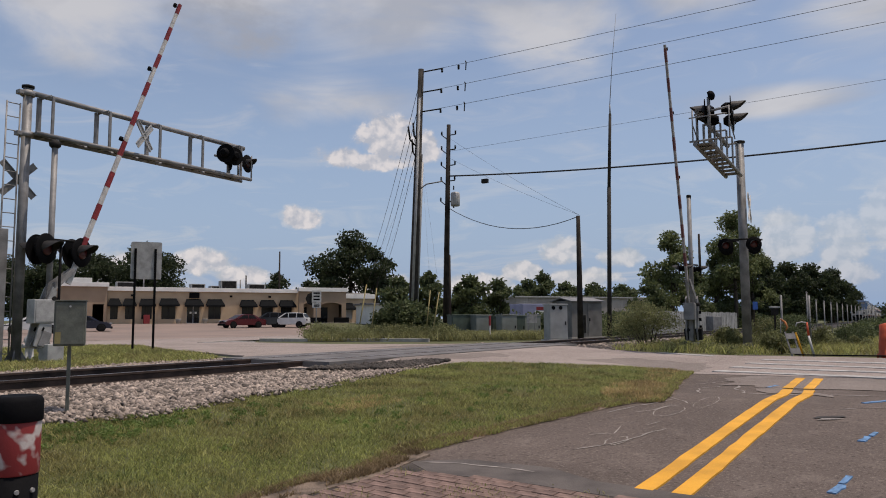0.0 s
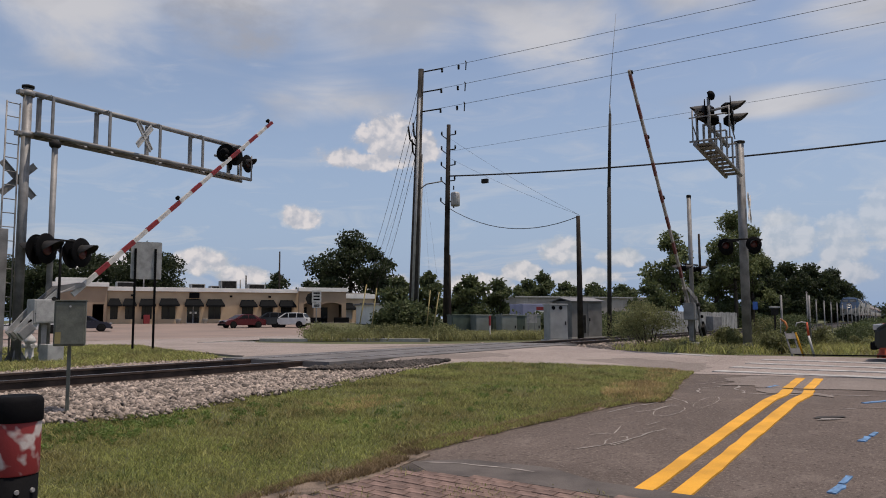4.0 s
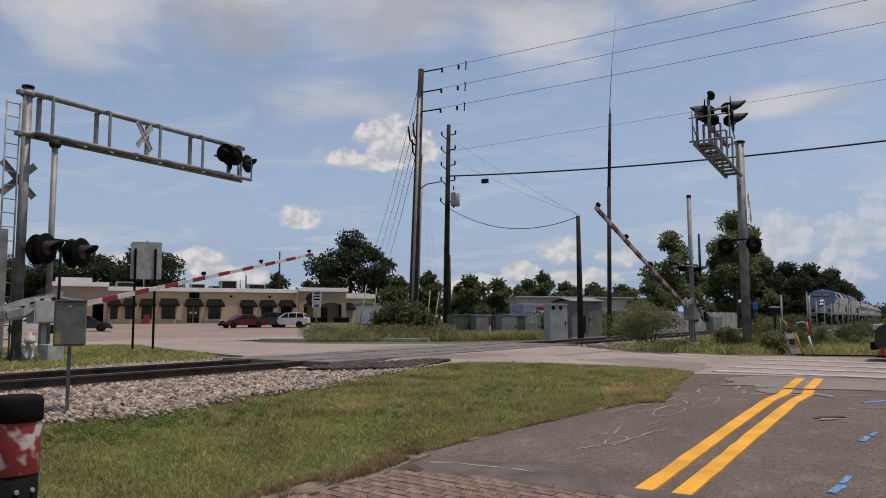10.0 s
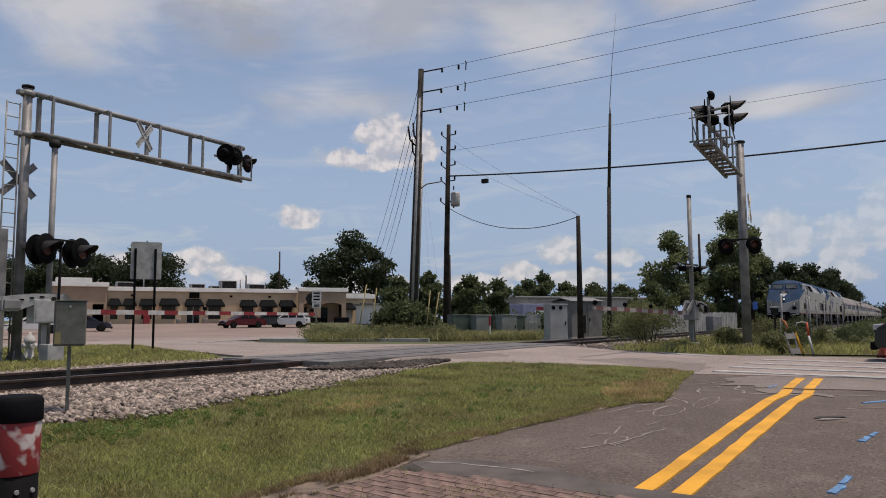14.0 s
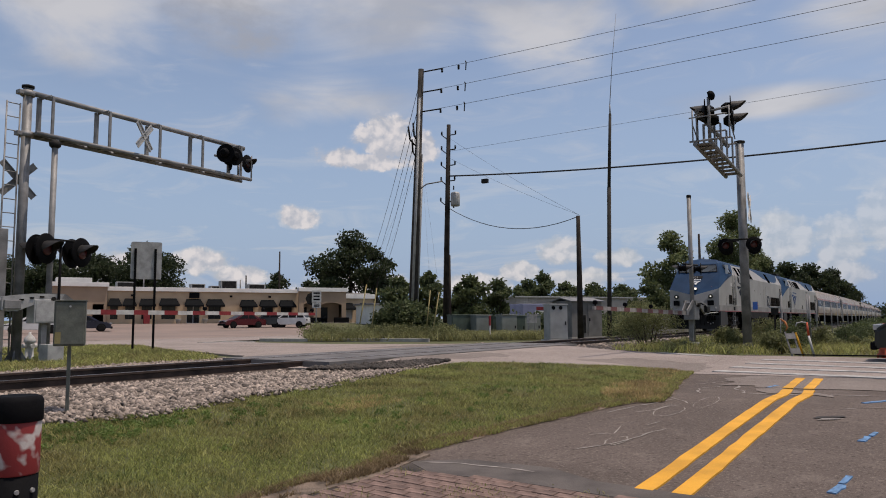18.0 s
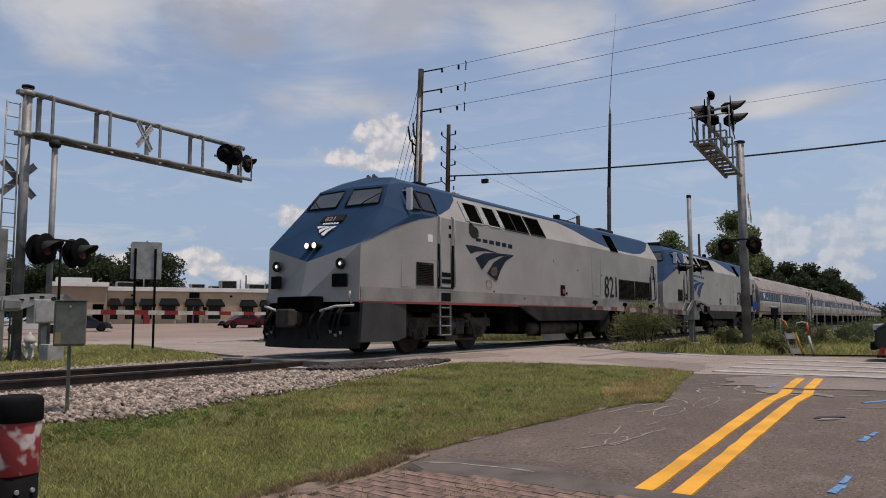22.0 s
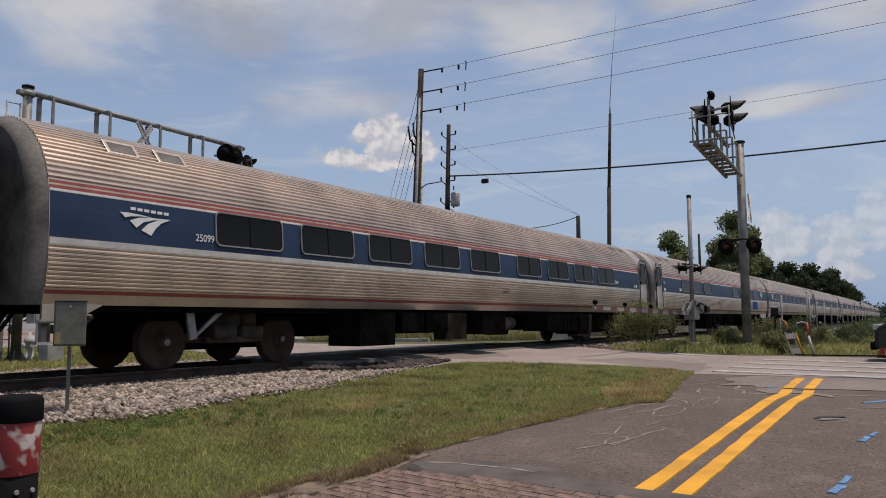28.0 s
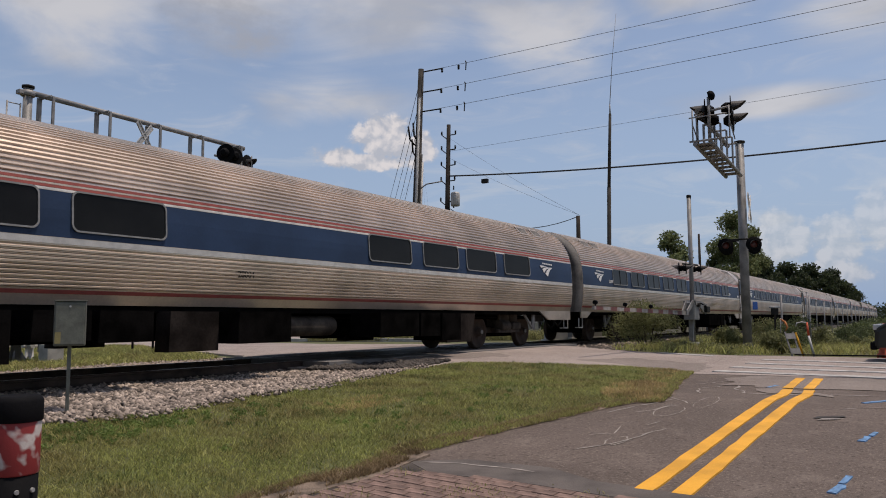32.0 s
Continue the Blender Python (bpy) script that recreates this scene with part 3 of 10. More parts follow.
def truck(parent, xc, base, r, wmesh, kind):
    """One bogie with its four wheels, as parts of the vehicle."""
    tr = thing("truck", pose(xc, 0, 0), "")
    tr.parent = parent
    bm = B()
    for s in (-1, 1):
        if kind == "loco":
            box(bm, -base / 2 - 0.75, base / 2 + 0.75, s * 1.02 - 0.09, s * 1.02 + 0.09, 0.62, 0.86, 0.03)
            for x in (-base / 2, base / 2):
                box(bm, x - 0.24, x + 0.24, s * 1.05 - 0.13, s * 1.05 + 0.13, 0.34, 0.70, 0.04)
                tube(bm, (x, s * 1.1, 0.508), (x, s * 1.24, 0.508), 0.15, 0.12, 14)
                for dx in (-0.34, 0.34):
                    tube(bm, (x + dx, s * 1.05, 0.42), (x + dx, s * 1.05, 0.72), 0.11, 0.11, 10)
                tube(bm, (x + 0.42 * (1 if x > 0 else -1), s * 1.12, 0.5), (x + 0.42 * (1 if x > 0 else -1), s * 1.12, 1.16), 0.05, 0.07, 8)
            box(bm, -0.55, 0.55, s * 1.04 - 0.12, s * 1.04 + 0.12, 0.42, 0.62, 0.04)
            box(bm, -0.3, 0.3, s * 1.1 - 0.1, s * 1.1 + 0.1, 0.28, 0.42, 0.03)
            pipe(bm, [(-0.9, s * 1.18, 0.8), (-0.3, s * 1.2, 0.72), (0.3, s * 1.2, 0.72), (0.9, s * 1.18, 0.8)], 0.03, 6)
            box(bm, -0.9, -0.55, s * 1.15 - 0.06, s * 1.15 + 0.06, 0.86, 1.12, 0.02)
            box(bm, 0.55, 0.9, s * 1.15 - 0.06, s * 1.15 + 0.06, 0.86, 1.12, 0.02)
        else:
            box(bm, -base / 2 - 0.05, base / 2 + 0.05, s * 0.62 - 0.1, s * 0.62 + 0.1, 0.42, 0.6, 0.04)
            box(bm, -0.62, 0.62, s * 1.02 - 0.1, s * 1.02 + 0.1, 0.42, 0.53, 0.03)
            box(bm, 0.1, 0.62, s * 1.04 - 0.14, s * 1.04 + 0.14, 0.5, 0.72, 0.06)
            tube(bm, (0.36, s * 1.0, 0.7), (0.36, s * 1.0, 1.06), 0.16, 0.16, 12)
        if kind == "loco":
            for x in (-base / 2, base / 2):
                slab(bm, [(x - 0.52, s * 1.17, 0.86), (x - 0.18, s * 1.17, 0.36), (x + 0.18, s * 1.17, 0.36), (x + 0.52, s * 1.17, 0.86)], 0.05)
                tube(bm, (x - 0.56, s * 1.16, 0.62), (x - 0.56, s * 1.16, 1.14), 0.055, 0.055, 10)
                tube(bm, (x, s * 1.2, 0.508), (x, s * 1.3, 0.508), 0.11, 0.09, 14)
            tube(bm, (-0.42, s * 1.2, 0.66), (0.0, s * 1.2, 0.66), 0.13, 0.13, 14)
            box(bm, 0.12, 0.5, s * 1.2 - 0.06, s * 1.2 + 0.06, 0.44, 0.78, 0.03)
            tube(bm, (-1.2, s * 1.12, 0.30), (1.2, s * 1.12, 0.30), 0.028, 0.028, 8)
        else:
            tube(bm, (-0.55, s * 1.06, 0.62), (-0.05, s * 1.06, 0.62), 0.15, 0.15, 14)
            for x in (-base / 2, base / 2):
                tube(bm, (x, s * 0.86, r), (x, s * 0.95, r), 0.10, 0.08, 12)
    box(bm, -0.4, 0.4, -1.0, 1.0, 0.55, 0.95, 0.04)
    bmesh.ops.recalc_face_normals(bm, faces=bm.faces)
    part("truck_frame", bm, M["truck"], tr)
    # added dark box that closes the view through the truck, in place of shade
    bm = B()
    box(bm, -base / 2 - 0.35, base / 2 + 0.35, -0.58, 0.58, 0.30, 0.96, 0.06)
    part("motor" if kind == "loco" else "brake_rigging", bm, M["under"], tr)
    for s in (-1, 1) if kind != "loco" else ():
        d = 1 if xc > 12 else -1
        bm = B()
        for pts in (((0.42, 0.52), (0.56, 0.50), (0.66, 1.06), (0.52, 1.06)), ((0.42, 0.56), (0.54, 0.50), (-0.10, 1.06), (-0.26, 1.06)), ((-0.26, 0.98), (0.66, 0.98), (0.66, 1.06), (-0.26, 1.06))):
            slab(bm, [((px + 0.62) * d, s * 1.32, pz) for px, pz in pts], 0.05)
        bmesh.ops.recalc_face_normals(bm, faces=bm.faces)
        part("brace", bm, M["galv"], tr, "grey triangular steel brace")
        for x in (-base / 2, base / 2):
            bm = B()
            tube(bm, (x, s * 0.90, r), (x, s * 0.97, r), 0.07, 0.05, 12)
            part("hub", bm, M["galv"], tr)
    for x in (-base / 2, base / 2):
        bm = B()
        tube(bm, (x, -0.75, r), (x, 0.75, r), 0.085, 0.085, 12)
        part("axle", bm, M["wheel"], tr)
        share("wheel", wmesh, tr, pose(x, -0.76, r))
        share("wheel", wmesh, tr, pose(x, 0.76, r, 0, 0, 180))
    return tr


def grille(parent, x0, x1, s0, s1, place, n, frame_mat, name="louvre", slat="under"):
    """A louvred opening: dark backing, frame and slats, in a local xz frame set by place(x, z)."""
    w, h = x1 - x0, s1 - s0
    bm = B()
    box(bm, -w / 2, w / 2, -0.006, 0.0, -h / 2, h / 2)
    g = part(name, bm, M["void"], parent)
    g.matrix_basis = place((x0 + x1) / 2, (s0 + s1) / 2)
    bm = B()
    for i in range(n):
        z = -h / 2 + h * (i + 0.5) / n
        slab(bm, [(-w / 2, -0.008, z - h / n * 0.32), (w / 2, -0.008, z - h / n * 0.32), (w / 2, -0.022, z + h / n * 0.1), (-w / 2, -0.022, z + h / n * 0.1)], 0.006)
    part("slats", bm, M[slat], g)
    part("frame", ring_plate([(-w / 2 - .03, -h / 2 - .03), (w / 2 + .03, -h / 2 - .03), (w / 2 + .03, h / 2 + .03), (-w / 2 - .03, h / 2 + .03)],
                             [(-w / 2, -h / 2), (w / 2, -h / 2), (w / 2, h / 2), (-w / 2, h / 2)], 0.02), frame_mat, g)
    return g


def side_place(y):
    return lambda x, z: at_side(x, -y, z, 0.55)


def upper_place(x, s):
    p = upper(x, s / PANEL)
    return at_side(p[0], p[1] - 0.004, p[2], UP)


def locomotive(number, mark, patched):
    v = thing("locomotive", None, "silver and blue diesel locomotive with a sloping nose, hauling the train", "locomotive", "locomotives at the head of the train")
    # main hull
    bm = B()
    prof = [(-y, z) for y, z in SEC] + [(y, z) for y, z in SEC[-2::-1]]
    mi = [0, 0, 1, 1, 1, 1, 0, 0]
    extrude(bm, prof, [3.2, 8, 14, 20.9], mi)
    part("body", bm, [M["loco_silver"], M["loco_blue"]], v, "weathered silver body with a blue roof")
    # nose, modelled by its corner points
    bm = B()
    cen = [bm.verts.new(q) for q in ((0.70, 0, 1.20), (0.91, 0, 2.09), (1.98, 0, 3.38), (2.40, 0, 3.97), (2.95, 0, 4.29))]
    hull = [bm.verts.new(q) for q in ((3.2, 0, 4.31),)]
    for s in (-1, 1):
        k = [bm.verts.new(q) for q in ((1.06, s * 1.36, 1.20), (1.10, s * 1.37, 2.46), (2.04, s * 1.24, 3.40), (2.46, s * 1.06, 3.95), (2.98, s * 0.80, 4.22))]
        b = [bm.verts.new((3.2, s * y, z)) for y, z in SEC[:4]]
        mid = bm.verts.new((2.82, s * 1.505, 3.24))
        top = bm.verts.new((2.93, s * 1.11, 4.04))
        quads = [((cen[0], k[0], k[1], cen[1]), 0), ((cen[1], k[1], k[2], cen[2]), 1), ((cen[2], k[2], k[3], cen[3]), 1), ((cen[3], k[3], k[4], cen[4]), 1),
                 ((cen[4], k[4], b[3], hull[0]), 1), ((k[0], b[0], b[1], mid, k[1]), 0), ((k[1], mid, k[2]), 1), ((k[2], mid, b[1], b[2], top, k[3]), 1), ((k[3], top, b[2], b[3], k[4]), 1)]
        for q, m in quads:
            f = bm.faces.new(q if s < 0 else q[::-1])
            f.material_index = m
    bmesh.ops.triangulate(bm, faces=[f for f in bm.faces if len(f.verts) > 4])
    bmesh.ops.recalc_face_normals(bm, faces=bm.faces)
    part("nose", bm, [M["loco_silver"], M["loco_blue"]], v, "blue and silver wedge-shaped nose")
    # blue livery on the sides
    bm = B()
    # from the corner of the nose up to the cab door
    overlay(bm, [(1.12, -1.375, 2.46), (2.2, -1.47, 2.90), (3.2, -1.52, 3.19), (3.2, -1.52, 3.30), (2.82, -1.507, 3.26)], 0.005)
    overlay(bm, [(3.2, -1.519, 3.18), (3.75, -1.52, 3.29), (3.2, -1.52, 3.295)], 0.005)
    overlay(bm, [upper(3.2, 0), upper(3.8, 0.0), upper(4.6, 0.40), upper(5.05, 0.80), upper(5.05, 1.0), upper(3.2, 1.0)])
    overlay(bm, [upper(5.05, 0.93), upper(11.4, 0.93), upper(11.4, 1.0), upper(5.05, 1.0)])
    overlay(bm, [upper(11.4, 0.93), upper(12.5, 0.74), upper(13.4, 0.51), upper(14.3, 0.31), upper(15.3, 0.17), upper(16.8, 0.12), upper(18.0, 0.11), upper(19.0, 0.21), upper(19.9, 0.46), upper(20.7, 0.98), upper(20.7, 1.0), upper(11.4, 1.0)])
    mirror_y(bm)
    part("blue_livery", bm, M["loco_blue"], v, "faded blue paint along the roof edge")
    bm = B()
    overlay(bm, [(1.10, -1.372, 1.22), (3.2, -1.506, 1.22), (3.2, -1.508, 1.52), (1.10, -1.374, 1.52)], 0.006)
    overlay(bm, [(3.2, -1.502, 1.22), (20.88, -1.502, 1.22), (20.88, -1.505, 1.52), (3.2, -1.505, 1.52)], 0.006)
    mirror_y(bm)
    part("sill_panel", bm, M["loco_skirt"], v, "dirty grey sill panel")
    bm = B()
    overlay(bm, [(1.06, -1.36, 1.17), (3.2, -1.5, 1.17), (3.2, -1.5, 1.225), (1.06, -1.36, 1.225)], 0.012)
    overlay(bm, [(3.2, -1.5, 1.17), (20.9, -1.5, 1.17), (20.9, -1.5, 1.225), (3.2, -1.5, 1.225)], 0.012)
    mirror_y(bm)
    part("red_stripe", bm, M["stripe_red"], v, "thin dark red stripe")
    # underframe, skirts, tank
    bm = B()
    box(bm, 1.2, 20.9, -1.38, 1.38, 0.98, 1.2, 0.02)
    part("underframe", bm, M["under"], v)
    for s in (-1, 1):
        bm = B()
        pts = [(15.25, 1.19), (8.0, 1.19), (9.3, 0.76), (14.45, 0.76)]
        slab(bm, [(x, s * 1.46, z) for x, z in (pts if s > 0 else pts[::-1])], 0.08)
        bmesh.ops.recalc_face_normals(bm, faces=bm.faces)
        part("skirt", bm, M["skirt_dark"], v, "grimy dark grey side skirt")
        bm = B()
        slab(bm, [(x, s * 1.36, z) for x, z in (((2.65, 1.19), (1.1, 1.19), (1.02, 0.34), (2.3, 0.34), (2.65, 0.42)) if s > 0 else ((2.65, 0.42), (2.3, 0.34), (1.02, 0.34), (1.1, 1.19), (2.65, 1.19)))], 0.08)
        bmesh.ops.recalc_face_normals(bm, faces=bm.faces)
        part("front_skirt", bm, M["front_skirt"], v, "grimy grey front skirt")
    bm = B()
    box(bm, 8.9, 14.4, -1.12, 1.12, 0.36, 0.98, 0.14)
    part("fuel_tank", bm, M["under"], v, "black fuel tank slung under the frame")
    for s in (-1, 1):
        bm = B()
        box(bm, 14.42, 15.3, s * 1.31 - 0.12, s * 1.31 + 0.12, 0.34, 1.16, 0.02)
        part("battery_box", bm, M["skirt_dark"], v, "grimy grey equipment box beside the truck")
        bm = B()
        lathe(bm, [(0.03, -2.02), (0.15, -1.96), (0.2, -1.8), (0.2, 1.8), (0.15, 1.96), (0.03, 2.02)], 18, pose(11.1, s * 1.2, 0.53, 0, 90, 0))
        part("air_reservoir", bm, M["truck"], v, "dull grey air reservoir")
        for xb in (9.6, 12.5):
            bm = B()
            box(bm, xb - 0.03, xb + 0.03, s * 1.2 - 0.22, s * 1.2 + 0.22, 0.3, 0.98)
            part("hanger", bm, M["under"], v)
        bm = B()
        box(bm, 7.45, 8.2, s * 1.2 - 0.2, s * 1.2 + 0.2, 0.42, 1.0, 0.04)
        part("equipment_box", bm, M["under"], v)
        bm = B()
        box(bm, 13.3, 14.3, s * 1.18 - 0.2, s * 1.18 + 0.2, 0.54, 0.98, 0.05)
        part("equipment_box", bm, M["under"], v)
    for xc in (4.95, 18.2):
        truck(v, xc, 2.74, 0.508, loco_wheel, "loco")
    # pilot and front coupler
    bm = B()
    slab(bm, [(0.62, 0, 0.22), (1.02, -1.38, 0.22), (1.10, -1.38, 0.98), (0.80, 0, 0.98)], 0.1)
    slab(bm, [(1.02, 1.38, 0.22), (0.62, 0, 0.22), (0.80, 0, 0.98), (1.10, 1.38, 0.98)], 0.1)
    bmesh.ops.recalc_face_normals(bm, faces=bm.faces)
    part("pilot", bm, M["skirt_dark"], v, "black snowplough pilot")
    for x, d in ((0.15, 1), (20.9, -1)):
        bm = B()
        box(bm, x, x + 0.75 if d > 0 else x + 0.2, -0.13, 0.13, 0.72, 1.0, 0.03)
        box(bm, x - (0.02 if d > 0 else -0.1), x + 0.22, -0.22, 0.16, 0.66, 1.05, 0.05)
        part("coupler", bm, M["truck"], v)
        for y in (-0.75, -0.5, 0.5, 0.8):
            bm = B()
            x1 = x + (0.55 if d > 0 else 0.0)
            pipe(bm, [(x1, y, 1.05), (x1 - 0.18 * d, y, 0.85), (x1 - 0.22 * d, y + 0.06, 0.55), (x1 - 0.12 * d, y + 0.1, 0.42)], 0.028, 6)
            part("air_hose", bm, M["rubber"], v)
    bm = B()
    box(bm, 0.55, 1.0, -0.55, 0.55, 1.0, 1.32, 0.04)
    part("buffer_block", bm, M["under"], v)
    for y, dz in ((-1.12, 0.0), (-0.98, -0.05), (-0.84, 0.02), (0.9, 0.0), (1.05, -0.04)):
        bm = B()
        pipe(bm, [(0.92, y, 1.12 + dz), (0.74, y - 0.02, 0.98 + dz), (0.70, y + 0.03, 0.74 + dz), (0.80, y + 0.05, 0.58 + dz)], 0.026, 6)
        part("control_hose", bm, M["rubber"], v)
        bm = B()
        tube(bm, (0.80, y + 0.05, 0.58 + dz), (0.82, y + 0.055, 0.52 + dz), 0.03, 0.03, 8)
        part("hose_coupling", bm, M["galv_light"], v)
    for y in (-0.95, 0.95):
        bm = B()
        box(bm, 0.80, 0.98, y - 0.24, y + 0.24, 0.70, 0.93, 0.02)
        part("hose_box", bm, M["under"], v)
    bm = B()
    tube(bm, (0.50, 0.02, 0.84), (0.66, 0.02, 0.84), 0.17, 0.2, 14)
    part("draft_collar", bm, M["wheel"], v, "rusty brown coupler collar")
    for y in (-1.22, 1.22):
        bm = B()
        pipe(bm, [(0.98, y, 1.16), (0.90, y, 1.30), (0.94, y, 1.42)], 0.025, 6)
        part("grab_iron", bm, M["galv_light"], v)
    for s in (-1, 1):
        bm = B()
        pipe(bm, [(0.95, s * 1.32, 1.12), (0.72, s * 1.0, 1.1), (0.66, s * 0.62, 1.0)], 0.03, 6)
        part("cut_lever", bm, M["gate_white"], v, "white-painted uncoupling lever")
    # nose fittings; n is the slope of the front face
    for s in (-1, 1):
        bm = B()
        lathe(bm, [(0.10, 0), (0.12, 0.0), (0.12, 0.06), (0.09, 0.06), (0.085, 0.02)], 18, Matrix.Rotation(radians(-90), 4, "Y"))
        dl = part("ditch_light", bm, M["dark_metal"], v)
        dl.matrix_basis = Matrix.Translation((0.965, s * 0.95, 2.02))
        bm = B()
        lathe(bm, [(0.082, 0.0), (0.06, 0.03), (0.02, 0.045)], 16, Matrix.Rotation(radians(-90), 4, "Y"))
        part("lens", bm, M["lamp_ring"], dl).matrix_basis = Matrix.Translation((-0.02, 0, 0))
        bm = B()
        lathe(bm, [(0.045, 0.0), (0.03, 0.012), (0.01, 0.016)], 12, Matrix.Rotation(radians(-90), 4, "Y"))
        part("bulb", bm, M["headlight"] if number == "821" else M["galv_light"], dl).matrix_basis = Matrix.Translation((-0.052, 0, 0))
        bm = B()
        box(bm, -0.03, 0.06, -0.17, 0.17, -0.14, 0.14, 0.02)
        sp = part("nose_socket", bm, M["black"], v)
        sp.matrix_basis = Matrix.Translation((0.90, s * 0.95, 1.66)) @ Matrix.Rotation(radians(-s * 15), 4, "Z")
        bm = B()
        lathe(bm, [(0.075, -0.1), (0.085, 0.0), (0.085, 0.09), (0.06, 0.1)], 16, Matrix.Rotation(radians(-90), 4, "Y"))
        hl = part("headlight", bm, M["dark_metal"], v)
        hl.matrix_basis = Matrix.Translation((1.10, s * 0.11, 2.46))
        bm = B()
        lathe(bm, [(0.065, 0.0), (0.05, 0.015), (0.02, 0.02)], 16, Matrix.Rotation(radians(-90), 4, "Y"))
        part("lens", bm, M["headlight"] if number == "821" else M["lamp_ring"], hl).matrix_basis = Matrix.Translation((-0.10, 0, 0))
        bm = B()
        lathe(bm, [(0.06, 0), (0.07, 0.05), (0.03, 0.08)], 12, Matrix.Rotation(radians(-90), 4, "Y"))
        part("marker_light", bm, M["lens_red"], v).matrix_basis = Matrix.Translation((1.32, s * 0.95, 2.52))
        # windscreen halves
        c0, k0, c1, k1 = Vector((1.98, s * 0.07, 3.385)), Vector((2.04, s * 1.22, 3.405)), Vector((2.40, s * 0.06, 3.95)), Vector((2.45, s * 1.05, 3.93))
        quad = [c0.lerp(k0, .06).lerp(c1.lerp(k1, .06), .10), c0.lerp(k0, .90).lerp(c1.lerp(k1, .90), .10), c0.lerp(k0, .90).lerp(c1.lerp(k1, .90), .88), c0.lerp(k0, .06).lerp(c1.lerp(k1, .06), .88)]
        bm = B()
        overlay(bm, quad if s > 0 else quad[::-1], 0.006, 0.02)
        bmesh.ops.recalc_face_normals(bm, faces=bm.faces)
        ws = part("windscreen", bm, M["screen_glass"], v, "tinted windscreen pane")
        bm = B()
        for a, b in zip(quad, quad[1:] + quad[:1]):
            tube(bm, a + Vector((-0.012, 0, 0.008)), b + Vector((-0.012, 0, 0.008)), 0.022, 0.022, 6)
        pipe(bm, [quad[0].lerp(quad[1], .5) + Vector((-.05, 0, 0)), quad[0].lerp(quad[1], .6) + Vector((-.05, 0, .06)), quad[1].lerp(quad[2], .55) + Vector((-.045, 0, .03))], 0.012, 5)
        part("wiper", bm, M["rubber"], ws)
    bm = B()
    box(bm, -0.02, 0.02, -0.34, 0.34, -0.11, 0.11, 0.015)
    nb = part("number_board", bm, M["dark_metal"], v)
    nb.matrix_basis = Matrix.Translation((1.76, 0, 3.14)) @ Matrix.Rotation(radians(40), 4, "Y")
    text_part("board_number", number, 0.2, M["galv_light"], v, Matrix.Translation((1.675, 0.2, 3.085)) @ Matrix.Rotation(radians(-90), 4, "Z") @ Matrix.Rotation(radians(-40), 4, "X") @ FACE_NEAR, 1.1)
    wave_mark("nose_emblem", 0.62, 0.34, M["logo_white"], v, Matrix.Translation((1.36, 0.32, 2.70)) @ Matrix.Rotation(radians(-90), 4, "Z") @ Matrix.Rotation(radians(-40), 4, "X"), "white three-sweep emblem")
    # cab side windows, mirror
    for s in (1, -1):
        wrap = (lambda m: m) if s > 0 else (lambda m: Matrix.Diagonal((1, -1, 1, 1)) @ m @ Matrix.Diagonal((1, -1, 1, 1)))
        for x0, x1 in ((2.84, 3.18), (3.26, 3.86)):
            w, h = x1 - x0, 0.52
            wn_ = part("cab_window", plate(rounded(w, h, 0.04), 0.02), M["glass_dark"], v)
            p = upper((x0 + x1) / 2, 0.46)
            wn_.matrix_basis = wrap(at_side(p[0], p[1] - 0.012, p[2], UP))
            part("frame", ring_plate(rounded(w + .06, h + .06, 0.06), rounded(w, h, 0.04), 0.022), M["dark_metal"], wn_)
        bm = B()
        box(bm, -0.02, 0.02, -0.16, 0.0, -0.28, 0.24, 0.015)
        box(bm, -0.012, 0.012, 0.0, 0.12, -0.27, -0.24)
        box(bm, -0.012, 0.012, 0.0, 0.12, 0.18, 0.21)
        mr = part("mirror", bm, M["trim_white"], v, "pale wing mirror")
        p = upper(2.72, 0.40)
        mr.matrix_basis = wrap(Matrix.Translation((p[0], p[1] - 0.03, p[2] + 0.02)))
    # cab door with handrails and steps, and the engine-room door at the rear
    for x0, x1, zt in ((3.98, 4.42, 3.18), (19.98, 20.42, 3.05)):
        w, h = x1 - x0, zt - 1.56
        d = part("side_door", ring_plate([(-w / 2 - .03, -h / 2), (w / 2 + .03, -h / 2), (w / 2 + .03, h / 2 + .03), (-w / 2 - .03, h / 2 + .03)],
                                         [(-w / 2, -h / 2 + .03), (w / 2, -h / 2 + .03), (w / 2, h / 2), (-w / 2, h / 2)], 0.008), M["dark_metal"], v)
        d.matrix_basis = at_side((x0 + x1) / 2, -1.512, (1.56 + zt) / 2, 0.55)
        part("leaf", plate([(-w / 2 + .02, -h / 2 + .05), (w / 2 - .02, -h / 2 + .05), (w / 2 - .02, h / 2 - .02), (-w / 2 + .02, h / 2 - .02)], 0.01, -0.003), M["loco_silver"], d)
        if x0 > 10:
            part("door_window", plate(rounded(0.32, 0.52, 0.08), 0.02, -0.012), M["glass_dark"], d).matrix_basis = pose(0.0, 0, 0.42)
            part("seal", ring_plate(rounded(0.38, 0.58, 0.10), rounded(0.32, 0.52, 0.08), 0.02), M["black"], d).matrix_basis = pose(0.0, -0.01, 0.42)
        else:
            for z in (-0.46, -0.62):
                bm = B()
                box(bm, -0.19, 0.19, -0.014, 0, z - 0.06, z + 0.05, 0.0)
                part("step_recess", bm, M["black"], d)
            for z in (0.51, 0.73):
                bm = B()
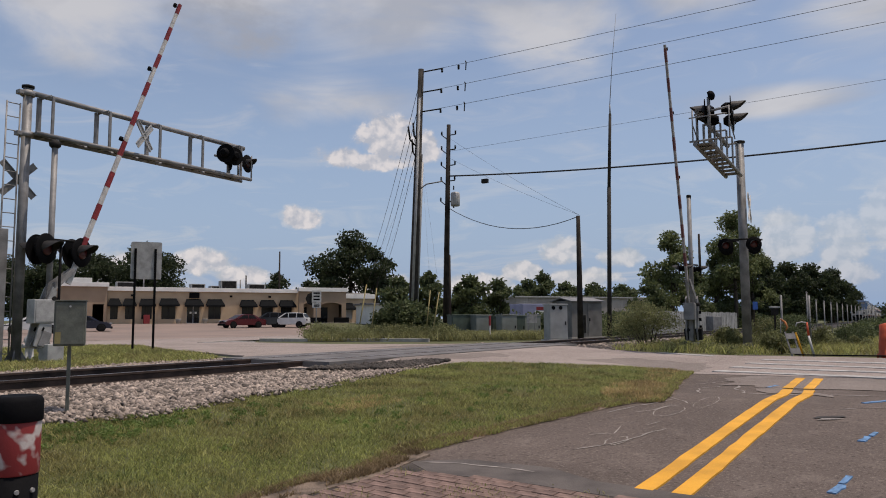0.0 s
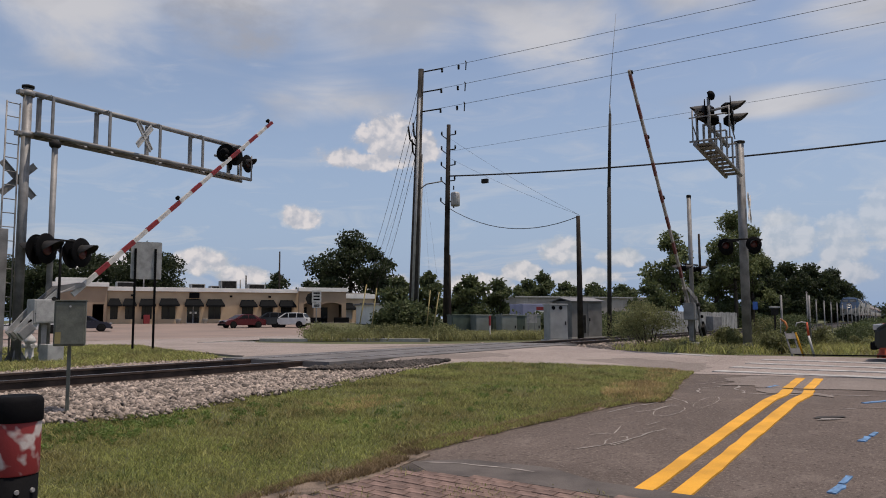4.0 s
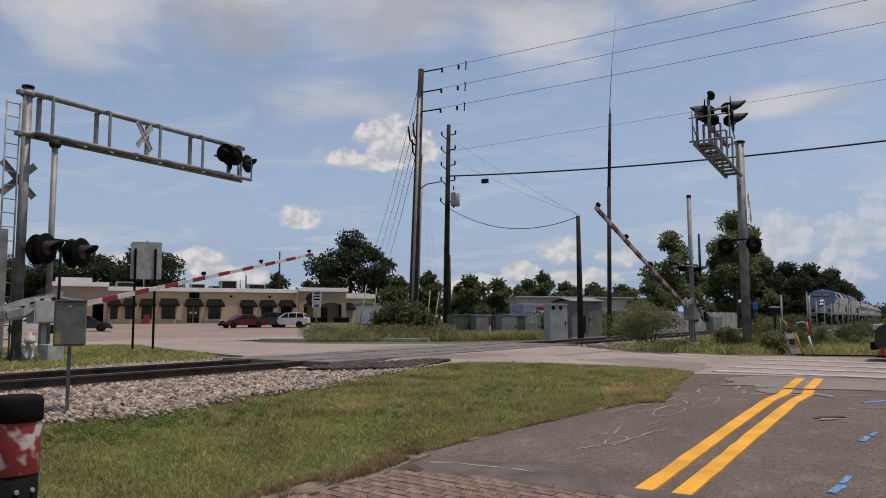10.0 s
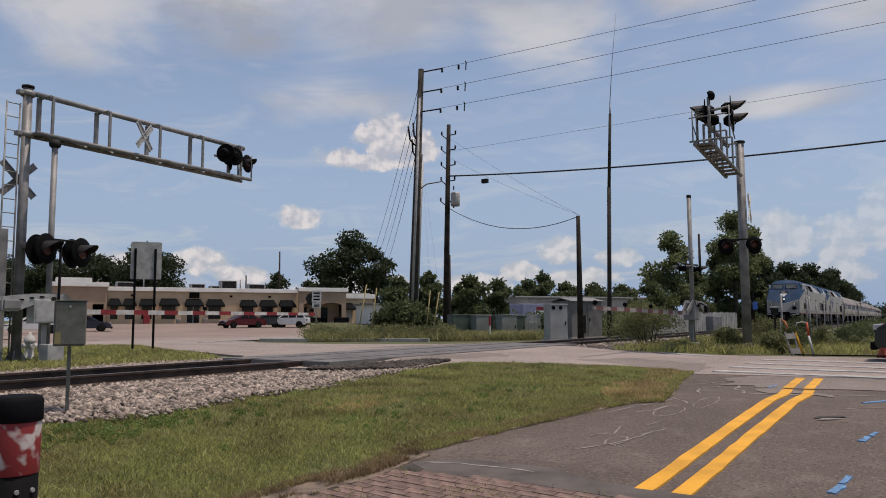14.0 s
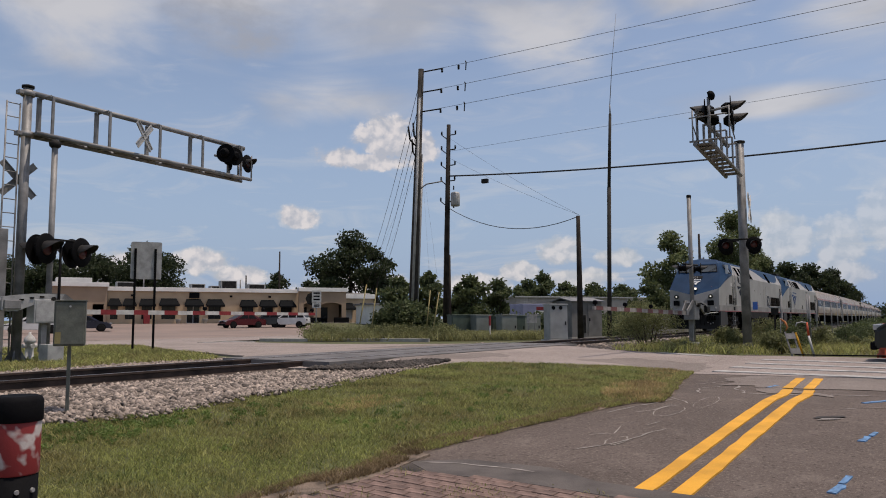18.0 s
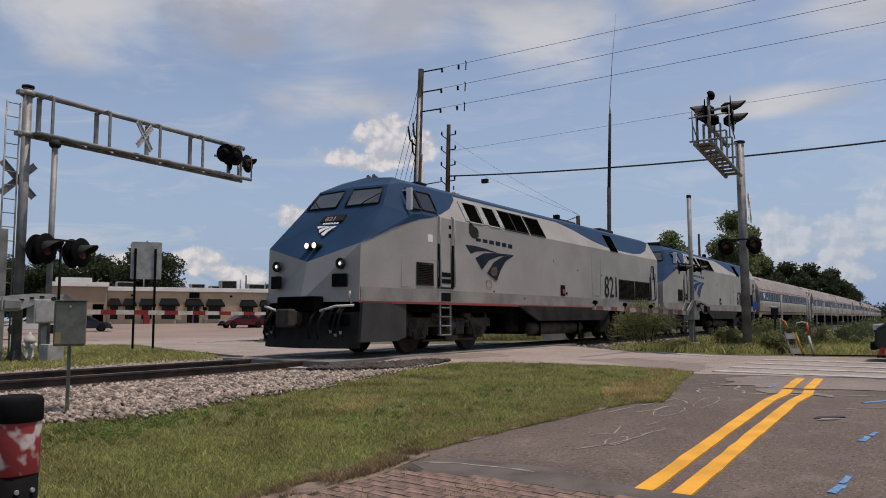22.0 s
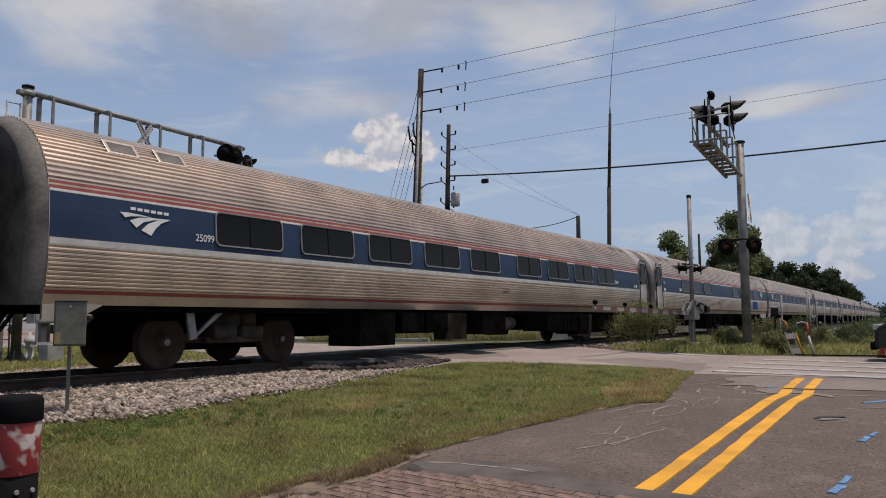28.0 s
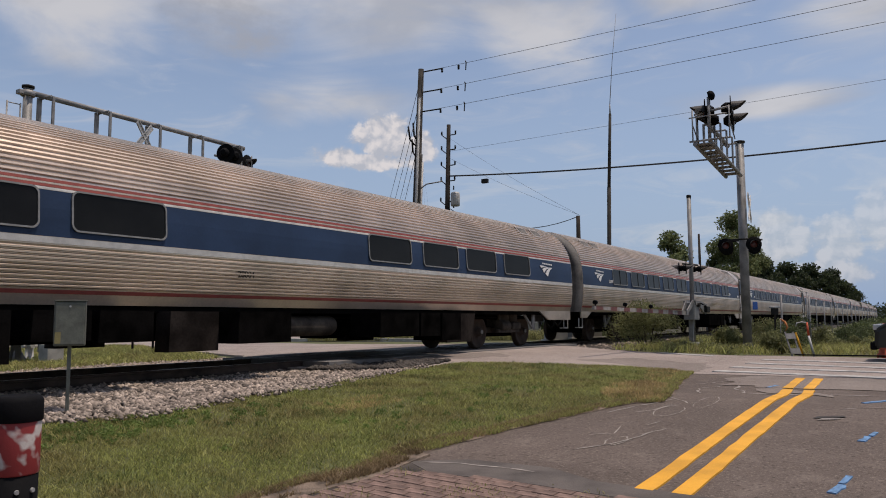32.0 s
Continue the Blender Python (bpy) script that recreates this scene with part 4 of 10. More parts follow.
                box(bm, 0.13, 0.24, -0.014, 0, z - 0.05, z + 0.05)
                part("hinge", bm, M["black"], d)
        for xr in (x0 - 0.10, x1 + 0.10):
            bm = B()
            box(bm, -0.05, 0.05, -0.004, 0.0, -0.86 if x0 < 10 else -0.64, 0.95 if x0 < 10 else 0.62)
            rc = part("rail_recess", bm, M["black"], v)
            rc.matrix_basis = at_side(xr, -1.512, 2.42 if x0 < 10 else 2.2, 0.55)
            bm = B()
            pipe(bm, [(0, 0, -0.84 if x0 < 10 else -.58), (0, -0.06, -0.80 if x0 < 10 else -.54), (0, -0.06, 0.88 if x0 < 10 else .5), (0, 0, 0.93 if x0 < 10 else .54)], 0.02, 8)
            part("handrail", bm, M["galv_light"], rc)
        for xx in (x0 + 0.0, x1 + 0.02):
            bm = B()
            box(bm, xx - 0.02, xx + 0.02, -1.50, -1.46, 0.42, 1.2)
            part("ladder_rail", bm, M["galv"], v)
        for z in (0.44, 0.66, 0.88, 1.10):
            bm = B()
            box(bm, x0, x1, -1.53, -1.40, z - 0.015, z + 0.015)
            part("step", bm, M["galv"], v)
        bm = B()
        box(bm, x0 + 0.02, x1 - 0.02, -1.525, -1.51, 1.26, 1.46)
        part("step_hole", bm, M["black"], v)
    # louvres and grilles
    for x0, x1 in ((5.36, 6.02), (6.38, 7.0)):
        grille(v, x0, x1, PANEL * 0.05, PANEL * 0.76, upper_place, 9, M["galv_light"])
    for x0, x1 in ((7.28, 7.92), (7.98, 8.72), (8.90, 9.84)):
        grille(v, x0, x1, PANEL * 0.05, PANEL * 0.76, upper_place, 14, M["dark_metal"])
    for x0, x1 in ((5.18, 5.33), (6.10, 6.34), (7.05, 7.24)):
        bm = B()
        box(bm, -(x1 - x0) / 2, (x1 - x0) / 2, -0.02, 0, -PANEL * 0.36, PANEL * 0.36)
        for i in range(4):
            tube(bm, (0, -0.02, PANEL * (-0.28 + i * 0.187)), (0, -0.032, PANEL * (-0.28 + i * 0.187)), 0.018, 0.018, 6)
        part("bolted_strip", bm, M["galv_light"], v).matrix_basis = upper_place((x0 + x1) / 2, PANEL * 0.405)
    grille(v, 15.42, 16.12, PANEL * 0.04, PANEL * 0.80, upper_place, 12, M["void"], slat="void")
    for x0, x1 in ((16.22, 17.86), (18.02, 19.72)):
        g = grille(v, x0, x1, 1.56, 2.26, side_place(1.512), 16, M["dark_metal"], slat="slat_brown")
        bm = B()
        box(bm, -0.014, 0.014, -0.027, 0.0, -0.35, 0.35)
        part("mullion", bm, M["slat_brown"], g)
    grille(v, 3.0, 3.62, 1.64, 2.12, side_place(1.505), 12, M["dark_metal"], slat="slat_brown")
    bm = B()
    box(bm, -0.17, 0.17, -0.012, 0, -0.17, 0.17, 0.01)
    fs = part("filler_recess", bm, M["black"], v)
    fs.matrix_basis = at_side(11.1, -1.51, 1.72, 0.5)
    bm = B()
    tube(bm, (0, -0.04, -0.04), (0, -0.01, -0.04), 0.085, 0.08, 14)
    part("filler_cap", bm, M["coach_red"] if number == "821" else M["galv_light"], fs)
    bm = B()
    box(bm, 0.24, 0.34, -0.01, 0.0, -0.13, -0.05, 0.004)
    part("gauge", bm, M["black"], fs)
    for px, pz in ((12.3, 2.42), (10.4, 2.62), (14.45, 2.35), (13.5, 1.36), (8.4, 1.40), (6.6, 1.56)):
        bm = B()
        tube(bm, (px, -1.525, pz), (px, -1.505, pz), 0.022, 0.022, 8)
        part("bolt_hole", bm, M["black"], v)
    if number == "821":
        bm = B()
        box(bm, 3.42, 3.62, -1.519, -1.50, 2.66, 2.84, 0.003)
        part("notice", bm, M["trim_white"], v, "small white notice plate")
    for pts, nm in (([(2.42, 1.56), (3.86, 1.56), (3.86, 2.24), (2.42, 2.24)], "access_panel"), ([(13.55, 1.62), (14.35, 1.62), (14.35, 3.15), (13.55, 3.15)], "access_panel"), ([(6.2, 1.66), (6.45, 1.66), (6.45, 1.86), (6.2, 1.86)], "hatch")):
        (x0, z0), (x1, z1) = pts[0], pts[2]
        o = [(x0, z0), (x1, z0), (x1, z1), (x0, z1)]
        i = [(x0 + .012, z0 + .012), (x1 - .012, z0 + .012), (x1 - .012, z1 - .012), (x0 + .012, z1 - .012)]
        pl = part(nm, ring_plate(o, i, 0.006), M["loco_skirt"], v)
        pl.matrix_basis = at_side(0, -1.512, 0, 0) if x0 > 3 else Matrix.Translation((x1, -1.516, 0)) @ Matrix.Rotation(radians(-2.3), 4, "Z") @ Matrix.Translation((-x1, 0, 0))
    # emblem and road number
    wave_mark("side_emblem", 2.62, 0.86, M[mark], v, at_side(5.12, -1.522, 1.86, 0.55), "three-sweep emblem in dark blue with plain bars above")
    if patched:
        bm = B()
        pts = [(0.0, 0.33), (0.02, 0.12), (0.16, 0.02), (0.34, 0.0), (0.5, 0.06), (0.5, 0.2), (0.42, 0.29), (0.3, 0.31), (0.16, 0.38), (0.06, 0.4)]
        slab(bm, [(x, 0, z) for x, z in pts], 0.01)
        part("patch", bm, M["dark_metal"], v, "dark brown worn patch in the paint").matrix_basis = at_side(5.28, -1.524, 2.92, 0.55)
        bm = B()
        slab(bm, [(x, 0, z) for x, z in ((0, .06), (.08, 0), (.3, .02), (.36, .14), (.3, .26), (.12, .24), (.02, .2))], 0.008)
        part("patch", bm, M["patch_brown"], v, "scuffed rusty patch on the emblem").matrix_basis = at_side(6.42, -1.530, 1.98, 0.55)
    text_part("road_number", number, 1.10, M["logo_navy"], v, at_side(14.70 if number == "821" else 15.2, -1.526, 1.60, 0.55) @ FACE_NEAR, 0.86)
    # roof fittings
    bm = B()
    box(bm, 13.2, 14.6, -0.5, 0.5, 4.24, 4.36, 0.03)
    part("roof_hatch", bm, M["dark_metal"], v)
    bm = B()
    box(bm, 16.8, 18.2, -0.6, 0.6, 4.24, 4.38, 0.05)
    part("roof_hatch", bm, M["dark_metal"], v)
    bm = B()
    box(bm, 13.9, 14.1, -0.1, 0.1, 4.3, 4.62, 0.02)
    part("roof_antenna", bm, M["black"], v)
    bm = B()
    for y in (-0.09, 0.09):
        lathe(bm, [(0.035, 0), (0.035, 0.06), (0.055, 0.12)], 12, pose(3.25, y, 4.345, 0, -88, 0))
    tube(bm, (3.22, 0, 4.2), (3.22, 0, 4.35), 0.03, 0.03, 8)
    part("horn", bm, M["galv"], v)
    bm = B()
    box(bm, 4.1, 4.5, -0.75, -0.45, 4.24, 4.30, 0.02)
    part("roof_antenna", bm, M["dark_metal"], v)
    if number != "821":
        bm = B()
        box(bm, 3.0, 4.4, -0.7, 0.7, 4.26, 4.42, 0.04)
        part("air_unit", bm, M["dark_metal"], v)
    # rear end
    bm = B()
    box(bm, 20.52, 20.88, -1.36, 1.36, 0.46, 1.16, 0.03)
    part("rear_apron", bm, M["under"], v)
    for y in (-1.15, -0.9, -0.6, 0.6, 0.9):
        bm = B()
        pipe(bm, [(20.7, y, 0.80), (20.95, y - 0.02, 0.52), (21.2, y + 0.04, 0.36), (21.45, y + 0.02, 0.46), (21.62, y, 0.72)], 0.03, 6)
        part("jumper_cable", bm, M["rubber"], v)
    bm = B()
    box(bm, 20.9, 20.96, -0.45, 0.45, 1.3, 3.3, 0.01)
    part("end_door", bm, M["loco_skirt"], v)
    bm = B()
    extrude(bm, [(-1.05, 1.25), (-1.05, 3.4), (-0.7, 3.7), (0.7, 3.7), (1.05, 3.4), (1.05, 1.25)], [20.95, 21.1])
    part("diaphragm", bm, M["rubber"], v)
    return v


# -- coaches
CS = [(1.50, 1.04), (1.555, 1.25), (1.595, 1.60), (1.605, 1.95), (1.595, 2.30), (1.56, 2.62), (1.515, 2.80), (1.44, 3.0), (1.30, 3.24), (1.10, 3.46), (0.84, 3.64), (0.50, 3.78), (0.0, 3.86)]
CZ, CY = [z for y, z in CS], [y for y, z in CS]


def coach_y(z):
    return float(np.interp(z, CZ, CY))


def coach_arc(d):
    """A point of the coach's outline by the way along it, from the bottom of the side up to the ridge."""
    acc = 0.0
    for (y0, z0), (y1, z1) in zip(CS, CS[1:]):
        s = math.hypot(y1 - y0, z1 - z0)
        if d <= acc + s or (y1, z1) == CS[-1]:
            k = (d - acc) / s
            n = Vector((z1 - z0, -(y1 - y0))).normalized()
            return (y0 + (y1 - y0) * k, z0 + (z1 - z0) * k, n)
        acc += s


ARC = sum(math.hypot(b[0] - a[0], b[1] - a[1]) for a, b in zip(CS, CS[1:]))


def arc_of_z(z):
    lo, hi = 0.0, ARC
    for _ in range(40):
        mid = (lo + hi) / 2
        lo, hi = (mid, hi) if coach_arc(mid)[1] < z else (lo, mid)
    return lo


def coach_profile():
    """Half outline with fluting below the window band and over the roof."""
    pts, d = [], 0.0
    flutes = [(arc_of_z(1.28), arc_of_z(1.84), 0.058), (arc_of_z(2.80), ARC - 0.25, 0.085)]
    plain = [0.0, arc_of_z(1.15), arc_of_z(1.27)] + [arc_of_z(1.85), arc_of_z(2.1), arc_of_z(2.3), arc_of_z(2.5), arc_of_z(2.62), arc_of_z(2.79)] + [ARC - 0.2, ARC]
    marks = [(a, 0.0) for a in plain]
    for a, b, pitch in flutes:
        n = int((b - a) / pitch)
        for i in range(n):
            c = a + (b - a) * i / n
            w = (b - a) / n
            marks += [(c, -0.008), (c + w * 0.12, 0.02), (c + w * 0.48, 0.02), (c + w * 0.82, -0.008)]
    for a, o in sorted(marks):
        y, z, n = coach_arc(a)
        pts.append((y + n.x * o, z + n.y * o))
    return pts


def coach_band(x0, x1, z0, z1, off, n=5, smooth=True):
    """A strip of paint or metal laid along the curved side (both sides)."""
    bm = B()
    a0, a1 = arc_of_z(z0), arc_of_z(z1)
    for s in (-1, 1):
        rows = []
        for x in (x0, x1):
            for o in (off, -0.01):
                rows.append([bm.verts.new((x, s * (coach_arc(a0 + (a1 - a0) * i / n)[0] + coach_arc(a0 + (a1 - a0) * i / n)[2].x * o), coach_arc(a0 + (a1 - a0) * i / n)[1] + coach_arc(a0 + (a1 - a0) * i / n)[2].y * o)) for i in range(n + 1)])
        for i in range(n):
            bm.faces.new((rows[0][i], rows[2][i], rows[2][i + 1], rows[0][i + 1]))
            bm.faces.new((rows[0][i], rows[0][i + 1], rows[1][i + 1], rows[1][i]))
            bm.faces.new((rows[2][i], rows[3][i], rows[3][i + 1], rows[2][i + 1]))
        bm.faces.new((rows[0][n], rows[2][n], rows[3][n], rows[1][n]))
        bm.faces.new((rows[0][0], rows[1][0], rows[3][0], rows[2][0]))
    bmesh.ops.recalc_face_normals(bm, faces=bm.faces)
    return bm


coach_wheel = wheel_mesh(0.457)
WIN_W, WIN_H, WIN_Z = 1.50, 0.54, 2.345
win_lean = math.degrees(math.atan2(coach_y(2.1) - coach_y(2.6), 0.5))
pane_mesh = mesh_of("pane", plate(rounded(WIN_W, WIN_H, 0.09), 0.01, -0.004), M["coach_glass"])
wframe_mesh = mesh_of("window_frame", ring_plate(rounded(WIN_W + 0.05, WIN_H + 0.05, 0.11), rounded(WIN_W, WIN_H, 0.09), 0.02), M["rubber_grey"])
split_mesh = mesh_of("mullion", box(B(), -0.008, 0.008, -0.0155, 0, -WIN_H / 2, WIN_H / 2), M["rubber"])


def side_poses(x, z, lean, extra=0.0):
    y = coach_y(z) + extra
    near = at_side(x, -y, z, lean)
    far = Matrix.Translation((x, y, z)) @ Matrix.Rotation(radians(180), 4, "Z") @ Matrix.Rotation(radians(-lean), 4, "X")
    return near, far


def coach(kind, number, windows, door_end, label):
    v = thing("passenger_coach", None, label, "railway coach", "coaches of the passenger train")
    X0, X1 = 0.45, 25.55
    half = coach_profile()
    prof = [(-y, z) for y, z in half] + [(y, z) for y, z in half[-2::-1]]
    bm = B()
    dx0, dx1 = (0.62, 1.46) if door_end < 0 else (24.54, 25.38)
    b0, b1 = (1.55, X1) if door_end < 0 else (X0, 24.45)
    extrude(bm, prof, [b0, 6, 12, 18, b1])
    part("body", bm, M["steel"], v, "fluted stainless steel tube body")
    # the plain vestibule end
    plain = [(coach_arc(ARC * i / 26)[0] - 0.004, coach_arc(ARC * i / 26)[1]) for i in range(27)]
    bm = B()
    extrude(bm, [(-y, z) for y, z in plain] + [(y, z) for y, z in plain[-2::-1]], [X0, 1.55] if door_end < 0 else [24.45, X1])
    part("vestibule", bm, M["steel_dull"], v, "plain brushed steel vestibule end")
    for xx in ((X0, X1)):
        bm = B()
        d = -1 if xx == X0 else 1
        rows = []
        for dx, k in ((0.0, 0.999), (0.05, 0.995), (0.16, 0.965), (0.24, 0.90)):
            sh = [(y * k, 1.04 + (z - 1.04) * (1 - (1 - k) * 0.4)) for y, z in plain]
            rows.append([bm.verts.new((xx + d * dx, y, z)) for y, z in [(-y, z) for y, z in sh] + [(y, z) for y, z in sh[-2::-1]]])
        for ra, rb_ in zip(rows, rows[1:]):
            for i in range(len(ra) - 1):
                f = bm.faces.new((ra[i], ra[i + 1], rb_[i + 1], rb_[i]))
                f.smooth = True
        bm.faces.new(rows[-1])
        bmesh.ops.recalc_face_normals(bm, faces=bm.faces)
        part("end_wall", bm, M["end_grey"], v, "dark grey end bulkhead")
        bm = B()
        d = -1 if xx == X0 else 1
        box(bm, min(xx, xx + d * 0.36), max(xx, xx + d * 0.36), -0.62, 0.62, 1.15, 3.35, 0.06)
        part("diaphragm", bm, M["rubber"], v, "black rubber gangway diaphragm")
        bm = B()
        for s in (-1, 1):
            pipe(bm, [(xx + d * 0.05, s * 1.48, 2.55), (xx + d * 0.10, s * 1.5, 2.5), (xx + d * 0.10, s * 1.5, 1.5), (xx + d * 0.05, s * 1.48, 1.42)], 0.016, 6)
            pipe(bm, [(xx + d * 0.02, s * 1.2, 3.05), (xx + d * 0.06, s * 1.2, 3.0), (xx + d * 0.06, s * 1.2, 2.8), (xx + d * 0.02, s * 1.2, 2.75)], 0.016, 6)
        part("grab_iron", bm, M["gate_white"], v)
        bm = B()
        box(bm, min(xx, xx + d * 0.5), max(xx, xx + d * 0.5), -0.12, 0.12, 0.72, 0.98, 0.03)
        part("coupler", bm, M["truck"], v)
        for s in (-1, 1):
            bm = B()
            pipe(bm, [(xx, s * 0.55, 0.95), (xx + d * 0.2, s * 0.6, 0.62), (xx + d * 0.45, s * 0.62, 0.5)], 0.035, 6)
            pipe(bm, [(xx, s * 0.8, 0.95), (xx + d * 0.2, s * 0.85, 0.7), (xx + d * 0.45, s * 0.86, 0.58)], 0.03, 6)
            part("jumper_cable", bm, M["rubber"], v)
            bm = B()
            pipe(bm, [(xx, s * 1.42, 0.84), (xx, s * 1.42, 0.55), (xx + d * 0.02, s * 1.42, 0.52), (xx - d * 0.28, s * 1.42, 0.52), (xx - d * 0.30, s * 1.42, 0.55), (xx - d * 0.30, s * 1.42, 0.84)], 0.018, 6)
            box(bm, min(xx, xx - d * 0.3), max(xx, xx - d * 0.3), s * 1.36 - 0.08, s * 1.36 + 0.08, 0.50, 0.53)
            part("corner_step", bm, M["galv_light"], v)
    # livery
    for nm, z0, z1, off, m in (("lower_red_stripe", 1.19, 1.245, 0.006, "coach_red"), ("white_stripe", 1.87, 1.955, 0.012, "coach_white"), ("blue_band", 1.965, 2.60, 0.003, "coach_blue"),
                               ("white_stripe", 2.603, 2.640, 0.006, "coach_white"), ("red_stripe", 2.645, 2.685, 0.006, "coach_red"), ("cream_stripe", 2.688, 2.715, 0.006, "coach_cream"), ("red_stripe", 2.718, 2.760, 0.006, "coach_red")):
        part(nm, coach_band(b0 + 0.01, b1 - 0.01, z0, z1, off), M[m], v)
    bx = (X0 + 0.02, dx0 - 0.05) if door_end < 0 else (dx1 + 0.05, X1 - 0.02)
    for z0, z1, m in ((1.965, 2.60, "coach_blue"), (2.645, 2.685, "coach_red"), (2.718, 2.760, "coach_red")):
        part("corner_stripe", coach_band(*bx, z0, z1, 0.004), M[m], v)
    # windows on both sides
    for wx in windows:
        for m in side_poses(wx, WIN_Z, win_lean, 0.006):
            w = share("window", wframe_mesh, v, m)
            share("pane", pane_mesh, w, Matrix())
            if kind == "split":
                share("mullion", split_mesh, w, Matrix())
    # vestibule doors with a window, and the trap below
    xd = (dx0 + dx1) / 2
    for m in side_poses(xd, 2.15, 2.0, 0.004):
        d = part("side_door", ring_plate(rounded(0.86, 2.0, 0.14), rounded(0.80, 1.94, 0.12), 0.016), M["rubber"], v, "dark rubber seal round the door")
        d.matrix_basis = m
        part("leaf", plate(rounded(0.78, 1.92, 0.12), 0.02, 0.004), M["steel_dull"], d)
        part("pane", plate(rounded(0.52, 0.74, 0.06), 0.01, -0.008), M["coach_glass"], d).matrix_basis = pose(0, 0, 0.46)
        part("seal", ring_plate(rounded(0.58, 0.80, 0.08), rounded(0.52, 0.74, 0.06), 0.012), M["rubber"], d).matrix_basis = pose(0, -0.004, 0.46)
        bm = B()
        box(bm, -0.36, -0.33, -0.03, 0, 0.0, 0.14)
        part("door_handle", bm, M["dark_metal"], d)
        bm = B()
        box(bm, -0.40, 0.40, -0.012, 0.0, -0.725, -0.69, 0.004)
        part("sill_strip", bm, M["galv_light"], d)
        bm = B()
        box(bm, -0.40, 0.40, -0.010, 0.0, -0.74, -0.727)
        part("sill_gap", bm, M["rubber"], d)
    bm = B()
    for s in (-1, 1):
        box(bm, dx0 - 0.02, dx1 + 0.02, s * 1.56 - 0.03, s * 1.56 + 0.03, 0.78, 1.04)
        box(bm, dx0 - 0.06, dx1 + 0.06, s * 1.60 - 0.025, s * 1.60 + 0.02, 1.20, 1.25)
    part("step_trap", bm, M["steel_dull"], v)
    # lower skirt ends, deeper at the vestibule
    for s in (-1, 1):
        for xs in (((X0, 0.78), (2.05, 0.78), (2.7, 1.05), (X0, 1.05)) if door_end < 0 else ((X0, 0.84), (0.95, 0.84), (1.35, 1.05), (X0, 1.05)), ((23.3, 1.05), (23.95, 0.78), (X1, 0.78), (X1, 1.05))):
            bm = B()
            slab(bm, [(x, s * 1.52, z) for x, z in (xs if s < 0 else xs[::-1])], 0.05)
            bmesh.ops.recalc_face_normals(bm, faces=bm.faces)
            part("skirt", bm, M["steel_dull"], v, "steel skirt below the floor")
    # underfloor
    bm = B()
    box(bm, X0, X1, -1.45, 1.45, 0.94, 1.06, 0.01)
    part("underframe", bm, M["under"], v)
    # long dark box added to fill the see-through underside with darkness
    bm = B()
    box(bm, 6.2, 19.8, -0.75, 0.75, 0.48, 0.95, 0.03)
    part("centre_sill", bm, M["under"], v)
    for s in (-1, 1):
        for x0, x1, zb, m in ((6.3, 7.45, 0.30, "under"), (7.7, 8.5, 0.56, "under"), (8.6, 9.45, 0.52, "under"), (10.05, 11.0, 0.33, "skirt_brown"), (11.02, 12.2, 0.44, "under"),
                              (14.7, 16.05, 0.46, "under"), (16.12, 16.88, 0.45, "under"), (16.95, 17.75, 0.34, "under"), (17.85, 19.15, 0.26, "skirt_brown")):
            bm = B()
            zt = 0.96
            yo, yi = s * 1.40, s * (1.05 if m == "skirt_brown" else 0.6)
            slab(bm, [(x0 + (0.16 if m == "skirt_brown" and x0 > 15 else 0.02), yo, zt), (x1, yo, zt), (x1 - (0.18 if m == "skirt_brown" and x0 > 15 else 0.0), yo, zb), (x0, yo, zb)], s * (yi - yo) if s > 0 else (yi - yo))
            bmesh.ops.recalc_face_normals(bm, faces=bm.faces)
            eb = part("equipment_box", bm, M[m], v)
            bm = B()
            box(bm, x0 + 0.06, x1 - 0.24, min(yo, yo + s * 0.014), max(yo, yo + s * 0.014), zb + 0.07, zt - 0.10, 0.01)
            part("cover", bm, M[m], eb)
            bm = B()
            box(bm, (x0 + x1) / 2 - 0.16, (x0 + x1) / 2 + 0.16, min(yo + s * 0.016, yo + s * 0.022), max(yo + s * 0.016, yo + s * 0.022), (zb + zt) / 2 + 0.05, (zb + zt) / 2 + 0.085)
            part("warning_strip", bm, M["coach_red" if m == "under" and x0 not in (11.02, 14.7) else "dark_metal"], eb)
        for px, pz, w, h in ((15.25, 0.64, 0.09, 0.06), (15.88, 0.78, 0.12, 0.09)):
            bm = B()
            box(bm, px - w, px + w, s * 1.428 - 0.006, s * 1.428 + 0.006, pz - h, pz + h, 0.004)
            part("plate", bm, M["gate_white"], v, "white equipment plate")
        bm = B()
        lathe(bm, [(0.03, -0.95), (0.16, -0.9), (0.2, -0.8), (0.2, 0.8), (0.16, 0.9), (0.03, 0.95)], 16, pose(13.45, s * 1.2, 0.70, 0, 90, 0))
        part("air_reservoir", bm, M["truck"], v, "grey air reservoir")
    bm = B()
    tube(bm, (2.2, -0.9, 0.86), (23.6, -0.9, 0.86), 0.05, 0.05, 8)
    part("air_pipe", bm, M["under"], v)
    for xc in (4.18, 22.14):
        truck(v, xc, 2.62, 0.457, coach_wheel, "coach")
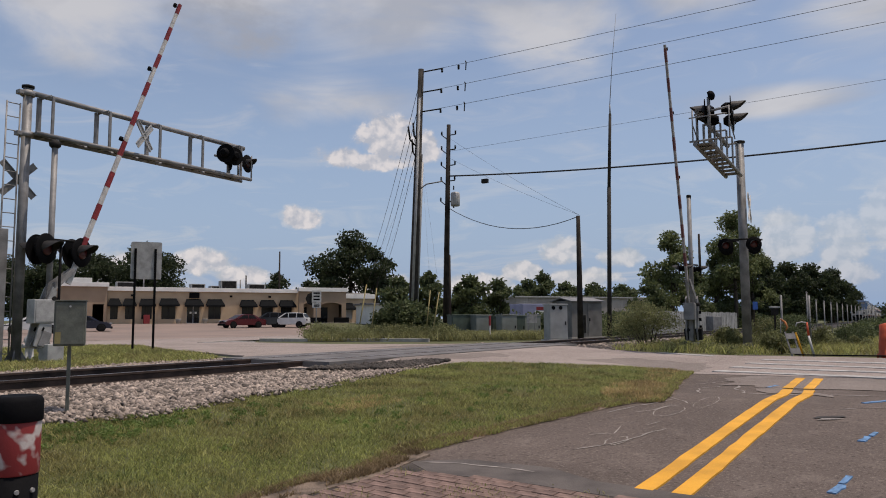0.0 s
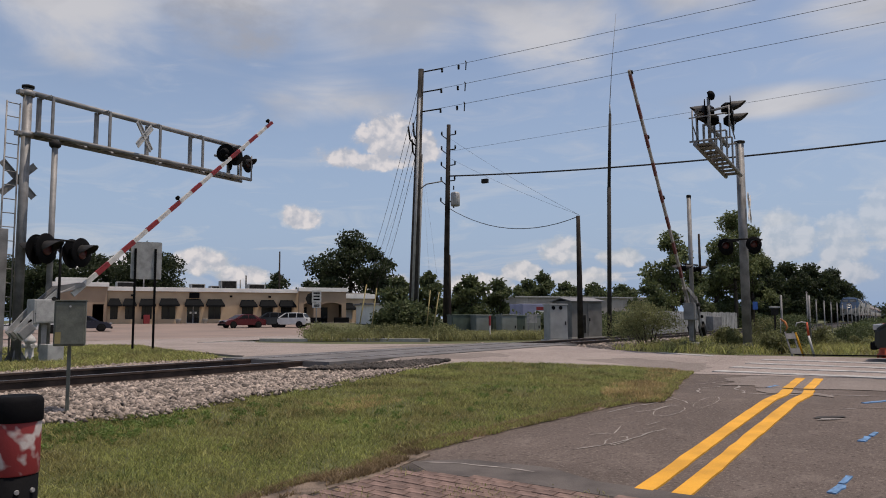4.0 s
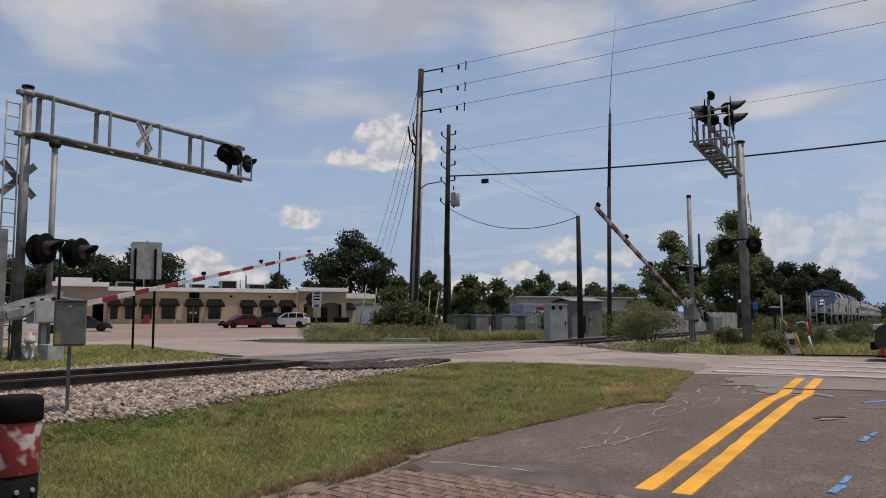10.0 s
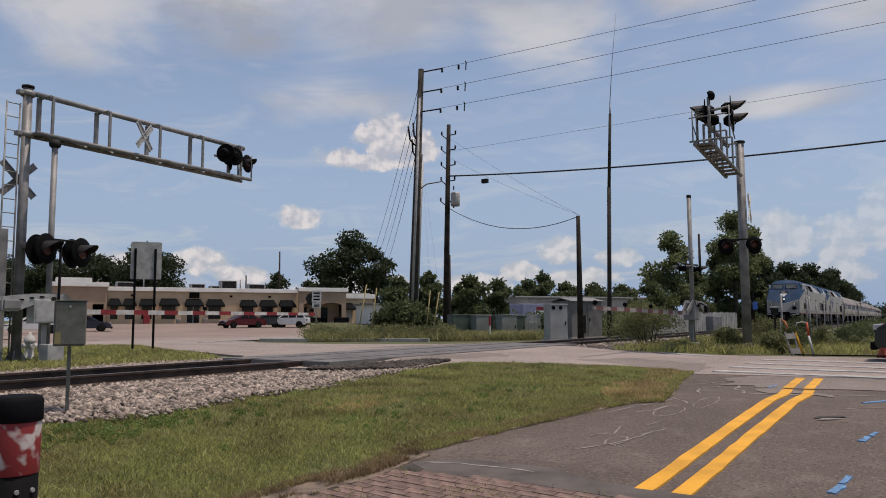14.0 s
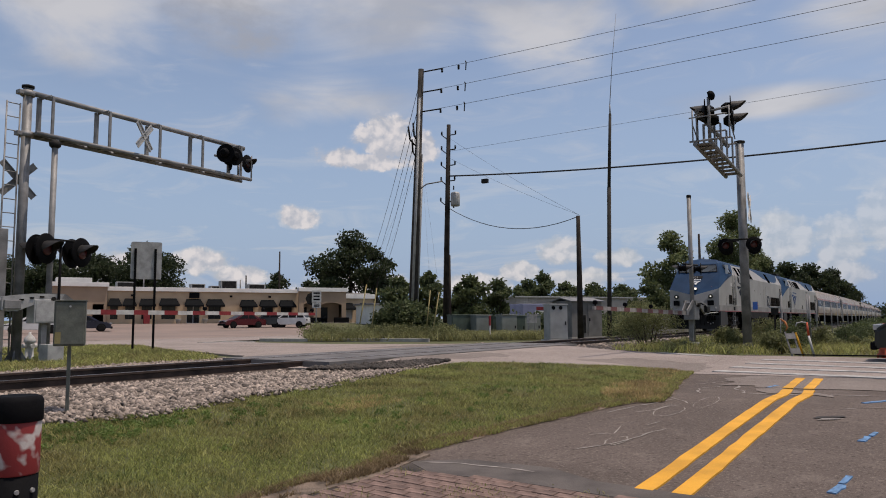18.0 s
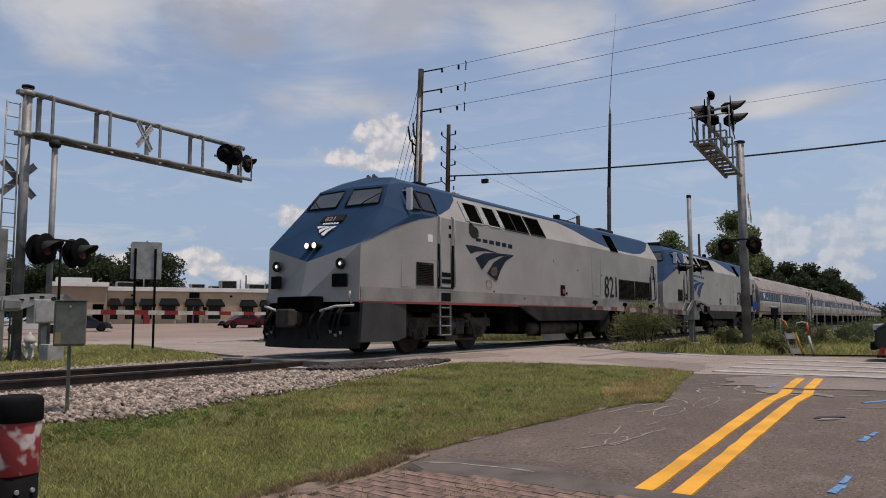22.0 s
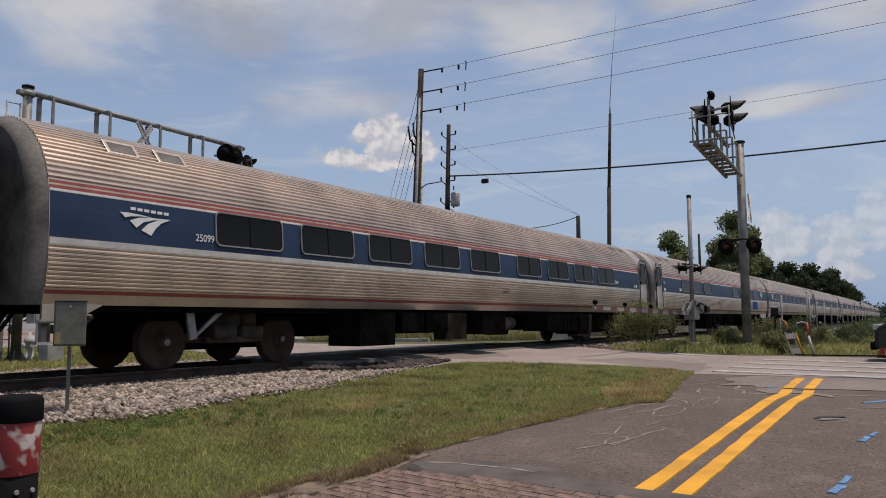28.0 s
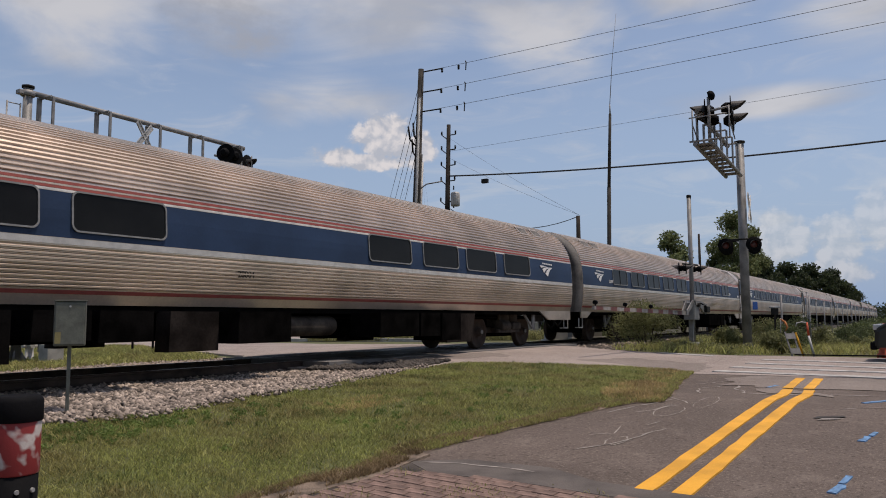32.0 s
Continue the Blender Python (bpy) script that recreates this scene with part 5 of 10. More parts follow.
    # roof hatches, emblem, number bars
    for x in ((2.85, 3.9) if door_end < 0 else (1.8, 2.7)) + (23.0, 23.9):
        for s in (-1, 1):
            a = coach_arc(arc_of_z(3.46))
            bm = B()
            box(bm, -0.28, 0.28, -0.03, 0.0, -0.16, 0.16, 0.01)
            h = part("roof_hatch", bm, M["steel_dull"], v)
            m = at_side(x, -a[0], a[1], 42)
            h.matrix_basis = m if s < 0 else Matrix.Diagonal((1, -1, 1, 1)) @ m @ Matrix.Diagonal((1, -1, 1, 1))
            bm = B()
            box(bm, -0.22, 0.22, -0.036, -0.03, -0.11, 0.11)
            part("mesh", bm, M["end_grey"], h)
    ex = 1.50 if door_end > 0 else 23.2
    wave_mark("side_emblem", 0.86, 0.31, M["logo_white"], v, side_poses(ex, 2.11, 1.5, 0.010)[0], "white three-sweep emblem with plain bars above")
    if number:
        if door_end > 0:
            text_part("car_number", number, 0.17, M["logo_white"], v, side_poses(2.86, 2.10, 1.5, 0.010)[0] @ FACE_NEAR, 0.9)
            text_part("car_number", number, 0.17, M["logo_white"], v, side_poses(21.72, 2.09, 1.5, 0.010)[0] @ FACE_NEAR, 0.9)
            text_part("car_number", number, 0.19, M["dark_metal"], v, side_poses(13.1, 1.52, 0, 0.022)[0] @ FACE_NEAR, 0.9)
        else:
            text_part("car_number", number, 0.17, M["logo_white"], v, side_poses(4.05, 2.06, 1.5, 0.010)[0] @ FACE_NEAR, 0.9)
            text_part("car_number", number, 0.17, M["dark_metal"], v, side_poses(11.5, 1.55, 0, 0.022)[0] @ FACE_NEAR, 0.9)
            text_part("car_name", "Cafe", 0.12, M["logo_white"], v, side_poses(1.68, 2.32, 1.5, 0.010)[0] @ FACE_NEAR)
    for x in (1.72, 1.86) if door_end < 0 else (23.9, 24.1):
        bm = B()
        tube(bm, (0, -0.006, 0), (0, 0.0, 0), 0.06, 0.06, 14)
        part("pictogram", bm, M["logo_white"], v).matrix_basis = side_poses(x, 2.07, 1.5, 0.010)[0]
    return v


LOCO_X, LOCO_L, CAR_L = 3.3, 21.03, 26.01
CAR_X = LOCO_X + 2 * LOCO_L + 0.5
COACH_W = [4.03, 6.05, 8.08, 10.15, 12.22, 14.78, 16.80, 18.83, 20.86]
CAFE_W = [5.26, 7.28, 9.28, 15.82, 17.83, 19.75, 21.75]
loco_a = locomotive("821", "logo_navy", True)
loco_b = locomotive("67", "logo_blue", False)
tagged(loco_b, "second silver and blue diesel locomotive with a bright blue emblem")
coach_a = coach("split", "25099", COACH_W, 1, "fluted stainless steel coach with blue window band and red stripes")
cafe = coach("plain", "28004", CAFE_W, -1, "fluted stainless steel cafe car with few windows in a blue band")
vehicles = [(loco_a, LOCO_X, LOCO_L), (loco_b, LOCO_X + LOCO_L, LOCO_L), (coach_a, CAR_X, CAR_L), (cafe, CAR_X + CAR_L, CAR_L)]
for i in range(2, 10):
    vehicles.append((copy_thing(coach_a, Matrix()), CAR_X + CAR_L * i, CAR_L))


def motions():
    for v, x0, length in vehicles:
        walk(v, [(k * 0.5, train_pose(x0 + train_x(k * 0.5), length)) for k in range(65)])
    for arm, rows in arms:
        walk(arm, rows)
    walk(late_car, late_rows)
    walk(clouds, [(0.0, pose(0, 0, 0)), (16.0, pose(0, 0, 0, 0, 0, 0.16)), (32.0, pose(0, 0, 0, 0, 0, 0.32))])


# ---- level crossing signals ----
def flasher(parent, m, lit, name="flasher"):
    """A crossing light: round black background, hood and red lens, looking to -y of m."""
    bm = B()
    R = Matrix.Rotation(radians(90), 4, "X")
    lathe(bm, [(0.30, -0.01), (0.31, 0.0), (0.30, 0.012), (0.14, 0.02)], 28, R)
    lathe(bm, [(0.14, -0.01), (0.15, -0.12), (0.08, -0.22)], 16, R)
    f = part(name, bm, M["black"], parent, "black round crossing light with hood")
    f.matrix_basis = m
    bm = B()
    # hood: upper part of a short tube, cut back towards its lower edge
    n = 14
    prev = None
    for i in range(n + 1):
        a = radians(-20 + 220 * i / n)
        d = 0.10 + 0.26 * max(0.0, math.sin(a)) ** 0.7 if math.sin(a) > 0 else 0.06
        cur = [bm.verts.new((0.16 * math.cos(a), -0.01, 0.16 * math.sin(a))), bm.verts.new((0.17 * math.cos(a), -d, 0.17 * math.sin(a) - 0.02)),
               bm.verts.new((0.150 * math.cos(a), -0.01, 0.150 * math.sin(a))), bm.verts.new((0.160 * math.cos(a), -d, 0.160 * math.sin(a) - 0.02))]
        if prev:
            bm.faces.new((prev[0], cur[0], cur[1], prev[1]))
            bm.faces.new((prev[3], cur[3], cur[2], prev[2]))
            bm.faces.new((prev[1], cur[1], cur[3], prev[3]))
        prev = cur
    bmesh.ops.recalc_face_normals(bm, faces=bm.faces)
    part("hood", bm, M["hood"], f)
    bm = B()
    lathe(bm, [(0.148, 0.015), (0.12, 0.035), (0.05, 0.05)], 20, R)
    part("lens", bm, M["lens_lit"] if lit else M["lens_red"], f)
    return f


def crossbuck(parent, m, size=1.22, front="gate_white", name="crossbuck"):
    e = thing(name, m)
    e.parent = parent
    for a in (45, -45):
        bm = B()
        box(bm, -size / 2, size / 2, -0.006 if a > 0 else -0.014, 0.006 if a > 0 else -0.002, -0.09, 0.09)
        for z in (-0.075, 0.075):
            box(bm, -size / 2, size / 2, -0.03, -0.014, z - 0.012, z + 0.012)
        part("blade", bm, M[front], e, "grey aluminium crossbuck blade").matrix_basis = pose(0, 0, 0, 0, a, 0)
    return e


def truss(parent, x0, x1, y, zb0, zt0, zb1, zt1, posts, top=0.15):
    """Cantilever of one upper and two lower pipes with uprights."""
    def at(k, a, b):
        return a + (b - a) * k
    for nm, dy, z0, z1, r in (("top_chord", top, zt0 + 0.06, zt1 + 0.06, 0.075), ("bottom_chord", -0.24, zb0, zb1, 0.06), ("bottom_chord", 0.24, zb0, zb1, 0.06)):
        bm = B()
        tube(bm, (x0, y + dy, z0), (x1, y + dy, z1), r, r, 12)
        part(nm, bm, M["galv"], parent)
    for k in posts:
        x = at(k, x0, x1)
        zb, zt = at(k, zb0, zb1), at(k, zt0, zt1)
        for s, w in ((-1, 0.035), (1, 0.06)):
            bm = B()
            xs = x - s * 0.06
            box(bm, xs - w, xs + w, y + s * 0.24 - 0.025, y + s * 0.24 + 0.025, zb, zt)
            part("upright", bm, M["galv"], parent)
        for z in (zb, zt):
            bm = B()
            tube(bm, (x, y - 0.24, z), (x, y + 0.24, z), 0.03, 0.03, 8)
            part("spacer", bm, M["galv"], parent)
    n = 9
    for i in range(n):
        k0, k1 = (i + 0.05) / n, (i + 0.95) / n
        bm = B()
        box(bm, at(k0, x0, x1), at(k1, x0, x1), y - 0.19, y + 0.19, at(k0, zb0, zb1) + 0.03, at(k0, zb0, zb1) + 0.05)
        part("walkway_grating", bm, M["galv"], parent)


def ladder(parent, x, y, z0, z1, dx=0.2):
    for s in (-1, 1):
        bm = B()
        tube(bm, (x + s * dx, y, z0), (x + s * dx, y, z1), 0.022, 0.022, 8)
        part("ladder_rail", bm, M["galv"], parent)
    z = z0 + 0.2
    while z < z1:
        bm = B()
        tube(bm, (x - dx, y, z), (x + dx, y, z), 0.014, 0.014, 6)
        part("rung", bm, M["galv"], parent)
        z += 0.36


def mast(parent, x, y, z0, z1, r):
    bm = B()
    tube(bm, (x, y, z0), (x, y, z1), r, r * 0.92, 20)
    part("mast", bm, M["galv"], parent)
    bm = B()
    lathe(bm, [(r + 0.03, z1 - 0.03), (r + 0.03, z1 + 0.03), (r * 0.5, z1 + 0.06)], 18, Matrix.Translation((x, y, 0)))
    part("cap", bm, M["dark_metal"], parent)
    bm = B()
    box(bm, x - 0.3, x + 0.3, y - 0.3, y + 0.3, z0 - 0.05, z0 + 0.05, 0.01)
    for i in range(4):
        a = radians(45 + 90 * i)
        slab(bm, [(x + math.cos(a) * r * .9, y + math.sin(a) * r * .9, z0 + 0.05), (x + math.cos(a) * 0.28, y + math.sin(a) * 0.28, z0 + 0.05), (x + math.cos(a) * r * .9, y + math.sin(a) * r * .9, z0 + 0.35)], 0.025)
    part("base_plate", bm, M["galv"], parent)


def gate_arm(parent_name, length, m, side, label):
    """Striped arm and counterweights on one pivot; the arm lies along +x of its own space."""
    g = thing(parent_name, m, label, "crossing gate", "crossing gates")
    bm = B()
    # tapered beam
    a = [(0.55, 0.066), (length, 0.045)]
    vs = [[bm.verts.new((x, y, z)) for y, z in ((-0.035, -h), (0.035, -h), (0.035, h), (-0.035, h))] for x, h in a]
    for i in range(4):
        bm.faces.new((vs[0][i], vs[0][(i + 1) % 4], vs[1][(i + 1) % 4], vs[1][i]))
    bm.faces.new(vs[0][::-1])
    bm.faces.new(vs[1])
    bmesh.ops.recalc_face_normals(bm, faces=bm.faces)
    part("arm", bm, M["gate_white" if side > 0 else "arm_grey"], g, "white tapered gate arm")
    x, step = 1.42, 0.5
    while x < length - 0.1:
        x1 = min(x + step * 0.92, length - 0.01)
        h0, h1 = [0.0695 - 0.022 * (q - 0.55) / (length - 0.55) for q in (x, x1)]
        bm = B()
        vs = [[bm.verts.new((q, y, z)) for y, z in ((-0.0385, -h), (0.0385, -h), (0.0385, h), (-0.0385, h))] for q, h in ((x, h0), (x1, h1))]
        for i in range(4):
            bm.faces.new((vs[0][i], vs[0][(i + 1) % 4], vs[1][(i + 1) % 4], vs[1][i]))
        bm.faces.new(vs[0][::-1])
        bm.faces.new(vs[1])
        bmesh.ops.recalc_face_normals(bm, faces=bm.faces)
        part("red_band", bm, M["gate_red" if side > 0 else "band_brown"], g)
        x += step * 2
    for k in (0.50, 0.745, 0.985):
        bm = B()
        xx = length * k
        tube(bm, (xx, 0, 0.05), (xx, 0, 0.10), 0.02, 0.02, 8)
        tube(bm, (xx - 0.05, 0, 0.14), (xx + 0.05, 0, 0.14), 0.055, 0.055, 12)
        part("arm_lamp", bm, M["black"], g)
    # bracket between arm and counterweight
    bm = B()
    slab(bm, [(-0.12, -0.10, 0.32), (0.25, -0.10, 0.30), (0.95, -0.06, -0.05), (0.95, -0.06, 0.09), (0.35, -0.10, 0.46), (-0.12, -0.10, 0.46)][::-1], 0.03)
    slab(bm, [(-0.12, 0.13, 0.32), (0.25, 0.13, 0.30), (0.95, 0.09, -0.05), (0.95, 0.09, 0.09), (0.35, 0.13, 0.46), (-0.12, 0.13, 0.46)][::-1], 0.03)
    bmesh.ops.recalc_face_normals(bm, faces=bm.faces)
    part("arm_bracket", bm, M["galv"], g, "galvanised arm bracket")
    for s in (-0.18, 0.2):
        bm = B()
        pts = [(0.2, 0.30), (0.28, 0.44), (-0.5, 0.44), (-1.25, 0.34), (-1.25, 0.02), (-0.9, 0.0), (-0.4, 0.20)]
        slab(bm, [(px, s, pz) for px, pz in pts[::-1]], 0.05)
        bmesh.ops.recalc_face_normals(bm, faces=bm.faces)
        cw = part("counterweight_arm", bm, M["galv_light" if side > 0 else "galv"], g, "painted steel counterweight arm")
        for px, pz in ((-0.3, 0.36), (-0.55, 0.33), (-0.8, 0.28), (-1.0, 0.22)):
            bm = B()
            box(bm, px - 0.05, px + 0.05, s - 0.075, s + 0.075, pz - 0.02, pz + 0.02)
            part("slot", bm, M["black"], cw)
        bm = B()
        box(bm, -1.22, -0.82, s - 0.11, s + 0.11, 0.05, 0.27, 0.02)
        part("weight", bm, M["galv" if side > 0 else "dark_metal"], cw)
    bm = B()
    tube(bm, (0, -0.25, 0.3), (0, 0.28, 0.3), 0.07, 0.07, 14)
    part("pivot_shaft", bm, M["dark_metal"], g)
    for ob in g.children:
        ob.matrix_basis = pose(0, 0, -0.32) @ ob.matrix_basis
    return g


def gate_stand(m, face, tall, label):
    """The fixed part of a gate: base, mechanism case and mast with its lights."""
    ox, oy = (0.28, 0.30) if face > 0 else (0.44, 0.06)
    g = thing("gate_signal", m, label, "crossing signal", "gate signals")
    bm = B()
    box(bm, -0.08, 0.34, -0.42, 0.0, -0.05, 0.5, 0.02) if face > 0 else box(bm, -0.15, 0.25, -0.2, 0.2, -0.05, 0.25, 0.02)
    part("base_box", bm, M["galv_light"], g, "grey junction box at the foot")
    bm = B()
    box(bm, -0.07, 0.07, -0.07, 0.07, 0.3, 1.15)
    part("post", bm, M["galv"], g)
    bm = B()
    box(bm, -0.34, 0.34, -0.2, 0.16, 1.02, 1.62, 0.02)
    c = part("mechanism_case", bm, M["galv_light" if face > 0 else "galv"], g, "steel gate mechanism case")
    bm = B()
    box(bm, -0.30, 0.30, -0.215, -0.2, 1.06, 1.58, 0.006)
    part("case_door", bm, M["galv_light" if face > 0 else "galv"], c)
    bm = B()
    tube(bm, (ox, oy, 0.0), (ox, oy, tall), 0.075, 0.075, 16)
    part("mast", bm, M["galv"], g)
    bm = B()
    lathe(bm, [(0.09, tall - 0.02), (0.14, tall + 0.03), (0.15, tall + 0.11), (0.08, tall + 0.19)] if face > 0 else [(0.085, tall - 0.08), (0.085, tall + 0.02), (0.03, tall + 0.04)], 16, Matrix.Translation((ox, oy, 0)))
    part("finial", bm, M["dark_metal"], g)
    return g


M["hood"] = mat("hood", (0.035, 0.033, 0.032), 0.55, var=0.2, scale=6, spec=0.35)
M["lens_lit"] = mat("lens_lit", (0.055, 0.008, 0.008), 0.3, var=0.05, emit=0.02)

# far side: cantilever over the road with lights at its end
GZ = ground_z(10.2, 19.9) - 0.045
cl = thing("cantilever_signal", None, "galvanised cantilever signal with light cluster beside the far road", "crossing signal", "cantilever signals")
mast(cl, 10.2, 19.9, GZ, 6.98, 0.125)
truss(cl, 10.25, 17.6, 19.75, 5.70, 6.78, 5.58, 6.65, (0.05, 0.275, 0.50, 0.715, 0.93))
ladder(cl, 9.85, 19.9, GZ + 0.05, 6.5, 0.17)
for z in (5.70, 6.80):
    bm = B()
    lathe(bm, [(0.175, z - 0.07), (0.175, z + 0.07)], 16, Matrix.Translation((10.2, 19.9, 0)))
    box(bm, 9.93, 10.06, 19.8, 20.0, z - 0.06, z + 0.06, 0.02)
    part("clamp", bm, M["galv"], cl)
crossbuck(cl, pose(10.15, 20.1, 4.52), 1.22, "galv")
crossbuck(cl, pose(13.40, 19.45, 6.24, 0, 0, 22), 1.02, "galv_light")
for (x, y, rz, z) in ((16.35, 19.35, 118, 6.26), (16.85, 19.5, 165, 6.26), (17.05, 19.9, 60, 6.18), (17.6, 19.7, 12, 6.16)):
    flasher(cl, pose(x, y, z, 0, 0, rz) @ Matrix.Scale(1.0, 4), False)
bm = B()
tube(bm, (16.2, 19.7, 6.2), (17.55, 19.7, 6.2), 0.04, 0.04, 8)
tube(bm, (17.2, 19.7, 5.6), (17.2, 19.7, 6.25), 0.035, 0.035, 8)
tube(bm, (17.6, 19.5, 5.55), (17.6, 19.5, 6.4), 0.025, 0.025, 8)
part("lamp_arm", bm, M["galv"], cl)
# steel cabinet post beside the mast
bm = B()
box(bm, 9.5, 9.78, 19.7, 19.98, GZ, 3.15, 0.02)
tagged(part("cable_post", bm, M["galv"]), "tall square grey steel post beside the signal mast", "post")

gl = gate_stand(pose(10.35, 18.95, GZ), 1, 5.62, "gate mechanism and flashing lights on a galvanised pole by the track")
for x, z, lit in ((0.03, 2.92, True), (0.98, 2.88, True)):
    flasher(gl, pose(x, 0.05, z, 0, 0, 22) @ Matrix.Scale(1.27, 4), lit)
    flasher(gl, pose(x, 0.5, z, 0, 0, 202) @ Matrix.Scale(1.27, 4), False)
bm = B()
tube(bm, (-0.1, 0.3, 3.2), (1.1, 0.3, 3.18), 0.03, 0.03, 8)
tube(bm, (0.03, 0.3, 3.2), (0.03, 0.28, 2.92), 0.03, 0.03, 8)
tube(bm, (0.98, 0.3, 3.18), (0.98, 0.28, 2.88), 0.03, 0.03, 8)
part("cross_arm", bm, M["dark_metal"], gl)
arm_left = gate_arm("crossing_gate", 9.78, pose(10.5, 19.0, 1.37), 1, "red and white striped crossing gate arm with counterweights and lamps")
bm = B()
tube(bm, (10.62, 18.75, GZ), (10.62, 18.75, 2.75), 0.035, 0.035, 8)
tagged(part("marker_post", bm, M["black"]), "thin black steel post beside the gate", "post")

# near side: its mirror image beyond the road
GZR = ground_z(26.9, 5.5) - 0.045
cr = thing("cantilever_signal", None, "weathered steel cantilever signal with bell and lights at the road edge", "crossing signal", "cantilever signals")
mast(cr, 26.86, 5.56, GZR, 6.82, 0.15)
truss(cr, 26.6, 22.75, 5.74, 5.62, 6.62, 6.02, 6.95, (0.1, 0.3, 0.5, 0.7, 0.9))
for (x, y, rz, z) in ((22.9, 4.95, 12, 7.0), (23.3, 4.98, 8, 6.72), (22.8, 5.66, 192, 6.98), (23.15, 5.62, 188, 6.78)):
    flasher(cr, pose(x, y, z, 0, 0, rz) @ Matrix.Scale(1.2, 4), False)
bm = B()
tube(bm, (22.6, 5.5, 6.0), (22.6, 5.5, 7.35), 0.05, 0.05, 10)
tube(bm, (22.5, 4.9, 6.95), (22.9, 6.0, 6.95), 0.035, 0.035, 8)
for y in (4.9, 5.95):
    tube(bm, (22.45, y, 6.02), (22.45, y, 6.98), 0.022, 0.022, 6)
    tube(bm, (22.45, y, 6.55), (23.1, y, 6.1), 0.018, 0.018, 6)
tube(bm, (22.45, 4.95, 6.75), (22.45, 6.05, 6.75), 0.02, 0.02, 6)
tube(bm, (22.45, 4.95, 6.03), (22.45, 6.05, 6.03), 0.03, 0.03, 6)
part("lamp_frame", bm, M["galv"], cr)
bm = B()
lathe(bm, [(0.04, 0.0), (0.14, 0.02), (0.15, 0.1), (0.09, 0.17), (0.03, 0.19)], 18, Matrix.Translation((22.6, 5.5, 7.36)) @ Matrix.Rotation(radians(70), 4, "X"))
part("bell", bm, M["black"], cr)
for y, lit in ((6.15, True), (5.25, True)):
    flasher(cr, pose(26.45, y - 0.1, 3.25, 0, 0, -66) @ Matrix.Scale(0.82, 4), lit)
    flasher(cr, pose(27.25, y + 0.05, 3.22, 0, 0, 120) @ Matrix.Scale(0.75, 4), False)
bm = B()
tube(bm, (26.6, 6.3, 3.45), (26.6, 5.0, 3.45), 0.03, 0.03, 8)
tube(bm, (27.1, 6.3, 3.45), (27.1, 5.0, 3.45), 0.03, 0.03, 8)
part("cross_arm", bm, M["dark_metal"], cr)
crossbuck(cr, pose(27.0, 5.36, 4.55, 0, 0, 6), 1.2, "gate_white")
bm = B()
box(bm, -0.08, 0.08, -0.01, 0.01, -0.13, 0.13, 0.01)
part("notice", bm, M["sign_blue"], cr, "small blue notice plate").matrix_basis = pose(26.75, 5.25, 1.22, 0, 0, -58)

GZG = ground_z(27.5, 7.5) - 0.045
gr = gate_stand(pose(27.05, 7.45, GZG), -1, 5.5, "gate mechanism and side lights on a galvanised pole by the track")
for x, y, rz in ((-0.05, 0.1, 10), (0.75, -0.2, 10), (-0.05, 0.35, 190), (0.75, 0.1, 190)):
    flasher(gr, pose(x, y, 2.85, 0, 0, rz) @ Matrix.Scale(0.72, 4), False)
bm = B()
tube(bm, (-0.15, 0.2, 3.0), (0.9, -0.05, 3.0), 0.03, 0.03, 8)
part("cross_arm", bm, M["dark_metal"], gr)
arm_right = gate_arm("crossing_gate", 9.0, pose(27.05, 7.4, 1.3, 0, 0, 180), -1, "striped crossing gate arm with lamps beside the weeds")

LEFT_ANGLES = ((0, 69.8), (0.5, 66.1), (1, 62.4), (1.5, 58.7), (2, 55.1), (2.5, 51.4), (3, 47.7), (3.5, 44.3), (4.5, 39.0), (5.5, 34.6), (6, 32.4), (6.5, 29.9), (7, 27.5), (7.5, 25.0),
               (8, 22.6), (8.5, 20.2), (9, 17.7), (9.5, 15.1), (10, 12.5), (10.5, 10.0), (11, 7.5), (11.5, 5.0), (12, 2.5), (12.5, 0.2), (13, -0.2), (32, -0.2))
RIGHT_ANGLES = ((0, 77.6), (1, 70.7), (2, 64.2), (3, 57.6), (3.5, 54.4), (4.5, 48.5), (5.5, 43.1), (6, 40.4), (7, 34.4), (8, 28.7), (9, 23.3), (9.5, 20.4), (10, 17.4), (10.5, 14.7),
                (11, 12.2), (11.5, 9.5), (12, 6.8), (12.5, 3.4), (13, 0.7), (32, 0.7))
arms = [(arm_left, [(t, pose(10.5, 19.0, 1.37, 0, -a, 0)) for t, a in LEFT_ANGLES]),
        (arm_right, [(t, pose(27.05, 7.4, 1.3, 0, 0, 180) @ pose(0, 0, 0, 0, -a, 0)) for t, a in RIGHT_ANGLES])]


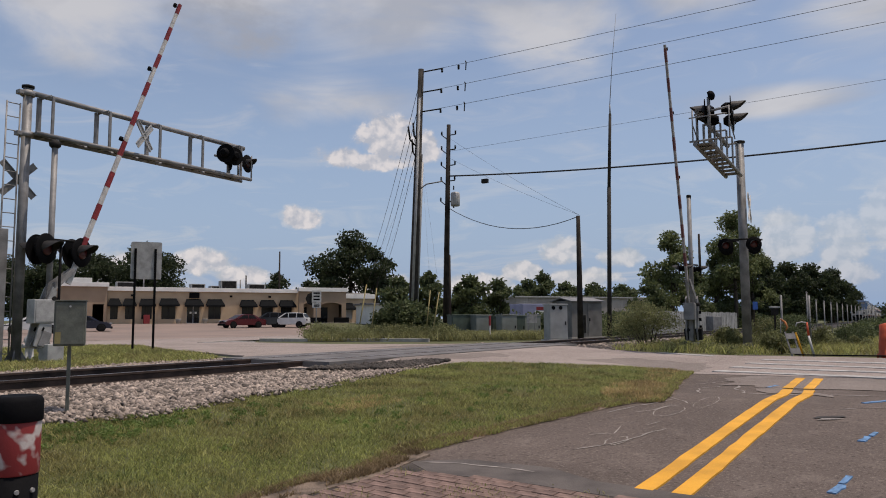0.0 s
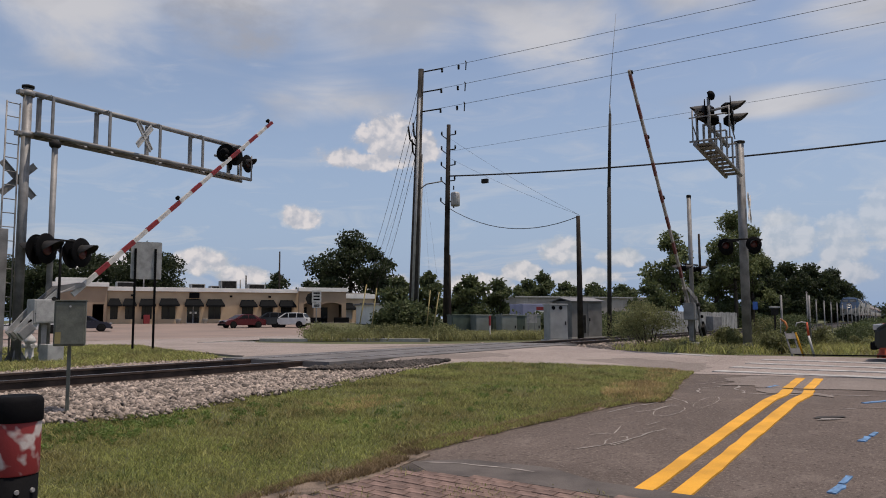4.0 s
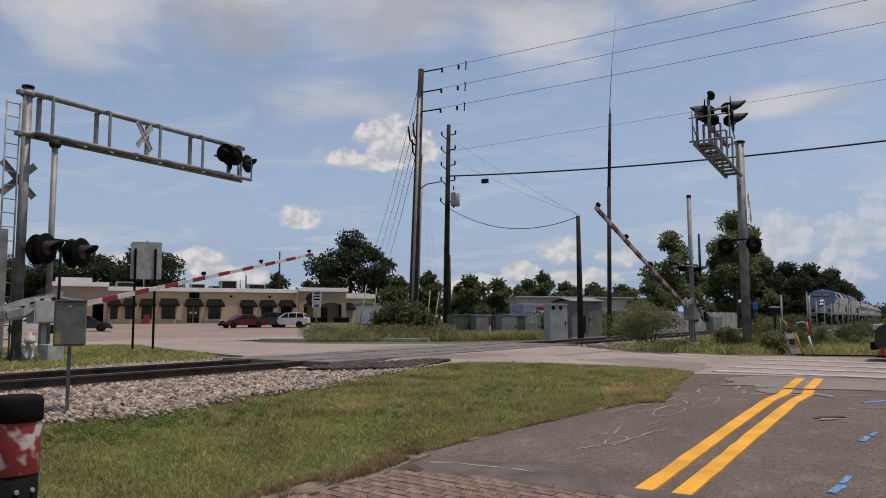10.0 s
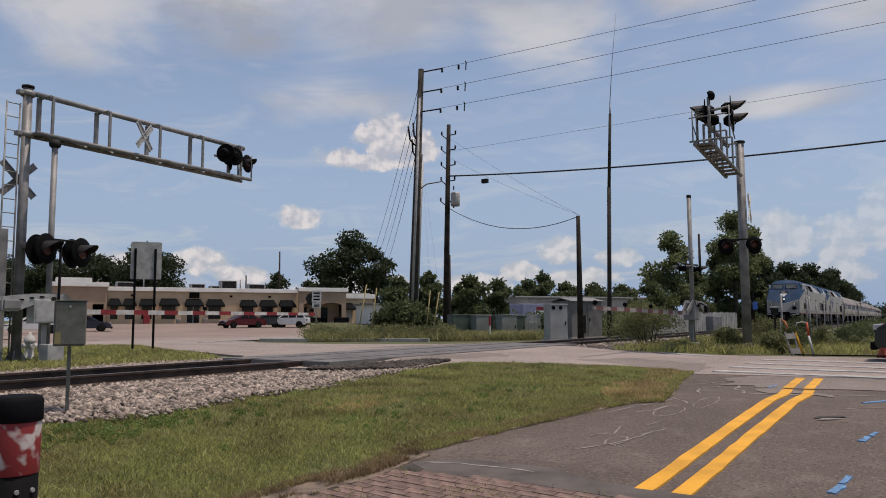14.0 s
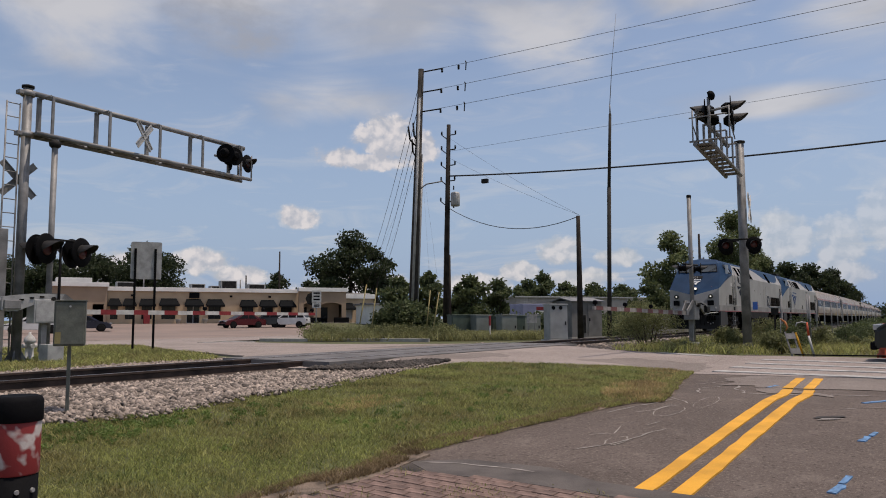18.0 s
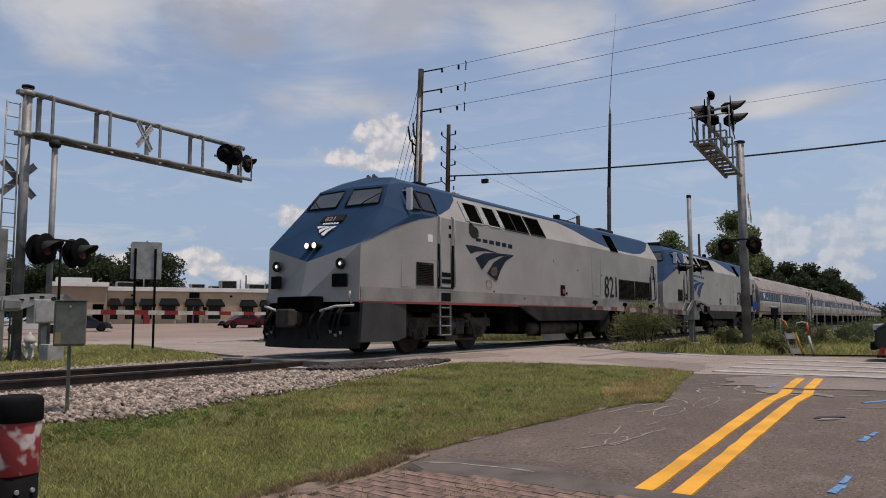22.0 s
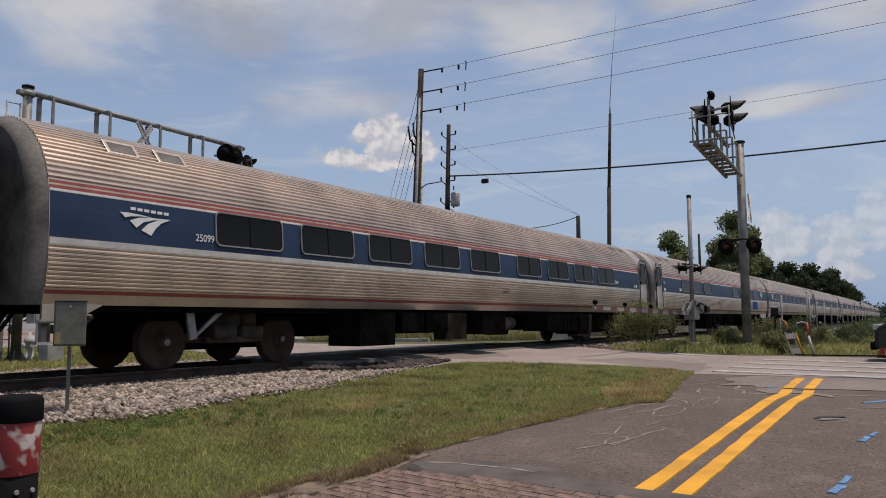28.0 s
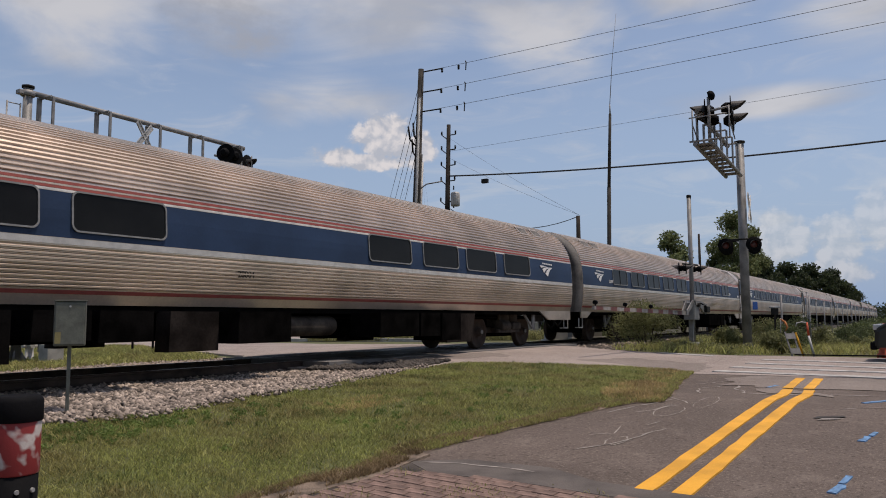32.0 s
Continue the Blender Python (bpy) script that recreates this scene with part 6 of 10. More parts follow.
# ---- sky backdrop with clouds ----
def cloud_material():
    m = bpy.data.materials.new("clouds")
    m.use_nodes = True
    nt = m.node_tree
    nt.nodes.clear()
    N, L = nt.nodes.new, nt.links.new

    def math_node(op, a, b=None, clamp=False):
        n = N("ShaderNodeMath")
        n.operation, n.use_clamp = op, clamp
        for i, v in enumerate((a, b)):
            if v is None:
                continue
            if isinstance(v, (int, float)):
                n.inputs[i].default_value = v
            else:
                L(v, n.inputs[i])
        return n.outputs[0]

    tc = N("ShaderNodeTexCoord")
    nrm = N("ShaderNodeVectorMath")
    nrm.operation = "NORMALIZE"
    L(tc.outputs["Object"], nrm.inputs[0])
    sp = N("ShaderNodeSeparateXYZ")
    L(nrm.outputs["Vector"], sp.inputs[0])
    az = math_node("ARCTAN2", sp.outputs["Y"], sp.outputs["X"])
    el = math_node("ARCSINE", sp.outputs["Z"])
    cb = N("ShaderNodeCombineXYZ")
    L(az, cb.inputs[0])
    L(el, cb.inputs[1])

    def noise_node(scale, detail, rough, stretch=1.0, dist=0.0):
        mp = N("ShaderNodeMapping")
        mp.inputs["Scale"].default_value = (1.0, stretch, 1.0)
        L(cb.outputs[0], mp.inputs["Vector"])
        n = N("ShaderNodeTexNoise")
        n.inputs["Scale"].default_value, n.inputs["Detail"].default_value, n.inputs["Roughness"].default_value, n.inputs["Distortion"].default_value = scale, detail, rough, dist
        L(mp.outputs[0], n.inputs["Vector"])
        return n.outputs["Fac"]

    puff = noise_node(21, 10, 0.66, 1.35)

    def billow(scale, shift):
        """Rounded heaps; shift moves the pattern down, to tell lit tops from bases."""
        wob = N("ShaderNodeTexNoise")
        wob.inputs["Scale"].default_value, wob.inputs["Detail"].default_value = 26, 4
        L(cb.outputs[0], wob.inputs["Vector"])
        ad = N("ShaderNodeVectorMath")
        ad.operation = "MULTIPLY_ADD"
        L(wob.outputs["Color"], ad.inputs[0])
        ad.inputs[1].default_value = (0.022, 0.022, 0.0)
        L(cb.outputs[0], ad.inputs[2])
        mv = N("ShaderNodeVectorMath")
        mv.operation = "ADD"
        L(ad.outputs[0], mv.inputs[0])
        mv.inputs[1].default_value = (shift * 0.5, shift, 0.0)
        vo = N("ShaderNodeTexVoronoi")
        vo.voronoi_dimensions, vo.feature, vo.normalize = "2D", "SMOOTH_F1", True
        vo.inputs["Scale"].default_value, vo.inputs["Detail"].default_value, vo.inputs["Roughness"].default_value = scale, 3.0, 0.5
        vo.inputs["Smoothness"].default_value = 0.55
        L(mv.outputs[0], vo.inputs["Vector"])
        return math_node("SUBTRACT", 1.0, vo.outputs["Distance"])

    heap, heap_up = billow(40, 0.0), billow(40, 0.008)
    veil = noise_node(3.4, 7, 0.55, 3.2, 0.6)
    streak = noise_node(6.5, 8, 0.6, 4.2, 1.2)

    def blob(a0, e0, ra, re, flat=0.0):
        """A lens-shaped place for a cloud; centre and half sizes in degrees."""
        x = math_node("MULTIPLY", math_node("SUBTRACT", az, radians(a0)), 1 / radians(ra))
        y = math_node("MULTIPLY", math_node("SUBTRACT", el, radians(e0)), 1 / radians(re))
        d = math_node("ADD", math_node("MULTIPLY", x, x), math_node("MULTIPLY", y, y))
        return math_node("SUBTRACT", 1.0, d)

    # cumulus heaps low over the horizon
    heaps = [(37.6, 13.5, 2.9, 2.0), (41.4, 12.2, 2.3, 0.9), (35.2, 12.8, 1.9, 1.5), (38.8, 11.9, 3.4, 0.8), (44.3, 7.6, 1.7, 1.0), (51.2, 4.2, 2.3, 1.1), (48.4, 3.2, 2.4, 0.8), (24.6, 5.1, 1.8, 1.2), (20.2, 4.5, 1.8, 0.8), (27.5, 3.6, 1.6, 0.8), (22.6, 3.0, 3.0, 0.8),
             (8.8, 5.6, 2.2, 2.0), (5.6, 5.2, 1.8, 2.2), (2.6, 6.6, 2.0, 2.3), (-0.5, 6.0, 2.4, 2.6), (6.5, 3.0, 3.5, 1.0), (11.0, 4.4, 3.0, 1.5), (40, 2.6, 5, 0.9), (57, 3.4, 4, 1.4), (31, 2.6, 3.0, 0.9)]
    best = None
    for h in heaps:
        b = blob(*h)
        best = b if best is None else math_node("MAXIMUM", best, b)
    dens = math_node("ADD", math_node("MULTIPLY", math_node("MAXIMUM", best, -1.2), 0.75), math_node("MULTIPLY", math_node("SUBTRACT", puff, 0.5), 1.5))
    dens = math_node("ADD", dens, math_node("MULTIPLY", math_node("SUBTRACT", heap, 0.66), 1.3))
    mr = N("ShaderNodeMapRange")
    mr.interpolation_type = "SMOOTHSTEP"
    mr.inputs["From Min"].default_value, mr.inputs["From Max"].default_value = -0.05, 0.5
    mr.inputs["To Max"].default_value = 0.95
    L(dens, mr.inputs["Value"])
    # heaps stand in haze towards one side
    hf = N("ShaderNodeMapRange")
    hf.inputs["From Min"].default_value, hf.inputs["From Max"].default_value = radians(6), radians(34)
    hf.inputs["To Min"].default_value, hf.inputs["To Max"].default_value = 0.55, 1.0
    L(az, hf.inputs["Value"])
    cum = math_node("MULTIPLY", mr.outputs["Result"], hf.outputs["Result"])
    # broad soft banks high up
    banks = [(42, 17, 9, 3.5), (49, 23.0, 12, 7.0), (59, 22, 10, 7.0), (38, 21.8, 13, 6.5), (26, 22.0, 10, 5.0), (13, 24, 10, 4.5), (3, 21.0, 8, 5.0), (10, 15, 9, 1.8)]
    bank = None
    for h in banks:
        b = blob(*h)
        bank = b if bank is None else math_node("MAXIMUM", bank, b)
    hi = N("ShaderNodeMapRange")
    hi.interpolation_type = "SMOOTHSTEP"
    hi.inputs["From Min"].default_value, hi.inputs["From Max"].default_value = -0.15, 1.15
    hi.inputs["To Max"].default_value = 0.86
    L(math_node("ADD", bank, math_node("MULTIPLY", math_node("SUBTRACT", veil, 0.5), 2.2)), hi.inputs["Value"])
    st = N("ShaderNodeMapRange")
    st.interpolation_type = "SMOOTHSTEP"
    st.inputs["From Min"].default_value, st.inputs["From Max"].default_value = 0.42, 0.74
    st.inputs["To Min"].default_value, st.inputs["To Max"].default_value = 0.12, 0.5
    L(streak, st.inputs["Value"])
    thin = math_node("MAXIMUM", hi.outputs["Result"], st.outputs["Result"])
    # pale haze towards the horizon
    hz = N("ShaderNodeMapRange")
    hz.inputs["From Min"].default_value, hz.inputs["From Max"].default_value = 0.0, radians(17)
    hz.inputs["To Min"].default_value, hz.inputs["To Max"].default_value = 0.95, 0.15
    L(el, hz.inputs["Value"])
    thin = math_node("MAXIMUM", thin, hz.outputs["Result"])
    fac = math_node("MAXIMUM", thin, cum, True)
    # colours: grey-blue veil with darker bellies, white heaps
    vc = N("ShaderNodeMix")
    vc.data_type = "RGBA"
    vc.inputs["A"].default_value, vc.inputs["B"].default_value = (0.56, 0.60, 0.65, 1), (0.255, 0.39, 0.62, 1)
    bl = N("ShaderNodeMapRange")
    bl.inputs["From Min"].default_value, bl.inputs["From Max"].default_value = 0.2, 0.85
    bl.inputs["To Min"].default_value, bl.inputs["To Max"].default_value = 1.0, 0.0
    L(math_node("MAXIMUM", hi.outputs["Result"], math_node("MULTIPLY", st.outputs["Result"], 1.15)), bl.inputs["Value"])
    L(bl.outputs["Result"], vc.inputs["Factor"])
    belly = N("ShaderNodeMapRange")
    belly.inputs["From Min"].default_value, belly.inputs["From Max"].default_value = 0.40, 0.62
    L(noise_node(5.5, 6, 0.5, 2.0, 0.4), belly.inputs["Value"])
    vd = N("ShaderNodeMix")
    vd.data_type = "RGBA"
    vd.blend_type = "MULTIPLY"
    vd.inputs["B"].default_value = (0.66, 0.69, 0.74, 1)
    L(vc.outputs["Result"], vd.inputs["A"])
    L(math_node("MULTIPLY", belly.outputs["Result"], hi.outputs["Result"]), vd.inputs["Factor"])
    hc = N("ShaderNodeMix")
    hc.data_type = "RGBA"
    hc.inputs["A"].default_value, hc.inputs["B"].default_value = (0.43, 0.48, 0.56, 1), (0.68, 0.69, 0.72, 1)
    sh = N("ShaderNodeMapRange")
    sh.inputs["From Min"].default_value, sh.inputs["From Max"].default_value = 0.15, 0.95
    lit = math_node("MULTIPLY", math_node("SUBTRACT", heap, heap_up), 3.2)
    L(math_node("ADD", math_node("ADD", math_node("MULTIPLY", dens, 0.55), lit), math_node("MULTIPLY", math_node("SUBTRACT", noise_node(34, 7, 0.6, 1.2), 0.32), 1.0)), sh.inputs["Value"])
    L(sh.outputs["Result"], hc.inputs["Factor"])
    cm = N("ShaderNodeMix")
    cm.data_type = "RGBA"
    L(cum, cm.inputs["Factor"])
    L(vd.outputs["Result"], cm.inputs["A"])
    L(hc.outputs["Result"], cm.inputs["B"])
    # one thick bank with a grey belly
    gb = N("ShaderNodeMapRange")
    gb.interpolation_type = "SMOOTHSTEP"
    gb.inputs["From Min"].default_value, gb.inputs["From Max"].default_value = -0.1, 1.3
    gb.inputs["To Max"].default_value = 0.8
    L(math_node("ADD", blob(49.0, 21.3, 5.5, 2.6), math_node("MULTIPLY", math_node("SUBTRACT", noise_node(11, 8, 0.6, 1.5), 0.5), 4.0)), gb.inputs["Value"])
    gm_ = N("ShaderNodeMix")
    gm_.data_type = "RGBA"
    gm_.inputs["B"].default_value = (0.325, 0.355, 0.405, 1)
    L(gb.outputs["Result"], gm_.inputs["Factor"])
    L(cm.outputs["Result"], gm_.inputs["A"])
    fac = math_node("MAXIMUM", fac, gb.outputs["Result"], True)
    em = N("ShaderNodeEmission")
    L(gm_.outputs["Result"], em.inputs["Color"])
    em.inputs["Strength"].default_value = 1.0
    tr = N("ShaderNodeBsdfTransparent")
    ms = N("ShaderNodeMixShader")
    L(fac, ms.inputs["Fac"])
    L(tr.outputs[0], ms.inputs[1])
    L(em.outputs[0], ms.inputs[2])
    out = N("ShaderNodeOutputMaterial")
    L(ms.outputs[0], out.inputs["Surface"])
    m.cycles.emission_sampling = "NONE"
    return m


def cloud_dome():
    verts, faces = [], []
    na, ne, R = 40, 20, 2600.0
    for j in range(ne + 1):
        e = radians(-0.6 + 60 * j / ne)
        for i in range(na + 1):
            a = radians(-25 + 125 * i / na)
            verts.append((R * math.cos(e) * math.cos(a), R * math.cos(e) * math.sin(a), R * math.sin(e)))
    for j in range(ne):
        for i in range(na):
            k = j * (na + 1) + i
            faces.append((k, k + na + 1, k + na + 2, k + 1))
    me = bpy.data.meshes.new("backdrop_clouds")
    me.from_pydata(verts, [], faces)
    me.materials.append(cloud_material())
    return tagged(new("backdrop_clouds", me), "hazy blue summer sky with white heaped clouds", "sky", "", "structure")


clouds = cloud_dome()


# ---- trees and shrubs ----
def rand_dir(r):
    z = r.uniform(-1, 1)
    a = r.uniform(0, 2 * math.pi)
    q = math.sqrt(1 - z * z)
    return Vector((q * math.cos(a), q * math.sin(a), z))


def leaves(name, clumps, size, per, material, parent, seed, spread=1.0):
    """Many small folded leaf sprays scattered round clump centres (centre, radius)."""
    r = random.Random(seed)
    verts, faces = [], []
    for c, rad in clumps:
        n = int(per * max(0.4, rad) ** 1.5)
        for _ in range(n):
            d = rand_dir(r)
            d.z *= 0.72
            p = Vector(c) + d * rad * (r.random() ** 0.45) * spread
            s = size * r.uniform(0.5, 1.25)
            u = rand_dir(r)
            w = u.cross(rand_dir(r)).normalized()
            k = len(verts)
            tip = p + u * s
            fold = u.cross(w) * s * 0.15
            verts += [p, p + u * s * 0.5 + w * s * 0.32 + fold, tip, p + u * s * 0.5 - w * s * 0.32 + fold]
            faces += [(k, k + 1, k + 2), (k, k + 2, k + 3)]
    me = bpy.data.meshes.new(name)
    me.from_pydata(verts, [], faces)
    me.materials.append(material)
    ob = new(name, me)
    ob.parent = parent
    return ob


def tree(x, y, height, width, seed, leaf="leaf", trunk=0.3, low=0.25, leafsize=0.5, per=230, label="broad dark green tree with an uneven crown", clump=0.2, name="tree", gaps=1.0):
    r = random.Random(seed)
    z0 = ground_z(x, y) - 0.05
    t = thing(name, pose(x, y, z0), label, "tree", "trees beyond the railway")
    bm = B()
    hh = height * 0.55
    top = Vector((r.uniform(-.3, .3), r.uniform(-.3, .3), hh))
    pipe(bm, [(0, 0, -0.2), (r.uniform(-.1, .1), r.uniform(-.1, .1), hh * 0.4), tuple(top)], [trunk * 1.2, trunk * 0.9, trunk * 0.5], 10)
    part("trunk", bm, M["bark"], t)
    clumps = []
    n = int(15 * gaps)
    for i in range(n):
        a = 2 * math.pi * (i + r.random() * 0.7) / n * 2.4
        k = (i + 0.5) / n
        zc = height * (low + (0.93 - low) * k)
        prof = math.sin(math.pi * min(1, max(0.12, (k * 0.88 + 0.16)))) ** 0.6
        rr = width / 2 * prof * r.uniform(0.45, 0.95)
        c = Vector((math.cos(a) * rr, math.sin(a) * rr, zc))
        clumps.append((c, width * clump * r.uniform(0.7, 1.25)))
        bm = B()
        st = top * r.uniform(0.5, 1.0)
        mid = st.lerp(c, 0.5) + Vector((0, 0, -0.06 * height))
        pipe(bm, [tuple(st), tuple(mid), tuple(c)], [trunk * 0.35, trunk * 0.22, trunk * 0.08], 6)
        part("limb", bm, M["bark"], t)
    clumps.append((Vector((0, 0, height * (low + 0.5 * (0.9 - low)))), width * clump * 1.3))
    leaves("crown", clumps, leafsize, per, M[leaf], t, seed + 1)
    return t


def shrub(x, y, height, width, seed, leaf, size, per, label, name="bush", lift=0.0, depth=None):
    r = random.Random(seed)
    z0 = ground_z(x, y) - 0.05 + lift
    s = thing(name, pose(x, y, z0), label, "shrub", "shrubs beside the crossing")
    cl = []
    for i in range(12):
        a = r.uniform(0, 2 * math.pi)
        rr = width / 2 * math.sqrt(r.random()) * 0.8
        c = Vector((math.cos(a) * rr, math.sin(a) * rr * ((depth or width) / width), height * r.uniform(0.25, 0.8) * (1 - 0.35 * rr / (width / 2))))
        cl.append((c, max(0.16, height * 0.3 * r.uniform(0.7, 1.2))))
    for i in range(7):
        bm = B()
        c = cl[i][0]
        pipe(bm, [(c.x * 0.2, c.y * 0.2, -0.05), (c.x * 0.6, c.y * 0.6, c.z * 0.6), tuple(c)], [0.025, 0.018, 0.006], 5)
        part("stem", bm, M["bark"], s)
    leaves("foliage", cl, size, per, M[leaf], s, seed + 3)
    return s


def spot(px, depth):
    """Plan position in the direction px (as on a picture 1568 wide) at a depth along the view."""
    k = (px - 784) / 1335.2
    return (math.sin(YAW) * depth + math.cos(YAW) * depth * k, math.cos(YAW) * depth - math.sin(YAW) * depth * k)


for px, dep, h, w, leaf, seed, low in ((255, 150, 14.6, 17, "leaf_oak", 3, 0.2), (165, 150, 13.5, 15, "leaf_oak", 4, 0.2), (80, 150, 13, 15, "leaf_oak", 5, 0.2), (5, 155, 13, 15, "leaf_oak", 21, 0.2),
                                  (620, 128, 15.2, 12.6, "leaf_oak", 6, 0.2), (575, 140, 9.5, 8, "leaf_oak", 16, 0.2), (665, 122, 12.0, 7, "leaf_oak", 17, 0.2), (490, 150, 9.8, 6, "leaf_oak", 7, 0.3), (545, 160, 8.8, 7, "leaf_oak", 8, 0.2),
                                  (705, 90, 6.0, 5, "leaf", 9, 0.1), (757, 80, 6.0, 4.5, "leaf", 10, 0.1)):
    tree(*spot(px, dep), h, w, seed, leaf, 0.45, low, 0.62, 130, clump=0.19)
for px, dep, h, w, seed in ((832, 74, 5.4, 3.6, 31), (880, 78, 5.2, 3.4, 32), (812, 80, 4.8, 3.0, 39), (962, 115, 7.6, 5.0, 33), (935, 120, 6.4, 4.5, 34), (1000, 130, 6.6, 6, 35), (1050, 140, 6.4, 7, 36), (1100, 140, 6.6, 7, 37), (920, 140, 6.5, 6, 38)):
    tree(*spot(px, dep), h, w, seed, "leaf", 0.2, 0.1, 0.42 if dep < 100 else 0.6, 260 if dep < 100 else 180, "small rounded green tree", 0.22)
for px, dep, h, w, seed, low, leaf in ((1150, 60, 3.9, 3.6, 41, 0.05, "leaf"), (1188, 62, 8.4, 4.6, 42, 0.1, "leaf_light"), (1225, 66, 5.4, 3.6, 43, 0.05, "leaf"), (1300, 78, 12.6, 6.6, 44, 0.30, "leaf_light"), (1330, 80, 9.8, 4.6, 45, 0.05, "leaf_light"),
                                 (1265, 80, 8.0, 4.4, 46, 0.05, "leaf"), (1350, 100, 8.6, 6.5, 47, 0.05, "leaf_oak"), (1395, 122, 9.9, 8.0, 48, 0.03, "leaf_oak"), (1435, 128, 10.2, 7.5, 49, 0.03, "leaf_oak"), (1472, 135, 9.6, 6.5, 50, 0.03, "leaf_oak"), (1500, 190, 9.0, 9, 51, 0.03, "leaf_oak")):
    tree(*spot(px, dep), h, w, seed, leaf, 0.2, low, 0.34 if dep < 90 else 0.55, 330 if dep < 90 else 230, "rough green tree beside the railway", 0.2)
tree(46.0, -6.6, 6.2, 5.0, 52, "leaf", 0.2, 0.2, 0.3, 260, "green roadside tree at the edge of the street", 0.2)
# far woods
far = random.Random(8)
cl = []
for i in range(90):
    px = far.uniform(-150, 1750)
    d = far.uniform(230, 330)
    p = spot(px, d)
    cl.append((Vector((p[0], p[1], far.uniform(0.5, 4.5))), far.uniform(2.5, 4.5)))
woods = leaves("far_woods", cl, 1.3, 26, M["leaf_oak"], None, 77)
tagged(woods, "dark green belt of far trees along the horizon", "woods", "", "stuff")


# ---- shops ----
BANG = -28.0028
shop = thing("shop_building", pose(53.0, 83.1, 0.32, 0, 0, BANG), "long low tan stucco shop building with white cornice and black awnings", "building")


def wall_with_holes(length, height, thick, holes, z0=0.0, x0=0.0):
    """A wall from x0 along +x, front on y = 0, cut by rectangular openings (u0, u1, z0, z1)."""
    us = sorted({x0, x0 + length} | {u for h in holes for u in h[:2]})
    zs = sorted({z0, z0 + height} | {z for h in holes for z in h[2:]})
    bm = B()
    for ua, ub in zip(us, us[1:]):
        for za, zb in zip(zs, zs[1:]):
            c = ((ua + ub) / 2, (za + zb) / 2)
            if any(h[0] < c[0] < h[1] and h[2] < c[1] < h[3] for h in holes):
                continue
            box(bm, ua, ub, 0, thick, za, zb)
    bmesh.ops.remove_doubles(bm, verts=bm.verts, dist=0.001)
    return bm


AWN = [(0.0, 1.5, 3.1), (1.65, 3.15, 3.1), (3.5, 5.35, 3.1), (5.8, 8.1, 3.15), (8.8, 11.0, 3.1), (11.4, 13.6, 3.1), (15.6, 17.75, 3.05), (18.15, 20.35, 3.05), (20.75, 22.9, 3.05)]
holes = [(a + 0.35, b - 0.3, 0.6 if i != 4 else 0.06, 2.5) for i, (a, b, _) in enumerate(AWN)]
part("wall", wall_with_holes(23.3, 4.3, 0.3, holes), M["stucco"], shop, "tan stucco front wall")
for nm, (u0, u1, y0, y1, z0, z1), m in (("cornice", (-0.2, 23.3, -0.28, 0.35, 4.0, 4.5), "trim_white"), ("wall", (23.3, 23.6, 0, 16, 0, 4.2), "stucco"),
                                      ("roof", (-6, 34, 0.35, 20, 4.0, 4.15), "concrete"), ("wall", (-6, 34, 19.7, 20, 0, 4.0), "stucco"), ("wall", (-6.3, -6, 0, 20, 0, 4.0), "stucco"), ("wall", (34, 34.3, 0.3, 20, 0, 3.4), "stucco")):
    bm = B()
    box(bm, u0, u1, y0, y1, z0, z1, 0.03 if nm == "cornice" else 0)
    part(nm, bm, M[m], shop)
# left block, higher
part("wall", wall_with_holes(6.0, 4.6, 0.3, [(-1.6, -0.4, 0.1, 2.4), (-3.6, -2.4, 0.1, 2.4)], 0, -6.05), M["stucco_dark"], shop).matrix_basis = pose(0, -0.5, 0)
bm = B(); box(bm, -6.1, 0.1, -0.8, -0.1, 4.45, 4.95, 0.03); part("cornice", bm, M["trim_white"], shop)
bm = B(); box(bm, -5.5, -1.6, 2.0, 6.0, 4.15, 5.6, 0.03); part("parapet", bm, M["trim_white"], shop)
# entrance block with two arches
bm = wall_with_holes(6.6, 4.6, 0.35, [(23.85, 25.2, 0.0, 2.75), (26.2, 29.2, 0.0, 2.75)], 0, 23.2)
part("wall", bm, M["stucco_dark"], shop, "darker tan entrance block").matrix_basis = pose(0, -1.2, 0)
for u0, u1 in ((23.85, 25.2), (26.2, 29.2)):
    bm = B()
    n = 12
    pts = [(u0, 2.45)] + [(u0 + (u1 - u0) * i / n, 2.45 + 0.32 * math.sin(math.pi * i / n)) for i in range(n + 1)] + [(u1, 2.8), (u0, 2.8)]
    slab(bm, [(x, -1.215, z) for x, z in pts[1:]], 0.3)
    bmesh.ops.recalc_face_normals(bm, faces=bm.faces)
    part("arch", bm, M["stucco_dark"], shop)
bm = B(); box(bm, 23.05, 29.95, -1.45, -0.7, 4.2, 4.72, 0.03); part("cornice", bm, M["trim_white"], shop)
bm = B(); box(bm, 23.3, 29.8, 1.6, 1.8, 0, 3.4); part("recess_wall", bm, M["stucco_dark"], shop)
for u in (24.2, 27.2):
    bm = B(); box(bm, u, u + 0.95, 1.54, 1.6, 0.02, 2.15); part("door", bm, M["glass_dark"], shop)
for u0, u1 in ((23.9, 26.0), (28.0, 30.0)):
    bm = B(); box(bm, u0, u1, -1.9, -1.35, 0.0, 0.75, 0.05); part("planter_hedge", bm, M["black"], shop)
part("wall", wall_with_holes(4.6, 3.4, 0.3, [(30.1, 31.2, 0.5, 2.1), (32.2, 33.3, 0.5, 2.1)], 0, 29.8), M["stucco"], shop)
